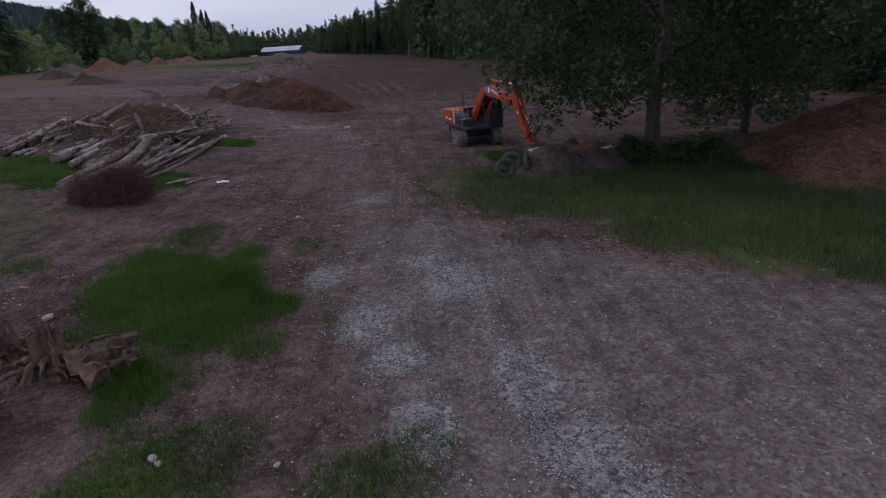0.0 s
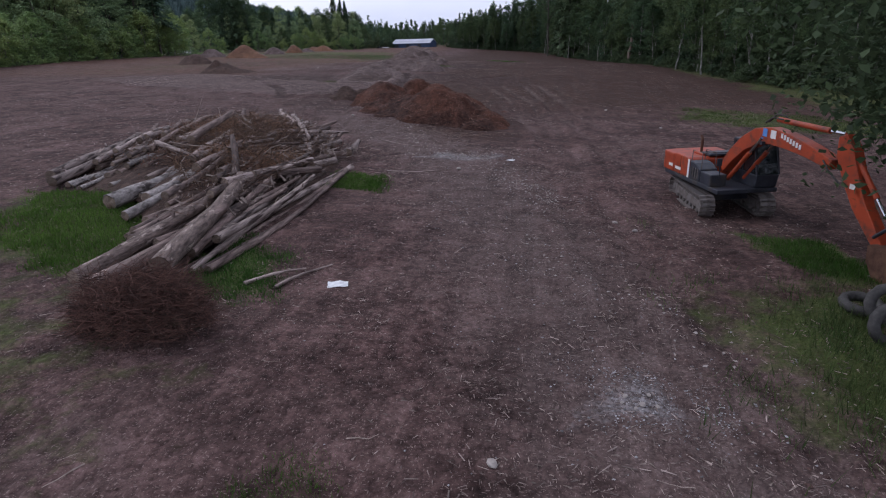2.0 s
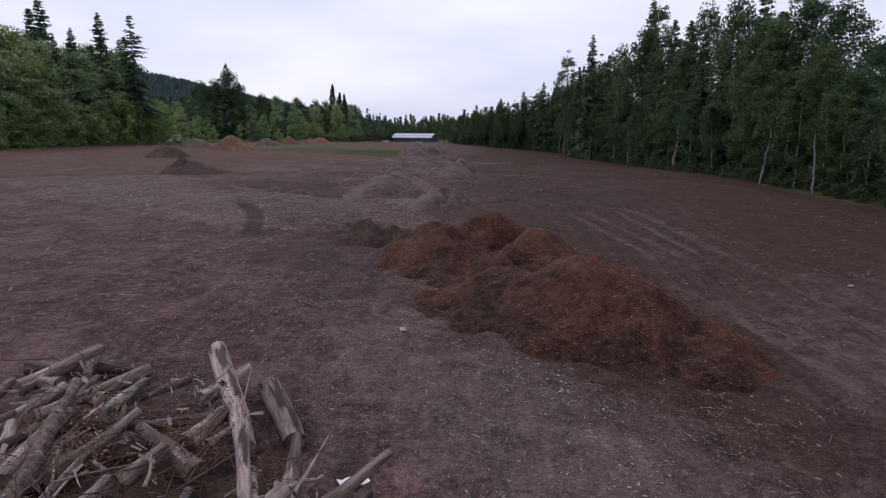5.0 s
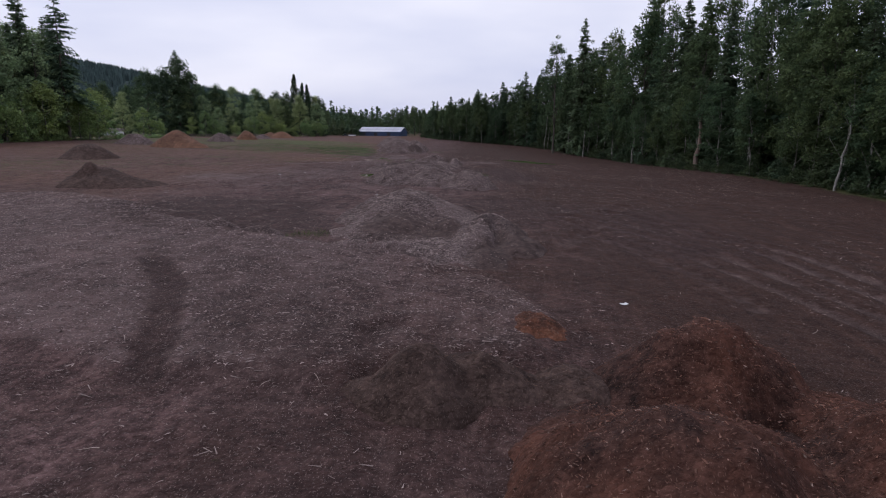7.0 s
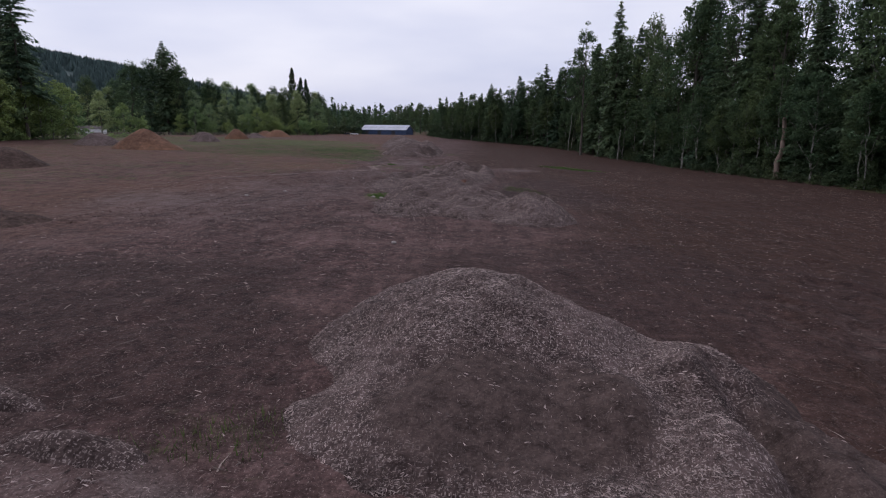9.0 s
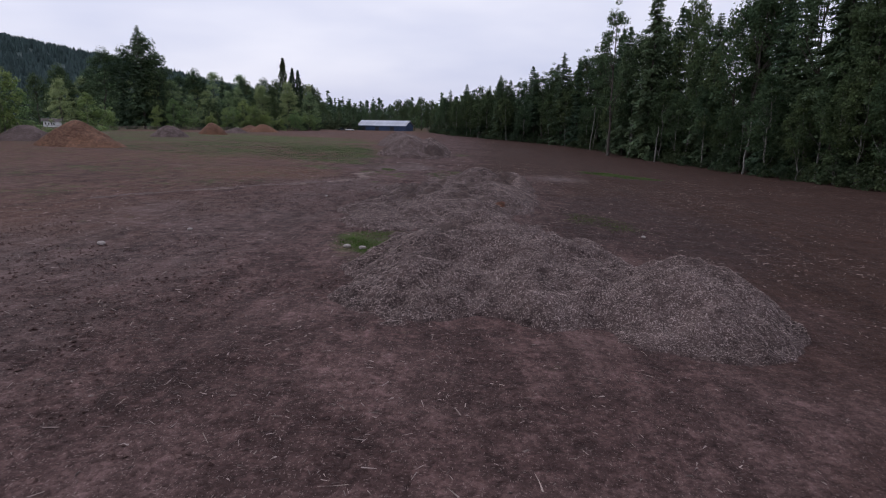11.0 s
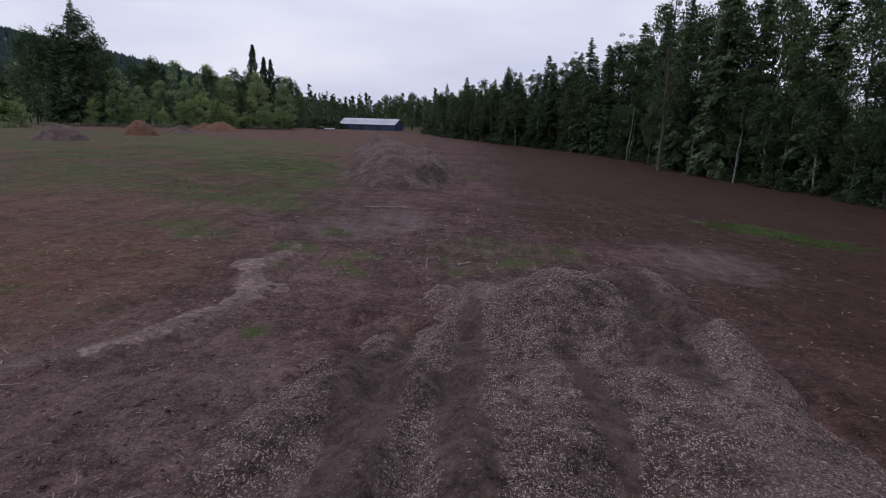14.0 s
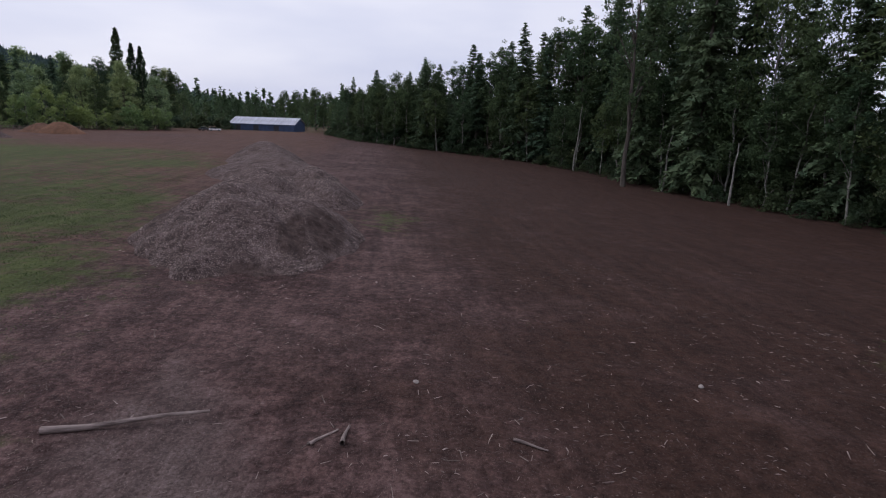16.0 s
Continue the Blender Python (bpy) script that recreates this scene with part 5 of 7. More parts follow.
# single trees that stand out along the east forest
for proto, x, y, size in ((FIRS[0], 14.5, 279, 44), (BROAD[2], 6.0, 287, 41), (FIRS[1], 11.0, 292, 38), (FIRS[0], -1.5, 337, 31), (FIRS[1], 3, 330, 28), (FIRS[0], -24, 360, 24), (FIRS[1], -38, 392, 24), (FIRS[0], -46, 400, 20)):
    grown(proto, x, y, size, "trees of the east forest")

# the pale broken trunk among the firs
snag = thing("broken_trunk", placed(28.0, 199.5, gz(28.0, 199.5) - 0.2, 20), "pale broken dead trunk standing among firs", "trunk")
part("stem", Geo().tube(bent((0, 0, -0.3), (0.9, 0.2, 12.8), 8, 0.03), (0.5, 0.44, 0.42, 0.42, 0.4, 0.38, 0.34, 0.12), 9, wobble=0.06), M_SNAG, snag, smooth=True)
for x, y, hgt, lx in ((10.6, 281.5, 11, 0.5), (5.4, 313, 14, 0.9), (14.0, 268, 9, 0.3), (30.8, 150, 12, 1.4), (31.8, 132, 9, -0.8), (22.5, 236, 12, 0.6)):
    t = thing("dead_alder_trunk", placed(x, y, gz(x, y) - 0.2), "slender pale bare trunk at the forest edge", "trunk", "bare trunks")
    part("stem", Geo().tube(bent((0, 0, -0.3), (lx, 0, hgt), 8, 0.03), np.linspace(0.2, 0.07, 8), 7, wobble=0.04), M_TRUNK_PALE, t, smooth=True)

# west forest
WEST_EDGE = [(-112, 96), (-130, 135), (-144, 180), (-149, 225), (-150, 262), (-156, 300), (-166, 326)]
s = 0.0
while True:
    at = along(WEST_EDGE, s)
    if at is None:
        break
    x, y, nx, ny = at
    if 268 < y < 318:  # the gap before the white house
        plant(BUSH[1], x, y, rng.uniform(0.6, 0.9), 0.7, "bushes along the forest")
        s += 5.0
        continue
    g = "trees of the west forest"
    plant(YOUNG[rng.integers(0, 2)], x + nx * 1.5 + rng.uniform(-2, 2), y + ny * 1.5 + rng.uniform(-2, 2), rng.uniform(1.0, 1.5), 1.0, g)
    plant(BUSH[1], x + rng.uniform(-1, 1), y + rng.uniform(-2, 2), rng.uniform(0.8, 1.3), 0.9, "bushes along the forest")
    if rng.uniform() < 0.8:
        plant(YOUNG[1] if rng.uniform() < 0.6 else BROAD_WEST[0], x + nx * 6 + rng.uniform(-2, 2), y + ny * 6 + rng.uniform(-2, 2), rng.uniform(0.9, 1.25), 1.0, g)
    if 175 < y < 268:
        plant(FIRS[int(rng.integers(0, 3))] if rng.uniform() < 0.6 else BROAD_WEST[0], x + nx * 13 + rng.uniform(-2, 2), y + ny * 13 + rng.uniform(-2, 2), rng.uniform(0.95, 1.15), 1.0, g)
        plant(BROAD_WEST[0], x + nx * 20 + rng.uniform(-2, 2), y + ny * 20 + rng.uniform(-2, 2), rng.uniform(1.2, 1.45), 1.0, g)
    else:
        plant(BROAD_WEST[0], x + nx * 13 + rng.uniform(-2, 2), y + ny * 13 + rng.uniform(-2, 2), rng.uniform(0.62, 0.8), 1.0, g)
    s += rng.uniform(4.2, 6.0)
for proto, x, y, size in ((FIRS[3], -149.5, 241, 1.3), (FIRS[0], -158, 236, 1.3), (FIRS[0], -161, 226, 1.2), (FIRS[0], -168, 222, 1.36), (FIRS[1], -165, 214, 1.4), (FIRS[1], -172, 206, 1.3), (FIRS[0], -176, 196, 1.1), (FIRS[0], -186, 381, 1.25), (BROAD[1], -196, 384, 1.55), (FIRS[1], -193, 378, 1.0), (BROAD[1], -203, 380, 1.5), (FIRS[1], -180, 386, 0.8), (BROAD[1], -188, 388, 1.6), (BROAD[1], -181, 385, 1.35)):
    plant(proto, x, y, size, 1.0, "trees of the west forest")
# shrubs behind the heaps and the fence
for k in range(44):
    x, y = -176 + k * 1.9 + rng.uniform(-3, 3), 372 + k * 1.9 + rng.uniform(-6, 6)
    if x > -113:
        continue
    plant(YOUNG[rng.integers(0, 2)] if k % 2 else BUSH[rng.integers(0, 2)], x, y, rng.uniform(0.8, 1.2), 1.0, "shrubs behind the fence")
    if k % 3 < 2:
        plant(BROAD_WEST[0] if k % 2 else BROAD[0], x - 8, y + 14, rng.uniform(0.6, 0.95), 1.0, "trees behind the fence")
    if k % 4 == 1:
        plant(FIRS[rng.integers(0, 3)], x - 16, y + 26, rng.uniform(0.55, 0.78), 1.0, "trees behind the fence")
for k in range(34):  # taller trees on the rise behind
    x, y = -262 + k * 3.6 + rng.uniform(-3, 3), 418 + k * 3.1 + rng.uniform(-8, 8)
    if k % 5 == 3:
        plant(FIRS[rng.integers(0, 2)], x, y, rng.uniform(0.85, 1.05), 1.0, "trees behind the fence")
    else:
        plant(BROAD_WEST[0] if k % 2 else BROAD[1], x, y, rng.uniform(1.0, 1.3), 1.0, "trees behind the fence")
for x, y, k in ((-143, 447, 1.0), (-139, 450, 0.98), (-135.4, 454, 0.95)):
    plant(POPLAR, x, y, k, 1.0, "three poplars")
for k in range(26):
    plant(BROAD[rng.integers(0, 2)], -150 + k * 4.2 + rng.uniform(-2, 2), 492 + rng.uniform(-6, 10), rng.uniform(0.55, 0.8), 1.0, "trees behind the barn")
for k in range(16):
    plant(BUSH[0], -140 + k * 2.2, 474 + rng.uniform(-4, 6), rng.uniform(1.2, 1.9), 1.0, "shrubs behind the barn")

# far woods, too many to count
woods = Geo()
for k in range(1000):
    x = rng.uniform(-440, 260)
    y = 540 + rng.uniform(0, 1) ** 1.4 * 420
    if x < -230:
        y -= rng.uniform(0, 150)
    hgt, r = rng.uniform(14, 23), rng.uniform(3.2, 5.6)
    n = 120
    t = rng.uniform(0.05, 1, n)
    a = rng.uniform(0, 2 * np.pi, n)
    pointed = rng.uniform() < 0.5
    prof = (1 - t) if pointed else np.sin(np.pi * np.clip(0.1 + 0.88 * t, 0, 1)) ** 0.7
    if pointed:
        hgt, r = hgt * 1.25, r * 0.8
    prof = prof * rng.uniform(0.4, 1.05, n)
    c = np.stack((x + np.cos(a) * r * prof, y + np.sin(a) * r * prof, terrain(np.array([x]), np.array([y]))[0] + hgt * t), -1)
    woods.add(*leaf_tris(c, np.full(n, 1.5), 0.2))
tagged(part("distant_woods", woods, M_FAR_LEAF), "distant mixed green woods beyond the field", "woods", kind="stuff")

# wooded hill on the horizon
hx, hy = np.linspace(-2600, 300, 150), np.linspace(900, 2300, 60)
HX, HY = np.meshgrid(hx, hy, indexing="ij")


def hill_z(x, y):
    rise = np.clip((y - 900) / 700, 0, 1) ** 1.2
    ridge = np.clip(28 + (-400 - x) * 0.2, 4, 235) - 10
    return rise * (ridge + 9 * vnoise(x, y, 260, 77, 3)) - 6


hw = len(hy)
HI, HJ = np.meshgrid(np.arange(len(hx) - 1), np.arange(hw - 1), indexing="ij")
g = Geo().add(np.stack((HX, HY, hill_z(HX, HY)), -1), np.stack((HI * hw + HJ, (HI + 1) * hw + HJ, (HI + 1) * hw + HJ + 1, HI * hw + HJ + 1), -1).reshape(-1, 4))
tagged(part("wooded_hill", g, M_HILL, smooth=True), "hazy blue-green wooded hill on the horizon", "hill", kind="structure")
hill_trees = Geo()
n = 13000
tx, ty = rng.uniform(-2600, 250, n), 1000 + rng.uniform(0, 1, n) ** 0.75 * 900
tz = hill_z(tx, ty)
hh, rr = rng.uniform(12, 26, n), rng.uniform(4, 8, n)
for q in range(3):
    a = rng.uniform(0, 2 * np.pi, n)
    dx, dy = np.cos(a) * rr, np.sin(a) * rr
    V = np.stack((np.stack((tx - dx, ty - dy, tz - 2), -1), np.stack((tx + dx, ty + dy, tz - 2), -1), np.stack((tx + dx * 0.7, ty + dy * 0.7, tz + hh * 0.5), -1), np.stack((tx, ty, tz + hh), -1), np.stack((tx - dx * 0.7, ty - dy * 0.7, tz + hh * 0.5), -1)), 1)
    hill_trees.add(V.reshape(-1, 3), np.arange(5 * n).reshape(-1, 5))
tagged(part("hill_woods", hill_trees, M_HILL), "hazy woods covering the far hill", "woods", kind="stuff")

# the big maple over the verge
OAK = broad_tree("big_maple_tree", 21, 0.46, 0.15, 12.0, 760, 105, 0.2, M_LEAF_DARK, M_TRUNK, "large dark green maple overhanging the grass verge", limbs=3, clump_r=0.125, fine=True)
OAK.matrix_basis = placed(18.0, 26.5, gz(18, 26.5) - 0.1, 40)
used_proto.add(OAK.name)
for x, y, k in ((27, 33, 1.0), (34, 22, 1.05), (36, 40, 1.0), (44, 30, 1.1), (30, 46, 0.85)):
    plant(BROAD[1], x, y, k * 0.95, 1.0, "trees behind the maple")
for x, y, k in ((14.5, 25.5, 0.45), (16.3, 24.2, 0.55), (18.5, 24.0, 0.5), (19.8, 22.5, 0.6), (16.8, 27.5, 0.5)):
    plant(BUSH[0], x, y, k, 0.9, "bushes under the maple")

# ---- barn, house, fence, cars ----
barn_dir = math.degrees(math.atan2(462.3 - 472.4, -71.7 + 104.0))
barn = thing("barn", placed(-89.3, 473.9, gz(-89, 473), barn_dir), "long blue barn with streaked pale metal roof", "barn")
BL, BW, EAVE, RIDGE = 31.5, 11.0, 3.2, 6.0
wall = Geo()
for c, sz in (((0, -BW / 2, EAVE / 2), (BL, 0.15, EAVE)), ((0, BW / 2, EAVE / 2), (BL, 0.15, EAVE)), ((-BL / 2 + 0.07, 0, EAVE / 2), (0.15, BW - 0.16, EAVE)), ((BL / 2 - 0.07, 0, EAVE / 2), (0.15, BW - 0.16, EAVE))):
    wall.box(c, sz)
for x in (-BL / 2 + 0.07, BL / 2 - 0.07):
    wall.add([(x, -BW / 2, EAVE), (x, BW / 2, EAVE), (x, 0, RIDGE - 0.1)], [(0, 1, 2)])
part("wall", wall, M_BARN, barn)
roof = part("roof", Geo().box((0, 0, RIDGE), (BL + 1.0, 0.4, 0.12)), M_ROOF, barn, "pale ridge cap")
sheet = None
for k in range(23):
    for side in (-1, 1):
        if sheet is None:
            g = Geo()
            xs = np.linspace(-0.73, 0.73, 15)
            zz = 0.03 * np.cos(np.arange(15) * np.pi)
            for q in range(14):
                g.add([(xs[q], 0, zz[q]), (xs[q + 1], 0, zz[q + 1]), (xs[q + 1], -(BW / 2 + 0.6), zz[q + 1] - (RIDGE - EAVE + 0.25)), (xs[q], -(BW / 2 + 0.6), zz[q] - (RIDGE - EAVE + 0.25))], [(0, 3, 2, 1)])
            sheet = g.mesh("roof_sheet", True)
        ob = part("roof_sheet", sheet, M_ROOF, roof)
        ob.matrix_basis = placed(-BL / 2 + 0.13 + k * 1.42, 0, RIDGE + 0.02 * (k % 2), 0 if side < 0 else 180)
for x in (-12, -3, 7):
    part("barn_door", Geo().box((x, -BW / 2 - 0.12, 1.25), (2.6, 0.08, 2.5)), M_BLACK, barn, "dark sliding door")

house = thing("house", placed(-213, 361, gz(-213, 361) + 0.6, -35), "low white house among trees", "house")
part("wall", Geo().box((0, 0, 1.1), (15, 7, 2.2)), M_WHITE, house)
part("roof", Geo().prism([(-8, 2.2), (8, 2.2), (7.2, 3.5), (-7.2, 3.5)], -4.2, 4.2), M_STEEL, house, "grey low roof")
for x in (-4.5, -1, 2.5, 5):
    part("window", Geo().box((x, -3.55, 1.3), (1.2, 0.08, 0.9)), M_GLASS, house)

fence = thing("fence", placed(0, 0, 0), "weathered wooden rail fence along the shrubs", "fence")
FENCE = [(-172, 300), (-160, 330), (-150, 352), (-138, 372), (-128, 388)]
post_mesh = Geo().box((0, 0, 0.75), (0.16, 0.16, 1.7)).mesh("post")
s, prev = 0.0, None
while True:
    at = along(FENCE, s)
    if at is None:
        break
    z = gz(at[0], at[1])
    p = part("post", post_mesh, M_WOODFENCE, fence)
    p.matrix_basis = placed(at[0], at[1], z)
    if prev:
        for hgt in (0.5, 0.95, 1.4):
            part("rail", Geo().tube([(prev[0], prev[1], prev[2] + hgt), (at[0], at[1], z + hgt)], (0.07, 0.07), 5), M_WOODFENCE, fence)
    prev = (at[0], at[1], z)
    s += 3.2


def car(x, y, turn, paint, label, pickup=False):
    c = thing("pickup_truck" if pickup else "car", placed(x, y, gz(x, y) + 0.02, turn), label, "truck" if pickup else "car", "parked cars")
    line = [(-2.3, 0.45), (2.3, 0.45), (2.35, 0.85), (1.5, 1.0), (0.9, 1.0), (-2.35, 1.0)]
    part("body", Geo().prism(line, -0.9, 0.9), paint, c, bevel=0.06)
    top = [(-0.6, 1.0), (1.2, 1.0), (0.6, 1.62), (-0.5, 1.62)] if pickup else [(-2.0, 1.0), (1.3, 1.0), (0.5, 1.5), (-1.5, 1.5)]
    part("cabin", Geo().prism(top, -0.78, 0.78), M_GLASS, c, bevel=0.05)
    for wx in (-1.45, 1.45):
        for wy in (-0.82, 0.82):
            wheel = part("wheel", Geo().tube([(wx, wy - 0.1, 0.34), (wx, wy + 0.1, 0.34)], (0.34, 0.34), 14), M_RUBBER, c)
    return c


car(-103.2, 438.0, 15, M_CARWHITE, "white car parked beside the barn")
car(-108.0, 439.0, 70, M_CARDARK, "dark pickup parked beside the barn", True)


# ---- log pile ----
rng = np.random.default_rng(23)
def make_log(p, q, r0, r1, bark, label, name="log", group="logs in the pile", ends=True, sides=10, bend=0.015):
    p, q = np.asarray(p, float), np.asarray(q, float)
    L = np.linalg.norm(q - p)
    k = max(5, int(L / 1.1))
    d = Vector(q - p)
    m = Matrix.Translation(p) @ d.to_track_quat("Z", "Y").to_matrix().to_4x4()
    root = thing(name, m, label, "log", group)
    path = np.stack((np.zeros(k), np.zeros(k), np.linspace(0, L, k)), -1)
    ph, amp = rng.uniform(0, 6), bend * L
    path[:, 0] += amp * np.sin(np.linspace(0, 3.1, k) + ph) - amp * math.sin(ph)
    path[:, 1] += amp * 0.6 * np.sin(np.linspace(0, 4.4, k) + ph) - amp * 0.6 * math.sin(ph)
    radii = np.linspace(r0, r1, k) * (1 + 0.06 * rng.standard_normal(k))
    radii[0] *= 1.08
    g = Geo().tube(path, radii, sides, caps=False, wobble=0.045)
    for _ in range(int(L / 3)):  # knots and broken stubs
        i = rng.integers(1, k - 1)
        a = rng.uniform(0, 2 * np.pi)
        o = np.array((math.cos(a), math.sin(a), rng.uniform(0.1, 0.7)))
        g.tube([path[i] + o * radii[i] * 0.5, path[i] + o * (radii[i] + rng.uniform(0.03, 0.22))], (radii[i] * 0.35, radii[i] * 0.22), 5)
    part("bark", g, bark, root, smooth=True)
    if ends:
        for row, s_ in ((0, -1), (k - 1, 1)):
            a = np.linspace(0, 2 * np.pi, sides, endpoint=False)
            rim = path[row] + np.stack((np.cos(a), np.sin(a), np.zeros(sides)), -1) * radii[row] * 0.96
            rim[:, 2] += rng.normal(0, 0.02, sides)
            c = path[row] + np.array((0, 0, s_ * 0.015))
            f = [(sides, (j + 1) % sides, j) if s_ < 0 else (sides, j, (j + 1) % sides) for j in range(sides)]
            part("cut_end", Geo().add(np.vstack((rim, c)), f), M_CUT_OLD, root, "weathered sawn end")
    return root


def chain_at(chain, u):
    xs = np.array([c[0] for c in chain])
    return np.array([np.interp(u, xs, [c[k] for c in chain]) for k in (1, 2)])


FRONT = [(0, -22.4, 31.6), (0.2, -20.0, 30.6), (0.42, -16.6, 28.6), (0.6, -14.2, 25.2), (0.75, -12.9, 22.8), (1, -10.3, 22.9)]
BACK = [(0, -26.4, 50.4), (0.2, -23.4, 51.5), (0.42, -19.8, 51.2), (0.6, -15.8, 48.5), (0.75, -13.0, 44.5), (1, -10.0, 41.2)]
TEXT = {0: (M_BARK, "rough brown bark log in the pile"), 1: (M_BIRCH, "grey-white birch log in the pile"), 2: (M_BLEACHED, "peeled pale grey log in the pile")}


def pile_top(u, v):
    """Height of the pile over the ground, across (u) and along (v)."""
    return 0.35 + 2.1 * np.sin(np.pi * np.clip(u * 0.9 + 0.06, 0, 1)) ** 0.8 * np.sin(np.pi * np.clip(v * 0.82 + 0.08, 0, 1)) ** 0.8


def pile_point(u, v, h):
    a, b = chain_at(FRONT, u), chain_at(BACK, u)
    x, y = a + (b - a) * v
    return np.stack((x, y, terrain(x, y) + h), -1)


for k in range(42):  # lowest course, fanned
    u = (k + rng.uniform(0.2, 0.8)) / 42
    v0, v1 = (rng.uniform(-0.02, 0.2) if u < 0.6 else rng.uniform(-0.01, 0.05)), rng.uniform(0.62, 0.95)
    kind = int(rng.choice([0, 1, 1, 2])) if u < 0.55 else int(rng.choice([0, 0, 0, 2]))
    r = rng.uniform(0.1, 0.19)
    r0, r1 = (r * 0.55, r) if rng.uniform() < 0.5 else (r, r * 0.6)
    make_log(pile_point(u, v0, r0 + 0.02), pile_point(min(1, u + rng.normal(0, 0.02)), v1, r1 * 0.8 + 0.1), r0, r1, *TEXT[kind])
for k in range(42):  # second course
    u = 0.06 + 0.9 * (k + rng.uniform(0.1, 0.9)) / 42
    v0 = rng.uniform(0.12, 0.3) if u < 0.6 else rng.uniform(0.02, 0.16)
    v1 = v0 + rng.uniform(0.4, 0.75)
    kind = int(rng.choice([0, 1, 1, 2])) if u < 0.55 else int(rng.choice([0, 0, 0, 2]))
    r = rng.uniform(0.1, 0.2)
    make_log(pile_point(u, v0, 0.58 + 0.25 * v0), pile_point(np.clip(u + rng.normal(0, 0.05), 0, 1), min(v1, 0.97), 0.8), r, r * 0.6, *TEXT[kind])
for k in range(40):  # third course and stray logs on top
    u = 0.14 + 0.72 * rng.uniform(0, 1)
    v0 = rng.uniform(0.12, 0.5)
    v1 = min(v0 + rng.uniform(0.2, 0.4), 0.96)
    kind = int(rng.choice([0, 0, 2]))
    r = rng.uniform(0.1, 0.2)
    make_log(pile_point(u, v0, 0.75 + 0.42 * pile_top(u, v0)), pile_point(np.clip(u + rng.normal(0, 0.07), 0.02, 0.98), v1, 0.62 * pile_top(u, v1) + 0.25), r, r * 0.55, *TEXT[kind])

def tz(x, y, h):
    return (x, y, float(terrain(np.array([x]), np.array([y]))[0]) + h)


# logs that stand out
make_log(tz(-10.7, 21.8, 0.95), tz(-12.8, 30.8, 1.35), 0.33, 0.26, M_PEELING, "thick scarred log with peeling bark over the others")
make_log(tz(-12.75, 30.6, 1.3), tz(-14.7, 34.6, 2.25), 0.22, 0.12, M_BARK, "crooked brown limb rising from the pile", ends=False)
make_log(tz(-17.5, 28.9, 0.3), tz(-16.6, 36.0, 1.1), 0.3, 0.22, M_BIRCH, "grey-white birch log in the pile")
make_log(tz(-16.0, 29.2, 0.5), tz(-15.4, 35.0, 1.3), 0.28, 0.2, M_BIRCH, "grey-white birch log in the pile")
make_log(tz(-16.0, 27.7, 0.22), tz(-14.4, 34.0, 1.2), 0.2, 0.15, M_BIRCH, "grey-white birch log in the pile")
make_log(tz(-21.8, 31.0, 0.35), tz(-24.0, 40.2, 1.0), 0.22, 0.14, M_BLEACHED, "long pale peeled log on the pile's flank")
make_log(tz(-22.7, 32.0, 0.35), tz(-26.3, 50.5, 0.9), 0.24, 0.16, M_BLEACHED, "long pale peeled log on the pile's flank")
make_log(tz(-17.1, 34.9, 1.9), tz(-17.7, 40.4, 2.75), 0.2, 0.15, M_BARK, "brown log jutting up from the pile")
make_log(tz(-18.7, 34.5, 1.7), tz(-15.2, 32.6, 1.6), 0.14, 0.1, M_BLEACHED, "split pale limb across the pile")
make_log(tz(-17.0, 48.1, 1.5), tz(-12.2, 37.8, 1.1), 0.14, 0.08, M_BLEACHED, "long peeled white pole on the pile")
make_log(tz(-16.9, 43.3, 1.5), tz(-13.0, 47.3, 0.8), 0.2, 0.07, M_BLEACHED, "crooked pale log across the pile")
make_log(tz(-13.6, 45.7, 0.55), tz(-11.9, 39.9, 0.45), 0.17, 0.13, M_BLEACHED, "pale grey log at the pile's edge")
make_log(tz(-19.9, 52.6, 0.95), tz(-17.2, 48.3, 0.75), 0.26, 0.22, M_BLEACHED, "thick split grey log at the pile's back")
make_log(tz(-25.3, 52.0, 0.25), tz(-21.9, 52.3, 0.25), 0.2, 0.18, M_BARK, "short brown log behind the pile")
make_log(tz(-18.1, 51.9, 0.3), tz(-16.6, 49.6, 0.3), 0.3, 0.26, M_BLEACHED, "short hollow grey log behind the pile")
for k, (p_, q_, r_) in enumerate((((-13.3, 21.6, 0.45), (-12.2, 30.2, 1.0), 0.25), ((-12.6, 20.9, 0.4), (-11.6, 28.4, 0.9), 0.24), ((-12.0, 20.6, 0.75), (-11.5, 27.0, 1.15), 0.2))):
    make_log(tz(*p_), tz(*q_), r_, r_ * 0.8, M_BARK if k else M_PEELING, "long brown log at the pile's near edge")
for k in range(130):  # short broken billets at the back and along the flank
    u, v = rng.uniform(0.12, 0.9), rng.uniform(0.48, 0.98)
    p = pile_point(u, v, 0.22 + 0.55 * pile_top(u, v) * rng.uniform(0.6, 1.0))
    a, L = math.pi / 2 + rng.normal(0, 0.4) + (math.pi / 2 if rng.uniform() < 0.15 else 0), rng.uniform(0.9, 2.8)
    q = p + np.array((math.cos(a) * L, math.sin(a) * L, rng.uniform(-0.2, 0.35)))
    make_log(p, q, rng.uniform(0.1, 0.24), rng.uniform(0.08, 0.16), *TEXT[int(rng.choice([0, 0, 2]))], name="billet", group="billets in the pile", sides=9)
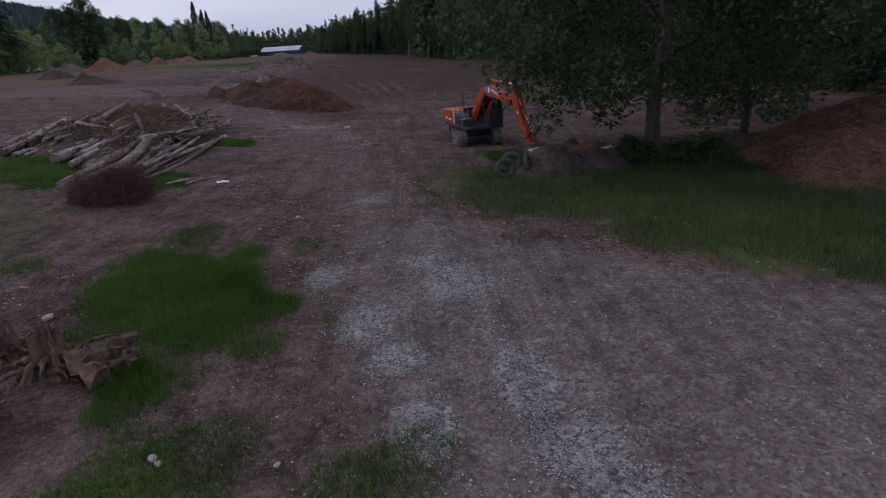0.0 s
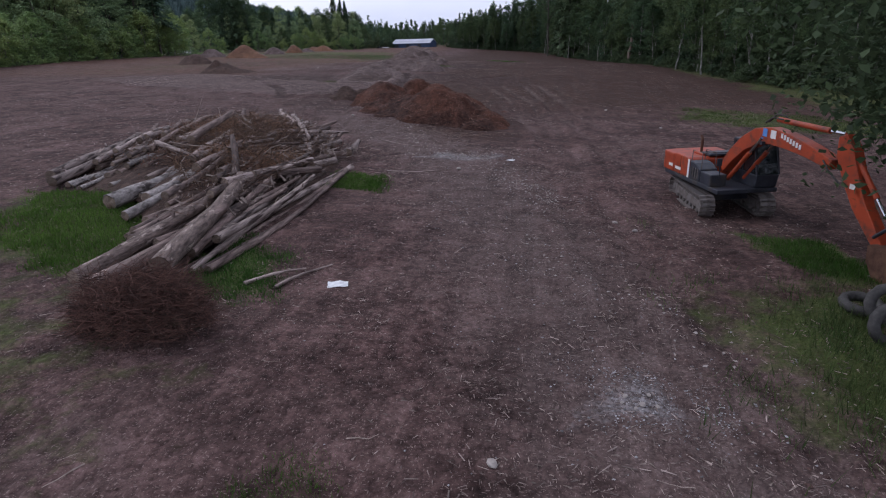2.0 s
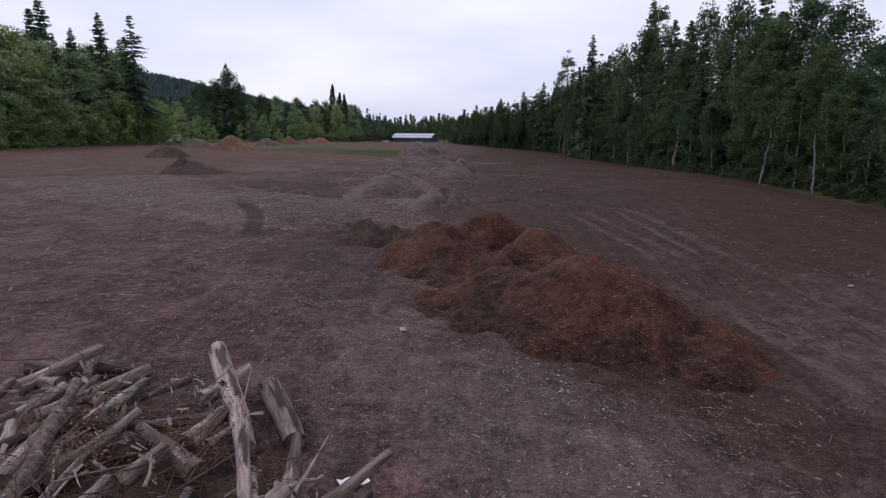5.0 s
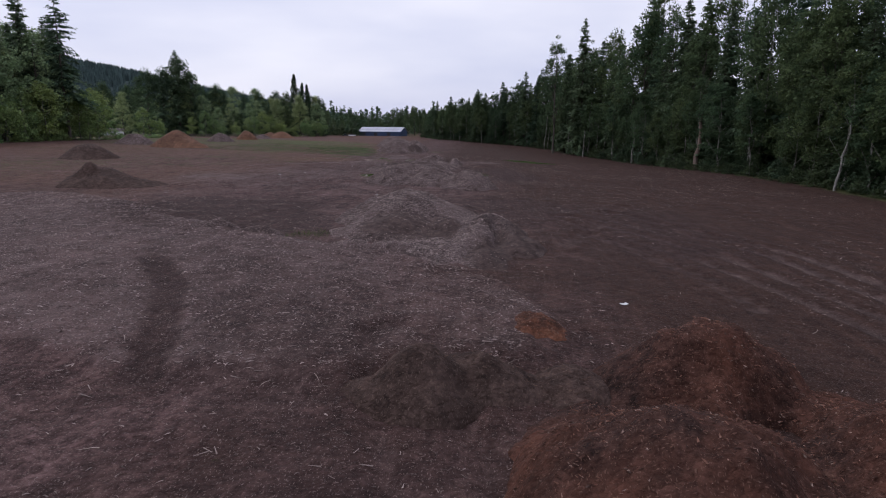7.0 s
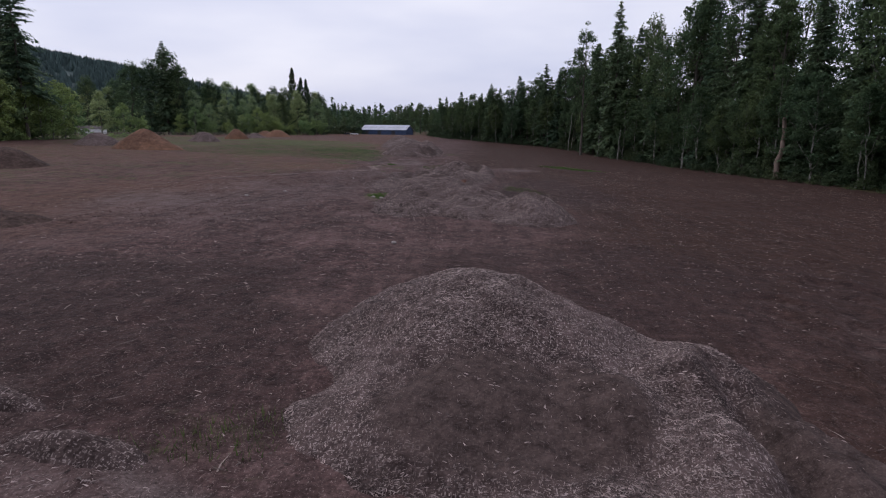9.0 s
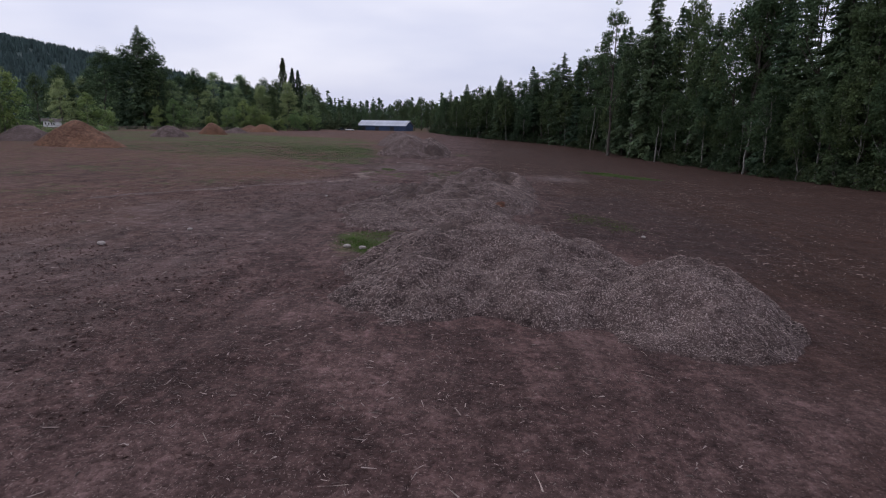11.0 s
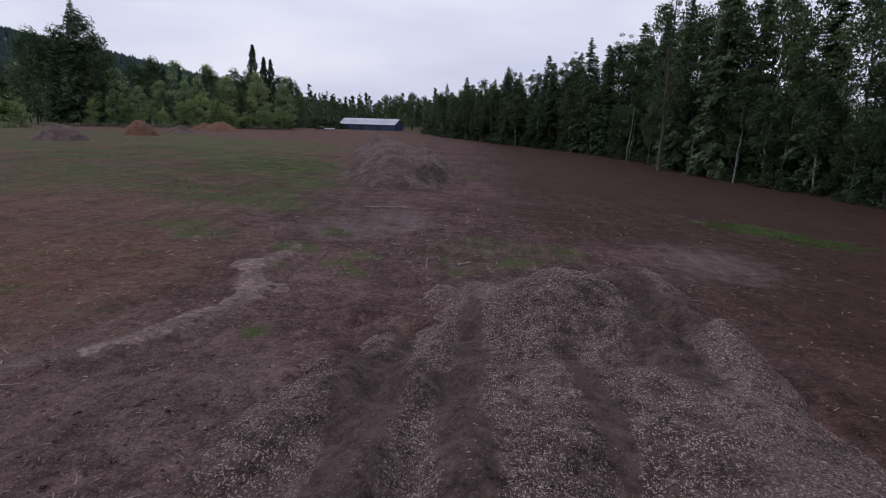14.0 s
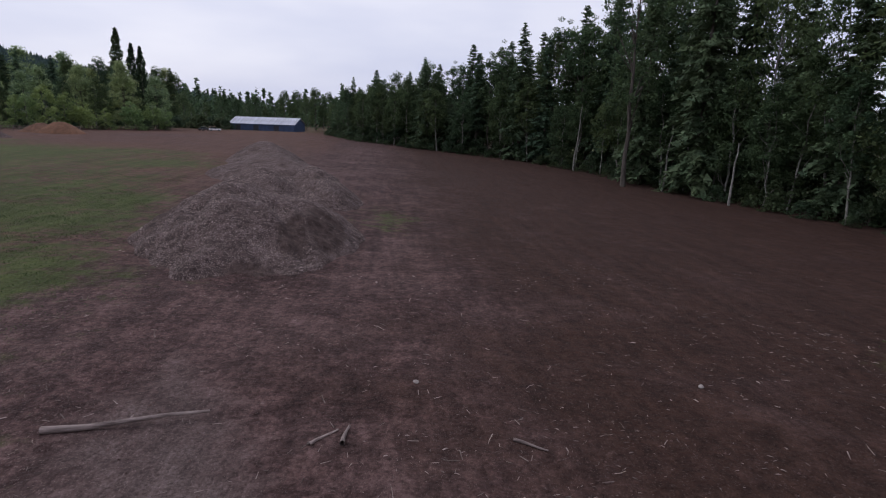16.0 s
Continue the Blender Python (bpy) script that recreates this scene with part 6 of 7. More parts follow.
def limb(pts, r0, r1, mat, label, name="limb", group="limbs on the pile"):
    """A crooked limb through a few points."""
    p = np.array([tz(x, y, h) for x, y, h in pts])
    root = thing(name, Matrix.Translation(p[0]), label, "limb", group)
    q = p - p[0]
    t = np.linspace(0, len(q) - 1, 4 * len(q))
    path = np.stack([np.interp(t, np.arange(len(q)), q[:, k]) for k in range(3)], -1)
    path[1:-1] += rng.normal(0, 0.025, path[1:-1].shape)
    part("bark", Geo().tube(path, np.linspace(r0, r1, len(path)) * (1 + 0.09 * rng.standard_normal(len(path))), 8, wobble=0.06), mat, root, smooth=True)
    return root


limb([(-16.3, 39.9, 1.5), (-16.5, 41.6, 1.6), (-16.0, 41.95, 1.6), (-14.7, 42.0, 1.5), (-13.4, 42.7, 1.45)], 0.12, 0.09, M_BLEACHED, "crooked grey limb arching over the pile")
limb([(-16.3, 47.0, 1.35), (-14.8, 44.0, 1.5), (-13.3, 40.8, 1.4)], 0.1, 0.12, M_BLEACHED, "long peeled pole with pale scars")
limb([(-13.4, 45.4, 0.9), (-13.2, 44.2, 0.85), (-13.65, 42.4, 0.9)], 0.05, 0.11, M_STICK, "forked pale limb leaning on the pile's edge")
limb([(-14.25, 45.5, 0.9), (-13.6, 45.7, 0.95), (-13.0, 46.3, 0.75)], 0.07, 0.04, M_STICK, "broken pale branch at the pile's edge")
limb([(-15.9, 46.8, 1.05), (-15.2, 47.7, 0.95)], 0.07, 0.03, M_STICK, "broken pale branch on the pile")
limb([(-18.6, 43.0, 1.8), (-18.0, 41.9, 1.75), (-17.4, 40.5, 1.8)], 0.06, 0.1, M_BLEACHED, "split limb on the pile")
limb([(-18.7, 44.0, 1.8), (-17.8, 42.7, 1.85), (-17.1, 41.6, 1.8)], 0.09, 0.12, M_STICK, "torn limb showing pale wood")
limb([(-16.8, 45.0, 1.4), (-15.9, 45.3, 1.45), (-15.0, 45.2, 1.35)], 0.16, 0.14, M_BARK, "brown limb across the pile")
limb([(-16.4, 44.5, 1.35), (-15.6, 44.1, 1.3), (-14.9, 44.1, 1.3)], 0.11, 0.08, M_BARK, "brown limb across the pile")
limb([(-21.1, 48.8, 1.7), (-20.2, 46.9, 1.6), (-19.2, 44.9, 1.6)], 0.12, 0.16, M_BARK, "split log with a bright broken tip")
make_log(tz(-15.5, 44.2, 1.05), tz(-14.2, 40.9, 0.95), 0.36, 0.42, M_BARK, "thick brown split trunk in the pile")
make_log(tz(-17.0, 41.5, 1.1), tz(-16.1, 38.2, 1.1), 0.3, 0.36, M_BARK, "thick brown split trunk in the pile")
make_log(tz(-14.85, 44.6, 0.85), tz(-13.8, 44.7, 0.8), 0.24, 0.22, M_BARK, "short thick brown billet on the pile", name="billet", group="billets in the pile")
make_log(tz(-13.5, 45.6, 0.3), tz(-12.55, 42.5, 0.3), 0.14, 0.15, M_BLEACHED, "pale grey log at the pile's edge")
make_log(tz(-13.0, 43.3, 0.55), tz(-13.2, 42.0, 0.6), 0.17, 0.15, M_BLEACHED, "short pale grey billet on the pile", name="billet", group="billets in the pile")
make_log(tz(-23.4, 44.8, 0.95), tz(-23.7, 46.8, 0.95), 0.36, 0.34, M_BLEACHED, "broad split grey plank log on the pile")
core = Geo()  # matted bark and soil that fills the pile's heart
us, vs = np.linspace(0.04, 0.98, 60), np.linspace(0.05, 0.99, 70)
P = np.array([[pile_point(u, v, -0.3 + (0.72 * pile_top(u, v) + 0.3 * float(vnoise(np.array([u * 30]), np.array([v * 40]), 4, 8)[0])) * math.sin(math.pi * u) ** 0.5 * math.sin(math.pi * v) ** 0.4) for v in vs] for u in us])
CI, CJ = np.meshgrid(np.arange(59), np.arange(69), indexing="ij")
core.add(P, np.stack((CI * 70 + CJ, (CI + 1) * 70 + CJ, (CI + 1) * 70 + CJ + 1, CI * 70 + CJ + 1), -1).reshape(-1, 4))
tagged(part("bark_litter", core, M_DARKHEAP, smooth=True), "dark matted bark litter filling the log pile", "litter", kind="stuff")


def twigs(n, place, lengths, radius, steps=4):
    """Thin bent branches: place() gives a start and a direction."""
    g = Geo()
    for _ in range(n):
        p, d = place()
        L = rng.uniform(*lengths)
        path = [np.asarray(p, float)]
        d = np.asarray(d, float) / (np.linalg.norm(d) + 1e-9)
        for s_ in range(steps - 1):
            path.append(path[-1] + d * L / (steps - 1))
            d = d + rng.normal(0, 0.22, 3)
            d /= np.linalg.norm(d)
        r = rng.uniform(*radius)
        g.tube(path, np.linspace(r, r * 0.35, steps), 4, caps=False)
    return g


def on_pile():
    u, v = np.clip(rng.normal(0.6, 0.17), 0.1, 0.98), np.clip(rng.normal(0.62, 0.2), 0.15, 0.98)
    p = pile_point(u, v, 0.68 * pile_top(u, v) + 0.2)
    return p, (rng.normal(0, 1), rng.normal(0, 1), rng.uniform(-0.15, 0.4))


tagged(part("pile_branches", twigs(420, on_pile, (0.6, 2.2), (0.006, 0.022)), M_TWIG), "tangle of thin dry branches on the log pile", "branches", kind="stuff")
def in_brush():
    u, v = np.clip(rng.normal(0.54, 0.15), 0.2, 0.86), np.clip(rng.normal(0.54, 0.18), 0.2, 0.95)
    p = pile_point(u, v, 0.62 * pile_top(u, v) + rng.uniform(0.0, 0.45))
    return p, (rng.normal(0, 0.8), rng.normal(0, 0.8), rng.uniform(-0.3, 0.9))


tagged(part("withered_brush", twigs(6000, in_brush, (0.3, 1.0), (0.004, 0.011), 3), M_DEADLEAF), "withered rusty brush tangled in the log pile", "brush", kind="stuff")
tagged(part("pale_branches", twigs(90, on_pile, (0.8, 2.4), (0.012, 0.04)), M_STICK), "peeled pale broken branches on the log pile", "branches", kind="stuff")
n = 80000
uu, vv = np.clip(rng.normal(0.55, 0.13, n), 0.1, 0.84), np.clip(rng.normal(0.6, 0.16, n), 0.2, 0.98)
P = pile_point(uu, vv, 0.6 * pile_top(uu, vv) + np.abs(rng.normal(0.22, 0.22, n)))
P = P[vnoise(P[:, 0], P[:, 1], 1.6, 91, 3) > 0.08]
g = Geo()
g.add(*leaf_quads(P, np.full(len(P), 0.045)))
tagged(part("withered_leaves", g, M_DEADLEAF), "withered rust-brown leaves on the log pile", "leaves", kind="stuff")
n = 44000
uu, vv = np.clip(rng.normal(0.42, 0.13, n), 0.1, 0.99), np.clip(rng.normal(0.46, 0.12, n), 0.1, 0.98)
P = pile_point(uu, vv, 0.58 * pile_top(uu, vv) + np.abs(rng.normal(0.2, 0.2, n)))
P = P[vnoise(P[:, 0], P[:, 1], 1.5, 97, 3) > 0.1]
tagged(part("rusty_leaves", Geo().add(*leaf_quads(P, np.full(len(P), 0.048))), M_RUSTLEAF), "rust-red withered needles on the log pile", "leaves", kind="stuff")
n = 900
uu, vv = rng.uniform(0.05, 0.99, n), rng.uniform(0.15, 0.99, n)
P = pile_point(uu, vv, 0.62 * pile_top(uu, vv) + 0.32)
tagged(part("split_wood", slivers(P[:, 0], P[:, 1], P[:, 2], (0.1, 0.4), 1.2, 0.3), M_STICK), "pale splintered wood scraps on the log pile", "splinters", kind="stuff")

# brush heap before the pile
BX, BY = -10.1, 20.0
BZ = gz(BX, BY)


def on_brush():
    a, r = rng.uniform(0, 2 * np.pi), rng.uniform(0, 1) ** 0.5
    x, y = BX + math.cos(a) * r * 1.75, BY + math.sin(a) * r * 1.15
    lump = 1 + 0.5 * float(vnoise(np.array([x]), np.array([y]), 0.9, 12, 2)[0])
    z = BZ + rng.uniform(0, 1.55) ** 0.8 * (1 - r**4) ** 0.5 * lump + 0.05
    return (x, y, z), (rng.normal(0, 1) + 0.4 * math.cos(a) * r, rng.normal(0, 1), rng.uniform(-0.5, 0.75))


tagged(part("brush_heap", twigs(5000, on_brush, (0.2, 0.75), (0.004, 0.011)), M_BRUSH), "dense dark reddish-brown heap of dead brush", "brush", kind="stuff")
make_log(tz(-12.3, 20.2, 0.25), tz(-10.6, 21.2, 0.25), 0.24, 0.22, M_BARK, "short orange-ended log beside the brush", group="loose logs")


# ---- root stump and splintered wood near the start ----
def root_stump(x, y, turn, size, label):
    root = thing("tree_stump", placed(x, y, gz(x, y), turn, size), label, "stump", "stumps")
    n = 22
    a = np.linspace(0, 2 * np.pi, n, endpoint=False)
    g = Geo()
    rings = []
    for z, r in ((-0.15, 0.62), (0.12, 0.47), (0.35, 0.36), (0.6, 0.31), (0.85, 0.28)):
        jag = 1 + 0.2 * np.sin(a * 5 + 1.3) + 0.1 * rng.standard_normal(n)
        zz = np.full(n, z) + (rng.uniform(-0.4, 0.35, n) if z == 0.85 else 0)
        rings.append(np.stack((np.cos(a) * r * jag, np.sin(a) * r * jag, zz), -1))
    g.add(np.concatenate(rings), [(i * n + j, i * n + (j + 1) % n, (i + 1) * n + (j + 1) % n, (i + 1) * n + j) for i in range(4) for j in range(n)])
    g.add(np.vstack((rings[-1], (0, 0, 0.45))), [(n, j, (j + 1) % n) for j in range(n)])
    part("stem", g, M_TORN, root, "torn orange-brown wood")
    for k in range(15):
        b = k * 2 * math.pi / 15 + rng.uniform(-0.3, 0.3)
        L, r = rng.uniform(0.5, 1.5), rng.uniform(0.05, 0.13)
        o = np.array((math.cos(b), math.sin(b), 0))
        path = [o * 0.3 + (0, 0, rng.uniform(0.1, 0.4))]
        for q in range(5):
            path.append(path[-1] + o * L / 5 + rng.normal(0, 0.06 * L, 3) + (0, 0, 0.02 - 0.03 * q))
        part("root", Geo().tube(path, r * np.array((1, 0.85, 0.7, 0.5, 0.32, 0.12)), 7, wobble=0.16), M_TORN, root)
    return root


root_stump(-4.5, 4.6, 30, 1.0, "torn orange-brown stump with spreading roots in grass")
root_stump(-5.9, 5.3, 140, 0.8, "broken stump with torn roots beside another")
def root_slab(p, q, r0, r1, mat, label):
    """A torn flat slab of root wood with a ragged edge."""
    p, q = np.array(tz(*p)), np.array(tz(*q))
    root = thing("root_slab", Matrix.Translation(p), label, "root", "loose roots")
    path = bent((0, 0, 0), q - p, 7, 0.12)
    g = Geo().tube(path, np.linspace(r0, r1, 7), 9, wobble=0.26)
    part("wood", g, mat, root)
    for _ in range(5):
        i = int(rng.integers(1, 6))
        part("root", Geo().tube(bent(path[i], path[i] + rng.normal(0, 0.35, 3) + np.array((0.2, 0.2, 0.1)), 5, 0.2), np.linspace(r0 * 0.3, 0.02, 5), 6, wobble=0.15), M_TORN, root)


root_slab((-3.9, 4.2, 0.25), (-2.75, 5.1, 0.5), 0.36, 0.08, M_TORN, "broken root slab with a splintered tip")
root_slab((-3.4, 3.8, 0.15), (-2.6, 4.7, 0.35), 0.3, 0.1, M_TORN, "torn brown root slab in the grass")


def splinter_place():
    return (-4.6 + rng.normal(0, 0.35), 2.4 + rng.normal(0, 0.4), gz(-4.6, 2.4) + rng.uniform(0.05, 0.55)), (rng.uniform(0.3, 1), rng.normal(0, 0.45), rng.uniform(-0.25, 0.35))


tagged(part("splintered_wood", twigs(150, splinter_place, (0.3, 0.9), (0.006, 0.018), 3), M_TORN), "brown splintered wood fibres on the ground", "splinters", kind="stuff")

rng = np.random.default_rng(37)


# ---- excavator ----
EX, EY = 8.65, 37.5
EZ = float(terrain(np.array([EX]), np.array([EY]))[0]) + 0.0
EXC = thing("excavator", Matrix.Translation((EX, EY, EZ)) @ pose(0, 0, 0, 0, 0, -75.7) @ Matrix.Scale(1.1, 4), "orange crawler excavator with dark cab on bare soil", "excavator")
# x forward, y to the machine's left, z up
TL, TR = 1.75, 0.42  # half wheelbase, track radius
pad_mesh = Geo().box((0, 0, 0), (0.17, 0.6, 0.035)).box((0.03, 0, 0.03), (0.035, 0.6, 0.045)).mesh("track_pad")
for side in (-1, 1):
    yc = side * 1.2
    frame_g = Geo().box((0, yc, 0.42), (3.3, 0.34, 0.36)).box((0, yc, 0.64), (2.6, 0.2, 0.1))
    tr = part("track_frame", frame_g, M_STEEL, EXC, "muddy steel crawler frame", bevel=0.03)
    tr.matrix_basis = pose(0, 0, 0, 0, 0, -10)
    loop = 2 * math.pi * TR + 4 * TL
    pads = 48
    for k in range(pads):
        s = k * loop / pads
        if s < 2 * TL:
            x, z, a = -TL + s, TR * 2 + 0.0, 0
            z += 0.0 - 0.05 * math.sin(math.pi * s / (2 * TL))
        elif s < 2 * TL + math.pi * TR:
            th = (s - 2 * TL) / TR
            x, z, a = TL + TR * math.sin(th), TR + TR * math.cos(th), math.degrees(th)
        elif s < 4 * TL + math.pi * TR:
            x, z, a = TL - (s - 2 * TL - math.pi * TR), 0.0, 180
        else:
            th = (s - 4 * TL - math.pi * TR) / TR
            x, z, a = -TL - TR * math.sin(th), TR - TR * math.cos(th), 180 + math.degrees(th)
        ob = part("track_pad", pad_mesh, M_STEEL, tr)
        ob.matrix_basis = pose(x, yc, z + 0.03, 0, a, 0)
    for x, r in ((-TL, 0.36), (TL, 0.36)):
        part("drive_wheel", Geo().tube([(x, yc - 0.14, TR), (x, yc + 0.14, TR)], (r, r), 18).tube([(x, yc - 0.2, TR), (x, yc + 0.2, TR)], (0.16, 0.16), 12), M_STEEL, tr, smooth=False)
    for k in range(7):
        x = -1.35 + k * 0.45
        part("roller", Geo().tube([(x, yc - 0.16, 0.15), (x, yc + 0.16, 0.15)], (0.11, 0.11), 10), M_STEEL, tr)
part("car_body", Geo().box((0, 0, 0.62), (1.5, 1.9, 0.42)).tube([(0, 0, 0.8), (0, 0, 1.02)], (0.62, 0.62), 20), M_BLACK, EXC, bevel=0.04)
# upper works
part("deck", Geo().prism([(-2.55, 1.02), (2.05, 1.02), (2.05, 1.2), (-2.6, 1.2)], -1.3, 1.3), M_BLACK, EXC, bevel=0.03)
cw = Geo()
arc = [(-2.72 - 0.22 * math.cos(t), 1.32 * math.sin(t)) for t in np.linspace(-math.pi / 2, math.pi / 2, 11)]
outline = [(-1.75, -1.32)] + [(x, y) for x, y in arc] + [(-1.75, 1.32)]
n = len(outline)
V = [(x, y, 1.2) for x, y in outline] + [(x, y, 2.05) for x, y in outline]
cw.add(V, [(i, n + i, n + (i + 1) % n, (i + 1) % n) for i in range(n)])
cw.f.append(np.array([list(range(n))[::-1]]) if False else np.array([[*range(n)]]))
cw.f.append(np.array([[n + i for i in range(n)][::-1]]))
part("counterweight", cw, M_ORANGE, EXC, "orange rounded counterweight", bevel=0.06)
part("engine_hood", Geo().prism([(-1.75, 1.2), (-0.35, 1.2), (-0.35, 2.0), (-0.5, 2.08), (-1.75, 2.1)], -1.3, 1.3), M_ORANGE, EXC, bevel=0.05)
part("hood_top", Geo().box((-1.15, 0.1, 2.13), (0.9, 1.3, 0.08)), M_ORANGE, EXC, bevel=0.03)
part("side_cover", Geo().prism([(-0.34, 1.2), (0.55, 1.2), (0.55, 1.75), (0.1, 1.95), (-0.34, 2.0)], -1.3, -0.5), M_BLACK, EXC, "dark right-hand tool box", bevel=0.05)
for k in range(6):
    part("grille_slat", Geo().box((-0.12 + 0.1 * k, -1.308, 1.55), (0.04, 0.02, 0.42)), M_STEEL if k % 2 else M_RUBBER, EXC, "narrow vent slat")
part("hood_panel", Geo().box((-0.75, 0.35, 2.16), (0.75, 1.5, 0.1)).box((-0.75, 0.35, 2.22), (0.5, 1.1, 0.05)), M_BLACK, EXC, "dark blue-black engine cover panel", bevel=0.03)
part("seam", Geo().box((-1.15, -1.306, 1.62), (0.02, 0.012, 0.8)), M_RUBBER, EXC, "dark door seam")
part("tank", Geo().box((0.98, -0.92, 1.45), (0.85, 0.72, 0.5)), M_BLACK, EXC, bevel=0.05)
part("stripe", Geo().box((-0.42, -1.308, 1.62), (0.14, 0.02, 0.82)), M_DECAL, EXC, "white stripe decal")
part("decal", Geo().box((-2.0, -1.33, 1.5), (0.34, 0.02, 0.13)), M_DECAL, EXC, "white badge")
part("decal", Geo().box((-1.35, -1.308, 1.45), (0.5, 0.02, 0.12)), M_DECAL, EXC, "white badge")
part("exhaust_pipe", Geo().tube([(-1.2, -0.35, 2.1), (-1.2, -0.35, 2.75), (-1.32, -0.35, 2.9)], (0.06, 0.06, 0.06), 10), M_RUST, EXC)
rail = Geo()
for y in (-1.22, -0.62):
    rail.tube([(0.5, y, 1.7), (0.5, y, 2.45), (-0.3, y, 2.45), (-0.34, y, 2.0)], (0.022,) * 4, 6)
rail.tube([(0.5, -1.22, 2.45), (0.5, -0.62, 2.45)], (0.022, 0.022), 6)
part("handrail", rail, M_STEEL, EXC)
# cab on the left side: posts, roof and panes
cab = part("cab", Geo().prism([(0.15, 1.2), (1.95, 1.2), (2.05, 1.75), (0.15, 1.75)], 0.32, 1.3), M_BLACK, EXC, "dark cab", bevel=0.05)
part("cab_roof", Geo().prism([(0.1, 2.92), (1.62, 2.92), (1.5, 3.02), (0.2, 3.04)], 0.28, 1.34), M_BLACK, cab, bevel=0.04)
for y in (0.34, 1.28):
    for p_, q_, r_ in (((2.02, y, 1.75), (1.62, y, 2.95), 0.05), ((0.2, y, 1.75), (0.2, y, 2.95), 0.06), ((1.0, y, 1.75), (1.0, y, 2.95), 0.045)):
        part("cab_post", Geo().tube([p_, q_], (r_, r_), 6), M_BLACK, cab)
for y in (0.34, 1.28):
    part("pane", Geo().prism([(0.24, 1.76), (0.97, 1.76), (0.97, 2.91), (0.24, 2.91)], y - 0.006, y + 0.006), M_GLASS, cab)
    part("pane", Geo().prism([(1.03, 1.76), (1.96, 1.76), (1.6, 2.91), (1.03, 2.91)], y - 0.006, y + 0.006), M_GLASS, cab)
part("windscreen", Geo().add([(2.03, 0.38, 1.76), (2.03, 1.24, 1.76), (1.63, 1.24, 2.92), (1.63, 0.38, 2.92), (2.01, 0.38, 1.76), (2.01, 1.24, 1.76), (1.61, 1.24, 2.92), (1.61, 0.38, 2.92)], [(0, 1, 2, 3), (7, 6, 5, 4)]), M_GLASS, cab)
part("seat", Geo().box((0.7, 0.8, 1.85), (0.55, 0.5, 0.2)).box((0.45, 0.8, 2.2), (0.14, 0.5, 0.7)), M_BLACK, cab, bevel=0.04)
part("mirror", Geo().tube([(1.9, -1.2, 1.7), (2.0, -1.32, 2.3)], (0.02, 0.02), 5).box((2.0, -1.34, 2.36), (0.05, 0.2, 0.3)), M_BLACK, EXC)


def beam(name, line, widths, wide, mat, label=""):
    """A box-section arm along points in x and z; widths: its depth at each point."""
    line = np.array(line, float)
    t = np.gradient(line, axis=0)
    t /= np.linalg.norm(t, axis=1, keepdims=True)
    nrm = np.stack((-t[:, 1], t[:, 0]), -1)
    up, lo = line + nrm * np.array(widths)[:, None] / 2, line - nrm * np.array(widths)[:, None] / 2
    k = len(line)
    V = []
    for y in (-wide / 2, wide / 2):
        V += [(p[0], y, p[1]) for p in up] + [(p[0], y, p[1]) for p in lo]
    f = []
    for i in range(k - 1):
        a, b, c, d = i, i + 1, k + i + 1, k + i
        f += [(a, b, c, d), (2 * k + d, 2 * k + c, 2 * k + b, 2 * k + a), (a, 2 * k + a, 2 * k + b, b), (d, c, 2 * k + c, 2 * k + d)]
    f += [(0, k, 3 * k, 2 * k), (k - 1, 3 * k - 1, 4 * k - 1, 2 * k - 1)]
    return part(name, Geo().add(V, f), mat, EXC, label, bevel=0.03)


beam("boom", [(0.3, 1.75), (0.9, 2.4), (1.6, 3.0), (2.4, 3.42), (3.2, 3.55), (4.2, 3.5), (5.3, 3.35), (6.5, 3.1)], [0.4, 0.5, 0.58, 0.64, 0.63, 0.56, 0.46, 0.34], 0.46, M_ORANGE, "orange curved boom")
beam("arm", [(6.75, 4.1), (6.95, 3.6), (7.35, 2.9), (7.9, 2.1), (8.45, 1.55), (9.0, 1.0)], [0.34, 0.72, 0.66, 0.54, 0.44, 0.32], 0.36, M_ORANGE, "orange arm")


def ram(p, q, y, split=0.6, r=0.085):
    """A hydraulic ram with a bright rod."""
    p, q = np.array((p[0], y, p[1])), np.array((q[0], y, q[1]))
    m = p + (q - p) * split
    body = part("hydraulic_cylinder", Geo().tube([p, m], (r, r), 12), M_ORANGE, EXC, "orange hydraulic cylinder")
    part("rod", Geo().tube([m, q], (r * 0.55, r * 0.55), 10), M_CHROME, body, "bright chrome rod")


ram((1.15, 1.45), (3.0, 3.45), -0.36, 0.66, 0.09)
ram((1.15, 1.45), (3.0, 3.45), 0.36, 0.66, 0.09)
ram((3.3, 4.16), (6.65, 4.12), 0.0, 0.8, 0.1)
ram((7.25, 3.55), (9.05, 1.75), 0.0, 0.62, 0.085)
part("hose", Geo().tube([(2.6, 0.1, 3.98), (3.0, 0.1, 4.3), (3.5, 0.1, 4.32), (3.9, 0.1, 4.1)], (0.03,) * 4, 6).tube([(2.7, -0.1, 3.98), (3.1, -0.1, 4.22), (3.7, -0.1, 4.2)], (0.03,) * 3, 6), M_RUBBER, EXC)
part("hose", Geo().tube([(6.2, -0.26, 3.2), (6.6, -0.3, 2.9), (7.1, -0.26, 2.6)], (0.03,) * 3, 6), M_RUBBER, EXC)
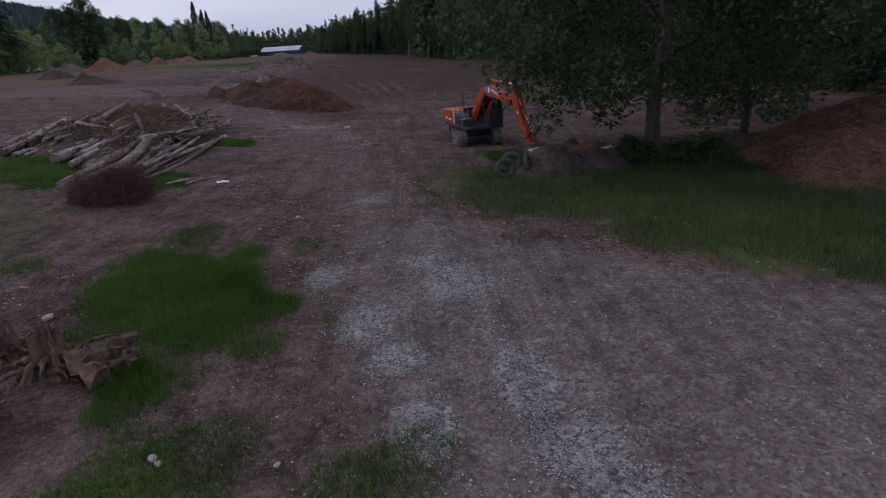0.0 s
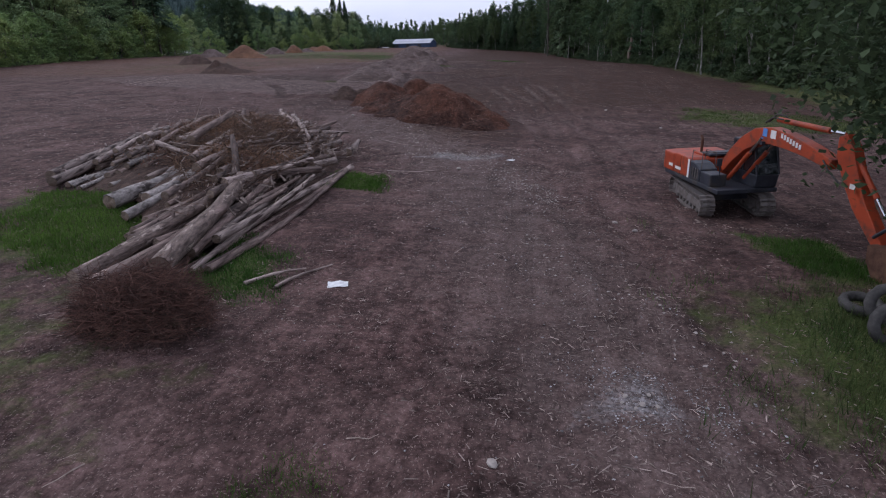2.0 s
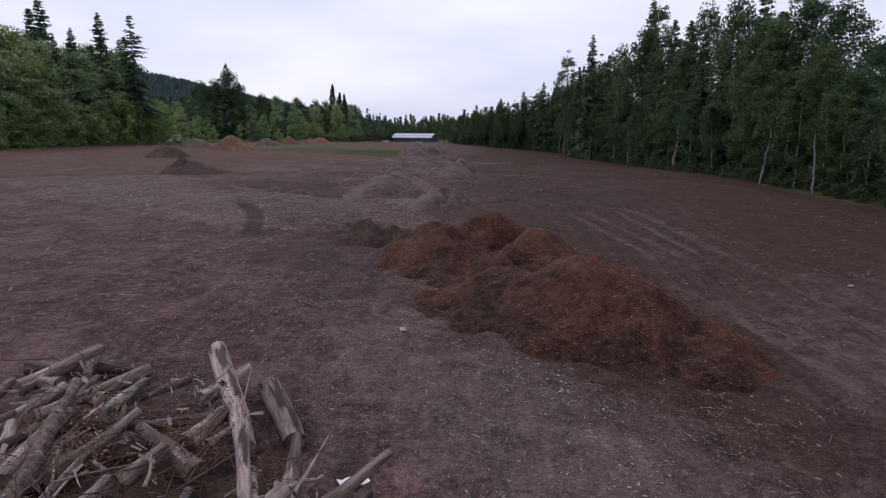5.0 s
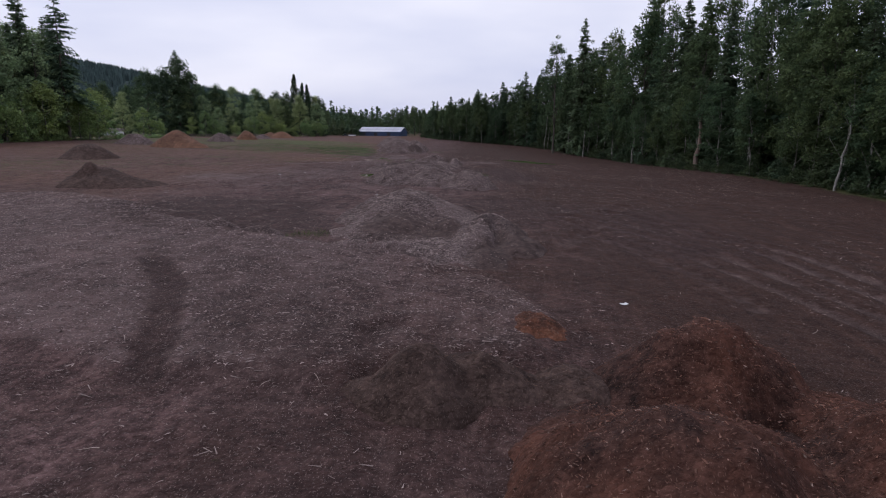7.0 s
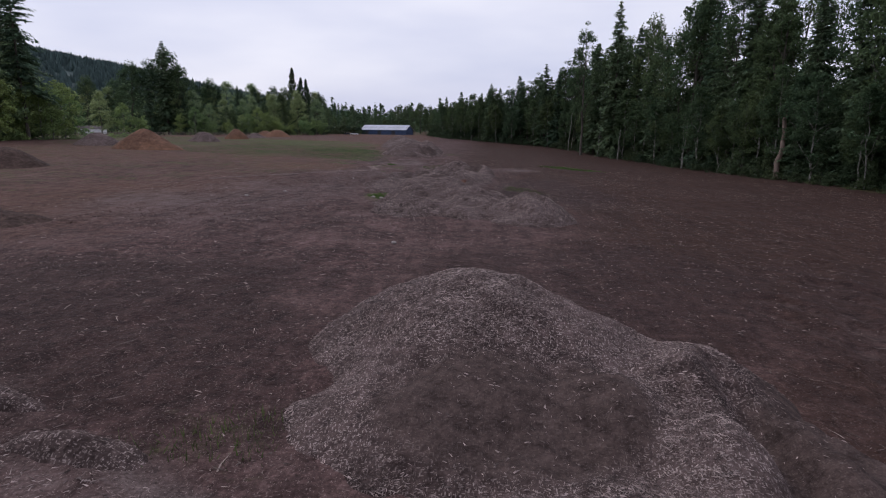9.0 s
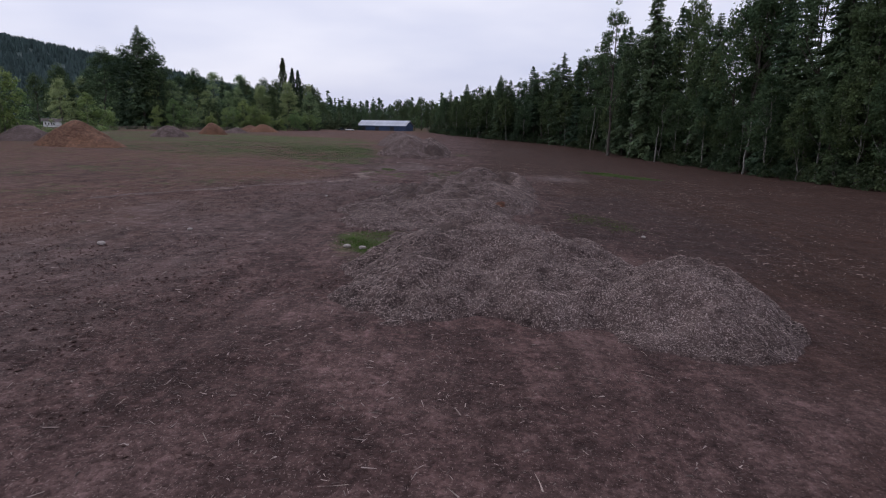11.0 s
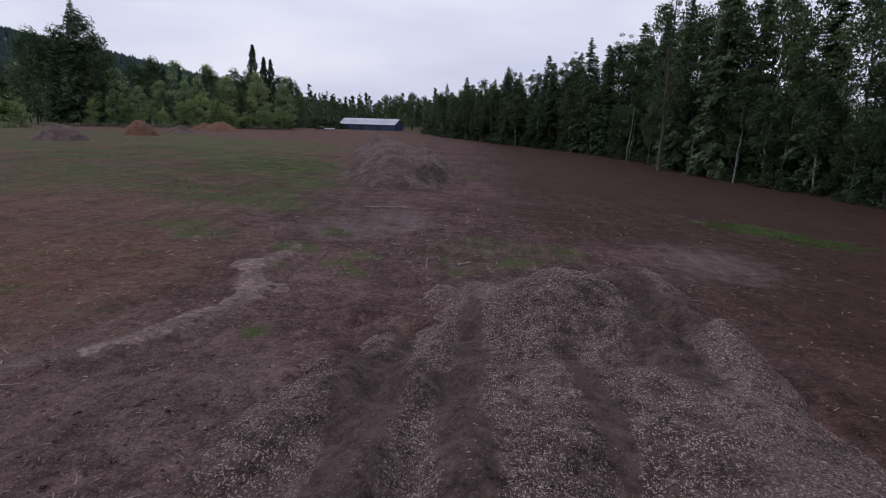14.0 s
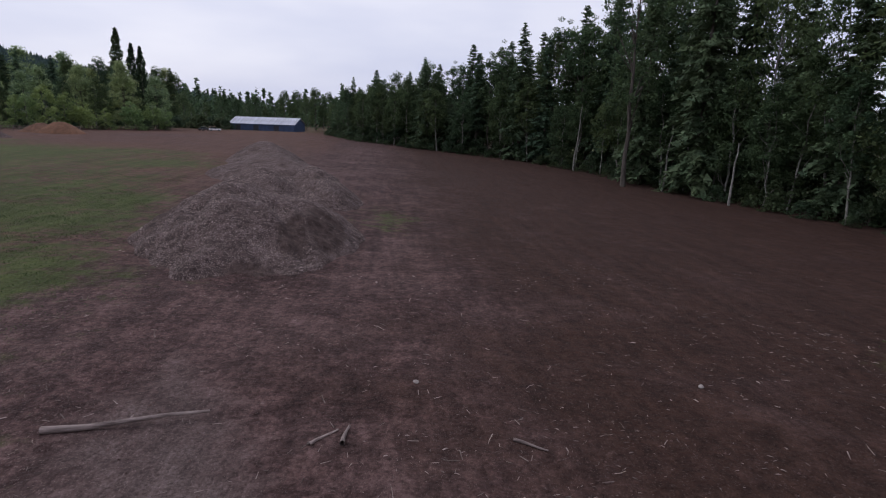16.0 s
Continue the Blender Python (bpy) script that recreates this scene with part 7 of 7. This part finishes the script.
part("link", Geo().tube([(8.75, -0.2, 1.35), (9.2, -0.2, 1.75)], (0.06, 0.06), 8).tube([(8.75, 0.2, 1.35), (9.2, 0.2, 1.75)], (0.06, 0.06), 8).tube([(9.2, 0, 1.7), (9.55, 0, 1.0)], (0.07, 0.07), 8), M_BLACK, EXC)
side_line = [(8.95, 1.2), (9.6, 1.15), (10.25, 0.75), (10.4, 0.15), (10.05, -0.05), (9.35, 0.25), (9.0, 0.7)]
bucket = part("bucket", Geo().prism(side_line, -0.52, -0.48).prism(side_line, 0.48, 0.52), M_RUST, EXC, "rusty worn bucket")
shell = Geo()
for (a, b), (c, d) in zip(side_line[:5], side_line[1:6]):
    shell.add([(a, -0.48, b), (a, 0.48, b), (c, 0.48, d), (c, -0.48, d)], [(0, 1, 2, 3)])
part("bucket_shell", shell, M_RUST, bucket)
tooth = Geo().box((0, 0, 0), (0.24, 0.09, 0.07), 0, 0.6).mesh("tooth")
for k in range(5):
    ob = part("tooth", tooth, M_STEEL, bucket)
    ob.matrix_basis = pose(9.22, -0.42 + 0.21 * k, 0.22, 0, 40, 0)
for x, w_, m_ in ((2.95, 0.26, M_DECAL_BLUE), (3.45, 0.3, M_DECAL)):
    part("decal", Geo().box((x, -0.236, 3.7 - 0.02 * x), (w_, 0.012, 0.3)), m_, EXC, "pale blue badge" if m_ is M_DECAL_BLUE else "white badge")
for k in range(7):  # the maker's lettering as plain bars
    part("decal_bar", Geo().box((3.95 + k * 0.17, -0.24, 3.66 - 0.04 * k), (0.1, 0.02, 0.17)), M_DECAL, EXC, "white lettering bar")
for x, z, w_, h_ in ((7.55, 2.62, 0.22, 0.16),):
    part("decal", Geo().box((x, -0.186, z), (w_, 0.012, h_)), M_DECAL, EXC, "white badge")
part("work_lamp", Geo().box((3.0, -0.32, 3.25), (0.16, 0.12, 0.12)), M_BLACK, EXC)


# ---- tyres and scrap under the maple ----
def tyre(x, y, z, tilt, turn, size, label="worn black tyre lying in the scrap"):
    t = Geo()
    n, k = 26, 10
    prof = [(0.28 + 0.11 * math.cos(a) + (0.02 if math.cos(a) > 0.5 else 0) + 0.09, 0.13 * math.sin(a)) for a in np.linspace(0, 2 * math.pi, k, endpoint=False)]
    V, f = [], []
    for i in range(n):
        a = 2 * math.pi * i / n
        for r, z_ in prof:
            rr = r * (1.02 if i % 2 else 0.99)
            V.append((rr * math.cos(a), rr * math.sin(a), z_))
    for i in range(n):
        for j in range(k):
            f.append((i * k + j, ((i + 1) % n) * k + j, ((i + 1) % n) * k + (j + 1) % k, i * k + (j + 1) % k))
    t.add(V, f)
    root = thing("tyre", Matrix.Translation((x, y, z)) @ pose(0, 0, 0, tilt, 0, turn) @ Matrix.Scale(size, 4), label, "tyre", "scrap tyres")
    part("casing", t, M_RUBBER, root, smooth=True)
    return root


tyre(8.6, 22.6, gz(8.6, 22.6) + 0.5, 78, 12, 1.12, "worn tyre leaning upright beside the scrap")
tyre(9.1, 23.6, gz(9.1, 23.6) + 0.62, 70, -15, 1.2, "worn tyre leaning on another")
tyre(9.9, 23.3, gz(9.9, 23.3) + 0.55, 82, 70, 1.1, "worn tyre standing among scrap")
tyre(8.9, 24.5, gz(8.9, 24.5) + 0.25, 8, 0, 1.15, "worn tyre lying flat on grass")
heap("scrap_heap", [(11.6, 23.6, 2.2, 1.4, 1.35, 0), (13.6, 23.9, 1.9, 1.4, 1.6, 0), (10.4, 24.0, 1.2, 1.0, 1.0, 0), (12.6, 24.3, 1.0, 1.0, 1.7, 0)], M_JUNK, "dark heap of rusty scrap and soil under the tree", 101, 0.14, 0.36, group="scrap")
tarp_x, tarp_y = np.meshgrid(np.linspace(-0.7, 0.7, 16), np.linspace(-0.5, 0.5, 12), indexing="ij")
TZ = 0.22 * vnoise(tarp_x * 5 + 3, tarp_y * 5, 1.2, 5, 3) - 0.2 * (tarp_x**2 + tarp_y**2)
TI, TJ = np.meshgrid(np.arange(15), np.arange(11), indexing="ij")
g = Geo().add(np.stack((tarp_x, tarp_y, TZ), -1), np.stack((TI * 12 + TJ, (TI + 1) * 12 + TJ, (TI + 1) * 12 + TJ + 1, TI * 12 + TJ + 1), -1).reshape(-1, 4))
tarp = thing("tarp", placed(10.7, 24.1, gz(10.7, 24.1) + 1.25, 20, 0.75), "crumpled silver-grey tarp on the scrap heap", "tarp", "scrap")
part("sheet", g, M_FOIL, tarp, smooth=True)
tarp.children[0].modifiers.new("thick", "SOLIDIFY").thickness = 0.02
t2 = copy_thing(tarp, placed(14.2, 23.2, gz(14.2, 23.2) + 1.3, 200, 0.7))
for k in range(14):
    x, y = 10.2 + rng.uniform(0, 4.6), 23.7 + rng.normal(0, 0.5)
    a, L = rng.uniform(0, 6.28), rng.uniform(0.8, 1.8)
    s_ = thing("scrap_bar", placed(x, y, gz(x, y) + rng.uniform(0.75, 1.15)), "bent rusty steel bar on the scrap heap", "bar", "scrap bars")
    part("bar", Geo().tube(bent((0, 0, -0.3), (math.cos(a) * L, math.sin(a) * L, rng.uniform(-0.2, 0.35)), 5, 0.1), (0.04,) * 5, 6), M_RUST, s_)


# ---- grass, stones, sticks ----
def heap_at(x, y):
    h = np.full(np.shape(x), -1.0)
    for lobes, seed, rough in HEAPS.values():
        cx, cy = np.mean([q[0] for q in lobes]), np.mean([q[1] for q in lobes])
        near = np.hypot(x - cx, y - cy) < 60
        if near.any():
            h[near] = np.maximum(h[near], heap_height(x[near], y[near], lobes, seed, rough))
    return h


def scatter(poly, n, edge=0.5, patch=0.0, seed=0, clear=True):
    xs, ys = [p[0] for p in poly], [p[1] for p in poly]
    x, y = rng.uniform(min(xs) - edge, max(xs) + edge, n), rng.uniform(min(ys) - edge, max(ys) + edge, n)
    k = soft_in(x, y, poly, edge * 3) + 0.85 * vnoise(x, y, 2.4, 40 + seed, 4, 0.6) + 0.16 * rng.standard_normal(n) > 0.5 + patch
    x, y = x[k], y[k]
    if clear:
        ok = heap_at(x, y) < 0.05
        x, y = x[ok], y[ok]
    return x, y


def blades(x, y, height, width, tuft=0.0):
    n = len(x)
    h = rng.uniform(height[0], height[1], n) * (0.75 + 0.5 * (vnoise(x, y, 1.3, 33, 2) * 0.5 + 0.5))
    a = rng.uniform(0, 2 * np.pi, n)
    lean = rng.uniform(0.1, 0.75, n) * h
    z = ground_z(x, y) - 0.02
    wv = rng.uniform(width[0], width[1], n)
    sx, sy = -np.sin(a) * wv / 2, np.cos(a) * wv / 2
    b = rng.uniform(0, 2 * np.pi, n)
    dx, dy = np.cos(b) * lean, np.sin(b) * lean
    V = np.stack((np.stack((x - sx, y - sy, z), -1), np.stack((x + sx, y + sy, z), -1), np.stack((x + dx, y + dy, z + h), -1)), 1)
    return V.reshape(-1, 3), np.arange(3 * n).reshape(-1, 3)


PATCHES = [  # label, outline, tries, blade height, width, patchiness, material
    ("lush green grass patch on bare soil", GRASS_START, 130000, (0.08, 0.36), (0.01, 0.024), 0.1, M_GRASS),
    *[("thin tuft of green grass on soil", q, 6000, (0.06, 0.2), (0.01, 0.022), 0.15, M_GRASS) for q in GRASS_TUFTS],
    ("green grass patch on bare soil", GRASS_START_2, 26000, (0.06, 0.2), (0.01, 0.025), 0.1, M_GRASS),
    ("green grass patch beside gravel", GRASS_START_3, 16000, (0.06, 0.2), (0.01, 0.025), 0.0, M_GRASS),
    ("long uncut grass on the shaded verge", GRASS_VERGE, 200000, (0.12, 0.55), (0.012, 0.03), 0.05, M_GRASS_DULL),
    ("bright grass in front of the logs", GRASS_LOGS, 60000, (0.06, 0.22), (0.015, 0.035), 0.0, M_GRASS),
    ("dark green grass beside the logs", GRASS_LOGS_2, 12000, (0.06, 0.22), (0.015, 0.035), 0.0, M_GRASS),
    ("dark green grass beside the logs", GRASS_LOGS_3, 11000, (0.06, 0.22), (0.015, 0.035), 0.1, M_GRASS),
    ("green grass near the excavator", GRASS_TRACK, 20000, (0.06, 0.25), (0.015, 0.035), 0.0, M_GRASS),
    ("short green grass patch between chips", GRASS_CHIPS, 52000, (0.03, 0.14), (0.012, 0.025), 0.42, M_GRASS),
    ("sparse weeds at the chip heap's foot", GRASS_HEAP, 1300, (0.1, 0.4), (0.015, 0.04), 0.25, M_GRASS_DULL),
    ("sparse green weeds in a shallow ditch", GRASS_DITCH, 8000, (0.04, 0.16), (0.015, 0.03), 0.25, M_GRASS_DULL),
    ("sparse weeds among wood chips", GRASS_WEEDS, 10000, (0.04, 0.15), (0.015, 0.03), 0.3, M_GRASS),
    ("short green grass on the open field", [*GRASS_FIELD[:7], (-60, 262), (-95, 262), (-95, 205), (-62, 198)], 90000, (0.03, 0.11), (0.03, 0.06), 0.4, M_GRASS_DULL),
    ("short green grass beside the tall chip heap", GRASS_HEAP_W, 120000, (0.03, 0.12), (0.02, 0.04), 0.3, M_GRASS_DULL),
    ("green grass strip by the chips", GRASS_FIELD_2, 6000, (0.05, 0.16), (0.015, 0.03), 0.1, M_GRASS),
    ("short green grass strip on the field", GRASS_FAR_E, 16000, (0.05, 0.18), (0.03, 0.06), 0.15, M_GRASS),
    ("short green grass strip near the forest", GRASS_EAST, 30000, (0.06, 0.22), (0.03, 0.06), 0.2, M_GRASS_DULL),
    ("sparse weeds in front of the brush heap", [(-19, 22), (-12, 17.5), (-8, 9), (-12, 8), (-19, 13)], 14000, (0.03, 0.12), (0.015, 0.03), 0.35, M_GRASS_DULL),
]
for k, (label, poly, n, hgt, wid, patch, mat) in enumerate(PATCHES):
    x, y = scatter(poly, n, 1.5 if poly is GRASS_VERGE else 4.0 if poly is GRASS_HEAP_W else 0.7, patch, k)
    if len(x):
        tagged(part("grass", Geo().add(*blades(x, y, hgt, wid)), mat), label, "grass", "grass patches", "stuff")


def stones(x, y, size):
    """Broken stones: an octahedron each, squashed and skewed."""
    n = len(x)
    base = np.array([(1, 0, 0), (0, 1, 0), (-1, 0, 0), (0, -1, 0), (0, 0, 1), (0, 0, -1)], float)
    s_ = rng.uniform(*size, n)[:, None, None] * rng.uniform(0.6, 1.2, (n, 1, 3)) * np.array((1, 1, 0.6))
    V = base[None] * s_ + rng.normal(0, 0.18, (n, 6, 3)) * s_
    a = rng.uniform(0, 6.28, n)
    c, s2 = np.cos(a)[:, None], np.sin(a)[:, None]
    V = np.stack((V[..., 0] * c - V[..., 1] * s2, V[..., 0] * s2 + V[..., 1] * c, V[..., 2]), -1)
    V += np.stack((x, y, ground_z(x, y) + s_[:, 0, 2] * 0.4), -1)[:, None]
    o = (np.arange(n) * 6)[:, None]
    f = np.concatenate([o + np.array(q) for q in ((0, 1, 4), (1, 2, 4), (2, 3, 4), (3, 0, 4), (1, 0, 5), (2, 1, 5), (3, 2, 5), (0, 3, 5))])
    return Geo().add(V.reshape(-1, 3), f)


for k, (poly, e) in enumerate(GRAVEL):
    x, y = scatter(poly, 2600, e, 0.05, 60 + k)
    if k == 0:
        beds = [(cx + rng.normal(0, ra * 0.6, int(1700 * ra * rb)), cy + rng.normal(0, rb * 0.6, int(1700 * ra * rb))) for cx, cy, ra, rb in STONE_BEDS]
        x, y = np.concatenate([q[0] for q in beds]), np.concatenate([q[1] for q in beds])
    tagged(part("gravel", stones(x, y, (0.008, 0.027)), M_STONE), "pale grey crushed gravel on the track", "gravel", "gravel patches", "stuff")
x, y = scatter([(-2, 20), (0, -5), (18, -5), (16, 6), (8, 14), (4, 30), (0, 50), (-6, 50), (-6, 30)], 9000, 2, 0.2, 71)
tagged(part("pebbles", stones(x, y, (0.012, 0.04)), M_STONE), "scattered pale pebbles on bare soil", "pebbles", kind="stuff")
# a trail of pale stones beside the track
x, y = [], []
for ax, ay, bx, by, k in ((-0.8, 31, 1.2, 25, 40), (1.2, 25, 3.6, 23.4, 40), (3.6, 23.4, 5.0, 17, 30), (-7, 46.5, -1.6, 47.4, 60), (-2, 40, 0.4, 33, 40), (-8.5, 44.6, -2, 46, 90), (-11, 56, -7, 46, 90), (-8.1, 46.1, -4.0, 46.7, 60), (-4.0, 46.7, -1.8, 41.6, 50), (-1.8, 41.6, -1.2, 38.4, 90), (-1.2, 38.4, 0.2, 36.8, 90), (0.2, 36.8, 0.4, 34.6, 90)):
    t = rng.uniform(0, 1, k)
    x.append(ax + (bx - ax) * t + rng.normal(0, 0.6, k))
    y.append(ay + (by - ay) * t + rng.normal(0, 0.6, k))
tagged(part("pale_stones", stones(np.concatenate(x), np.concatenate(y), (0.015, 0.065)), M_WHITE_ROCK), "pale broken stones beside the track", "stones", kind="stuff")
# clods of earth
x, y = rng.uniform(-58, 26, 26000), rng.uniform(0, 215, 26000)
ok = (vnoise(x, y, 6, 55, 4) > -0.05) & (heap_at(x, y) < 0)
tagged(part("clods", stones(x[ok], y[ok], (0.015, 0.06)), M_CLOD), "loose dark clods of soil on the field", "clods", kind="stuff")
x, y = rng.uniform(-54, -34, 9000), rng.uniform(122, 172, 9000)
ok = (vnoise(x, y, 5, 57, 4) > -0.1) & (heap_at(x, y) < 0)
tagged(part("chunks", stones(x[ok], y[ok], (0.02, 0.08)), M_CLOD), "broken lumps of brown soil and bark", "clods", kind="stuff")
# splinters and sticks over the field
n = 85000
x, y = rng.uniform(-62, 26, n), rng.uniform(-2, 225, n)
ok = (1.2 * vnoise(x, y, 10, 58, 5, 0.7) + 0.45 * np.exp(-(((x + 36) / 18) ** 2)) > 0.05 * rng.standard_normal(n) + 0.4 * np.clip((y - 186) / 8, 0, 1)) & (heap_at(x, y) < 0)
tagged(part("wood_scraps", flakes(x[ok], y[ok], ground_z(x[ok], y[ok]) + 0.012, (0.03, 0.2)), M_SCRAP), "pale wood splinters strewn over the soil", "splinters", kind="stuff")
n = 46000
x, y = rng.uniform(-26, 14, n), rng.uniform(4, 66, n)
ok = (1.1 * vnoise(x, y, 4, 161, 5, 0.75) + 0.5 * np.exp(-((seg_dist(x, y, [(3.5, 14), (1, 27), (-3, 42), (-12, 54)]) / 5) ** 2)) > 0.16) & (heap_at(x, y) < 0)
tagged(part("track_splinters", flakes(x[ok], y[ok], ground_z(x[ok], y[ok]) + 0.012, (0.03, 0.19)), M_STICK), "pale broken wood flakes strewn along the track", "splinters", kind="stuff")
ok = ok & (vnoise(x, y, 3, 167, 3) > 0.1)
tagged(part("track_shreds", slivers(x[ok][:4000] + 0.3, y[ok][:4000], ground_z(x[ok][:4000] + 0.3, y[ok][:4000]) + 0.02, (0.05, 0.24), 0.25, 0.1), M_SCRAP), "torn wood shreds strewn along the track", "splinters", kind="stuff")
n = 60000
x, y = rng.uniform(-62, -17, n), rng.uniform(76, 112, n)
ok = (seg_dist(x, y, BARE_RUTS[2]) > 0.7) & (soft_in(x, y, TERRACE, 1.5) + 0.5 * vnoise(x, y, 3, 151, 4, 0.6) > 0.55) & (heap_at(x, y) < 0.02)
tagged(part("terrace_chips", flakes(x[ok], y[ok], ground_z(x[ok], y[ok]) + 0.012, (0.035, 0.19)), M_CHIP), "fine pale wood chips littering a low terrace", "splinters", kind="stuff")
n = 26000
x, y = rng.uniform(-60, 22, n), rng.uniform(2, 215, n)
ok = (1.2 * vnoise(x, y, 8, 64, 4, 0.65) + 0.3 * np.exp(-(((x + 38) / 16) ** 2)) > 0.1) & (heap_at(x, y) < 0)
tagged(part("wood_shreds", slivers(x[ok], y[ok], ground_z(x[ok], y[ok]) + 0.02, (0.05, 0.3), 0.25, 0.11), M_SCRAP), "thin pale wood shreds strewn over soil", "splinters", kind="stuff")


def strewn(lo_x, hi_x, lo_y, hi_y):
    def place():
        x, y = rng.uniform(lo_x, hi_x), rng.uniform(lo_y, hi_y)
        a = rng.uniform(0, 6.28)
        return (x, y, float(terrain(x, y)) - 0.1), (math.cos(a), math.sin(a), 0.0)
    return place


def flat(g, lift=0.02):
    v = np.vstack(g.v)
    v[:, 2] = np.maximum(v[:, 2], ground_z(v[:, 0], v[:, 1]) + lift - 0.01)
    g.v = [v]
    return g


tagged(part("sticks", flat(twigs(700, strewn(-46, 14, 6, 120), (0.15, 0.75), (0.006, 0.022))), M_STICK), "pale sticks lying over the soil", "sticks", kind="stuff")
tagged(part("sticks", flat(twigs(520, strewn(-50, -8, 120, 218), (0.12, 0.6), (0.006, 0.022), 3)), M_STICK), "pale sticks lying among chips", "sticks", kind="stuff")
tagged(part("sticks", flat(twigs(260, strewn(-38, -22, 183, 200), (0.12, 0.8), (0.01, 0.035), 3)), M_STICK), "broken pale sticks among weeds", "sticks", kind="stuff")
# branches that stand out
for p, q, r in (((-11.0, 48.7), (-8.8, 48.1), 0.05), ((-8.4, 39.4), (-5.7, 40.7), 0.05), ((-42.6, 202.6), (-38.9, 203.4), 0.09), ((-36.2, 202.2), (-35.6, 203.0), 0.05), ((-35.4, 202.2), (-35.3, 203.2), 0.07), ((-31.0, 202.6), (-30.2, 202.1), 0.05), ((-36.2, 186.3), (-35.6, 182.2), 0.07), ((-36.6, 185.6), (-34.9, 186.8), 0.06), ((-7.9, 22.9), (-6.9, 25.2), 0.06), ((-8.9, 23.0), (-7.5, 24.5), 0.07), ((-34.6, 186.2), (-33.9, 186.6), 0.09)):
    make_log((*p, gz(*p) + r), (*q, gz(*q) + r), r, r * 0.4, M_BLEACHED, "pale peeled branch lying on the soil", name="branch", group="loose branches", ends=False, sides=7, bend=0.03)


def rock(x, y, r, label="pale rounded rock on bare soil", mat=None):
    n, k = 9, 6
    V, f = [], []
    for j in range(k + 1):
        for i in range(n):
            a, b = 2 * math.pi * i / n, math.pi * j / k
            q = Vector((math.sin(b) * math.cos(a), math.sin(b) * math.sin(a), math.cos(b)))
            w_ = 1 + 0.25 * noise.noise(q * 1.7 + Vector((x, y, 0)))
            V.append((q.x * r * w_ * 1.25, q.y * r * w_ * 0.9, q.z * r * w_ * 0.6))
    for j in range(k):
        for i in range(n):
            f.append((j * n + i, (j + 1) * n + i, (j + 1) * n + (i + 1) % n, j * n + (i + 1) % n))
    root = thing("rock", placed(x, y, gz(x, y) + r * 0.4, x * 50), label, "rock", "rocks")
    part("stone", Geo().add(V, f), mat or M_WHITE_ROCK, root, smooth=False)
    return root


for x, y, r in ((-1.06, 16.36, 0.1), (-6.15, 7.36, 0.14), (-1.0, 1.25, 0.09), (-0.85, 1.1, 0.07), (1.6, 18.9, 0.06), (1.9, 18.6, 0.07), (2.1, 19.0, 0.05), (1.75, 18.45, 0.045), (2.2, 18.6, 0.05), (1.5, 18.65, 0.04), (-35.28, 140.8, 0.15), (-36.0, 140.6, 0.16), (-20.2, 136.0, 0.24), (-31.0, 120.6, 0.16), (-42.2, 160.0, 0.12), (-4.6, 41.3, 0.14), (10.7, 61.9, 0.12), (7.3, 73.3, 0.14), (-24.0, 206, 0.1), (-33.4, 205.9, 0.09), (-15.6, 57.5, 0.14), (1.2, 0.9, 0.06), (-45.4, 143.5, 0.14), (-47.5, 139, 0.18), (-19.5, 149, 0.14), (3.2, 33.2, 0.12), (3.8, 31.6, 0.1)):
    rock(x, y, r)


def scrap_sheet(x, y, turn, size, label="crumpled white paper scrap on bare soil"):
    a, b = np.meshgrid(np.linspace(-0.5, 0.5, 6), np.linspace(-0.35, 0.35, 5), indexing="ij")
    z = 0.09 * vnoise(a * 6 + x, b * 6 + y, 1.5, 3, 2) + 0.08
    i, j = np.meshgrid(np.arange(5), np.arange(4), indexing="ij")
    root = thing("paper_scrap", placed(x, y, gz(x, y), turn, size), label, "scrap", "paper scraps")
    ob = part("sheet", Geo().add(np.stack((a, b, z), -1), np.stack((i * 5 + j, (i + 1) * 5 + j, (i + 1) * 5 + j + 1, i * 5 + j + 1), -1).reshape(-1, 4)), M_PAPER, root)
    ob.modifiers.new("thick", "SOLIDIFY").thickness = 0.02


for x, y, t, s_ in ((-6.2, 23.6, 15, 0.62), (-1.7, 45.0, 60, 0.5), (-13.9, 86.1, 30, 0.35), (-15.0, 49.0, 40, 0.6)):
    scrap_sheet(x, y, t, s_)
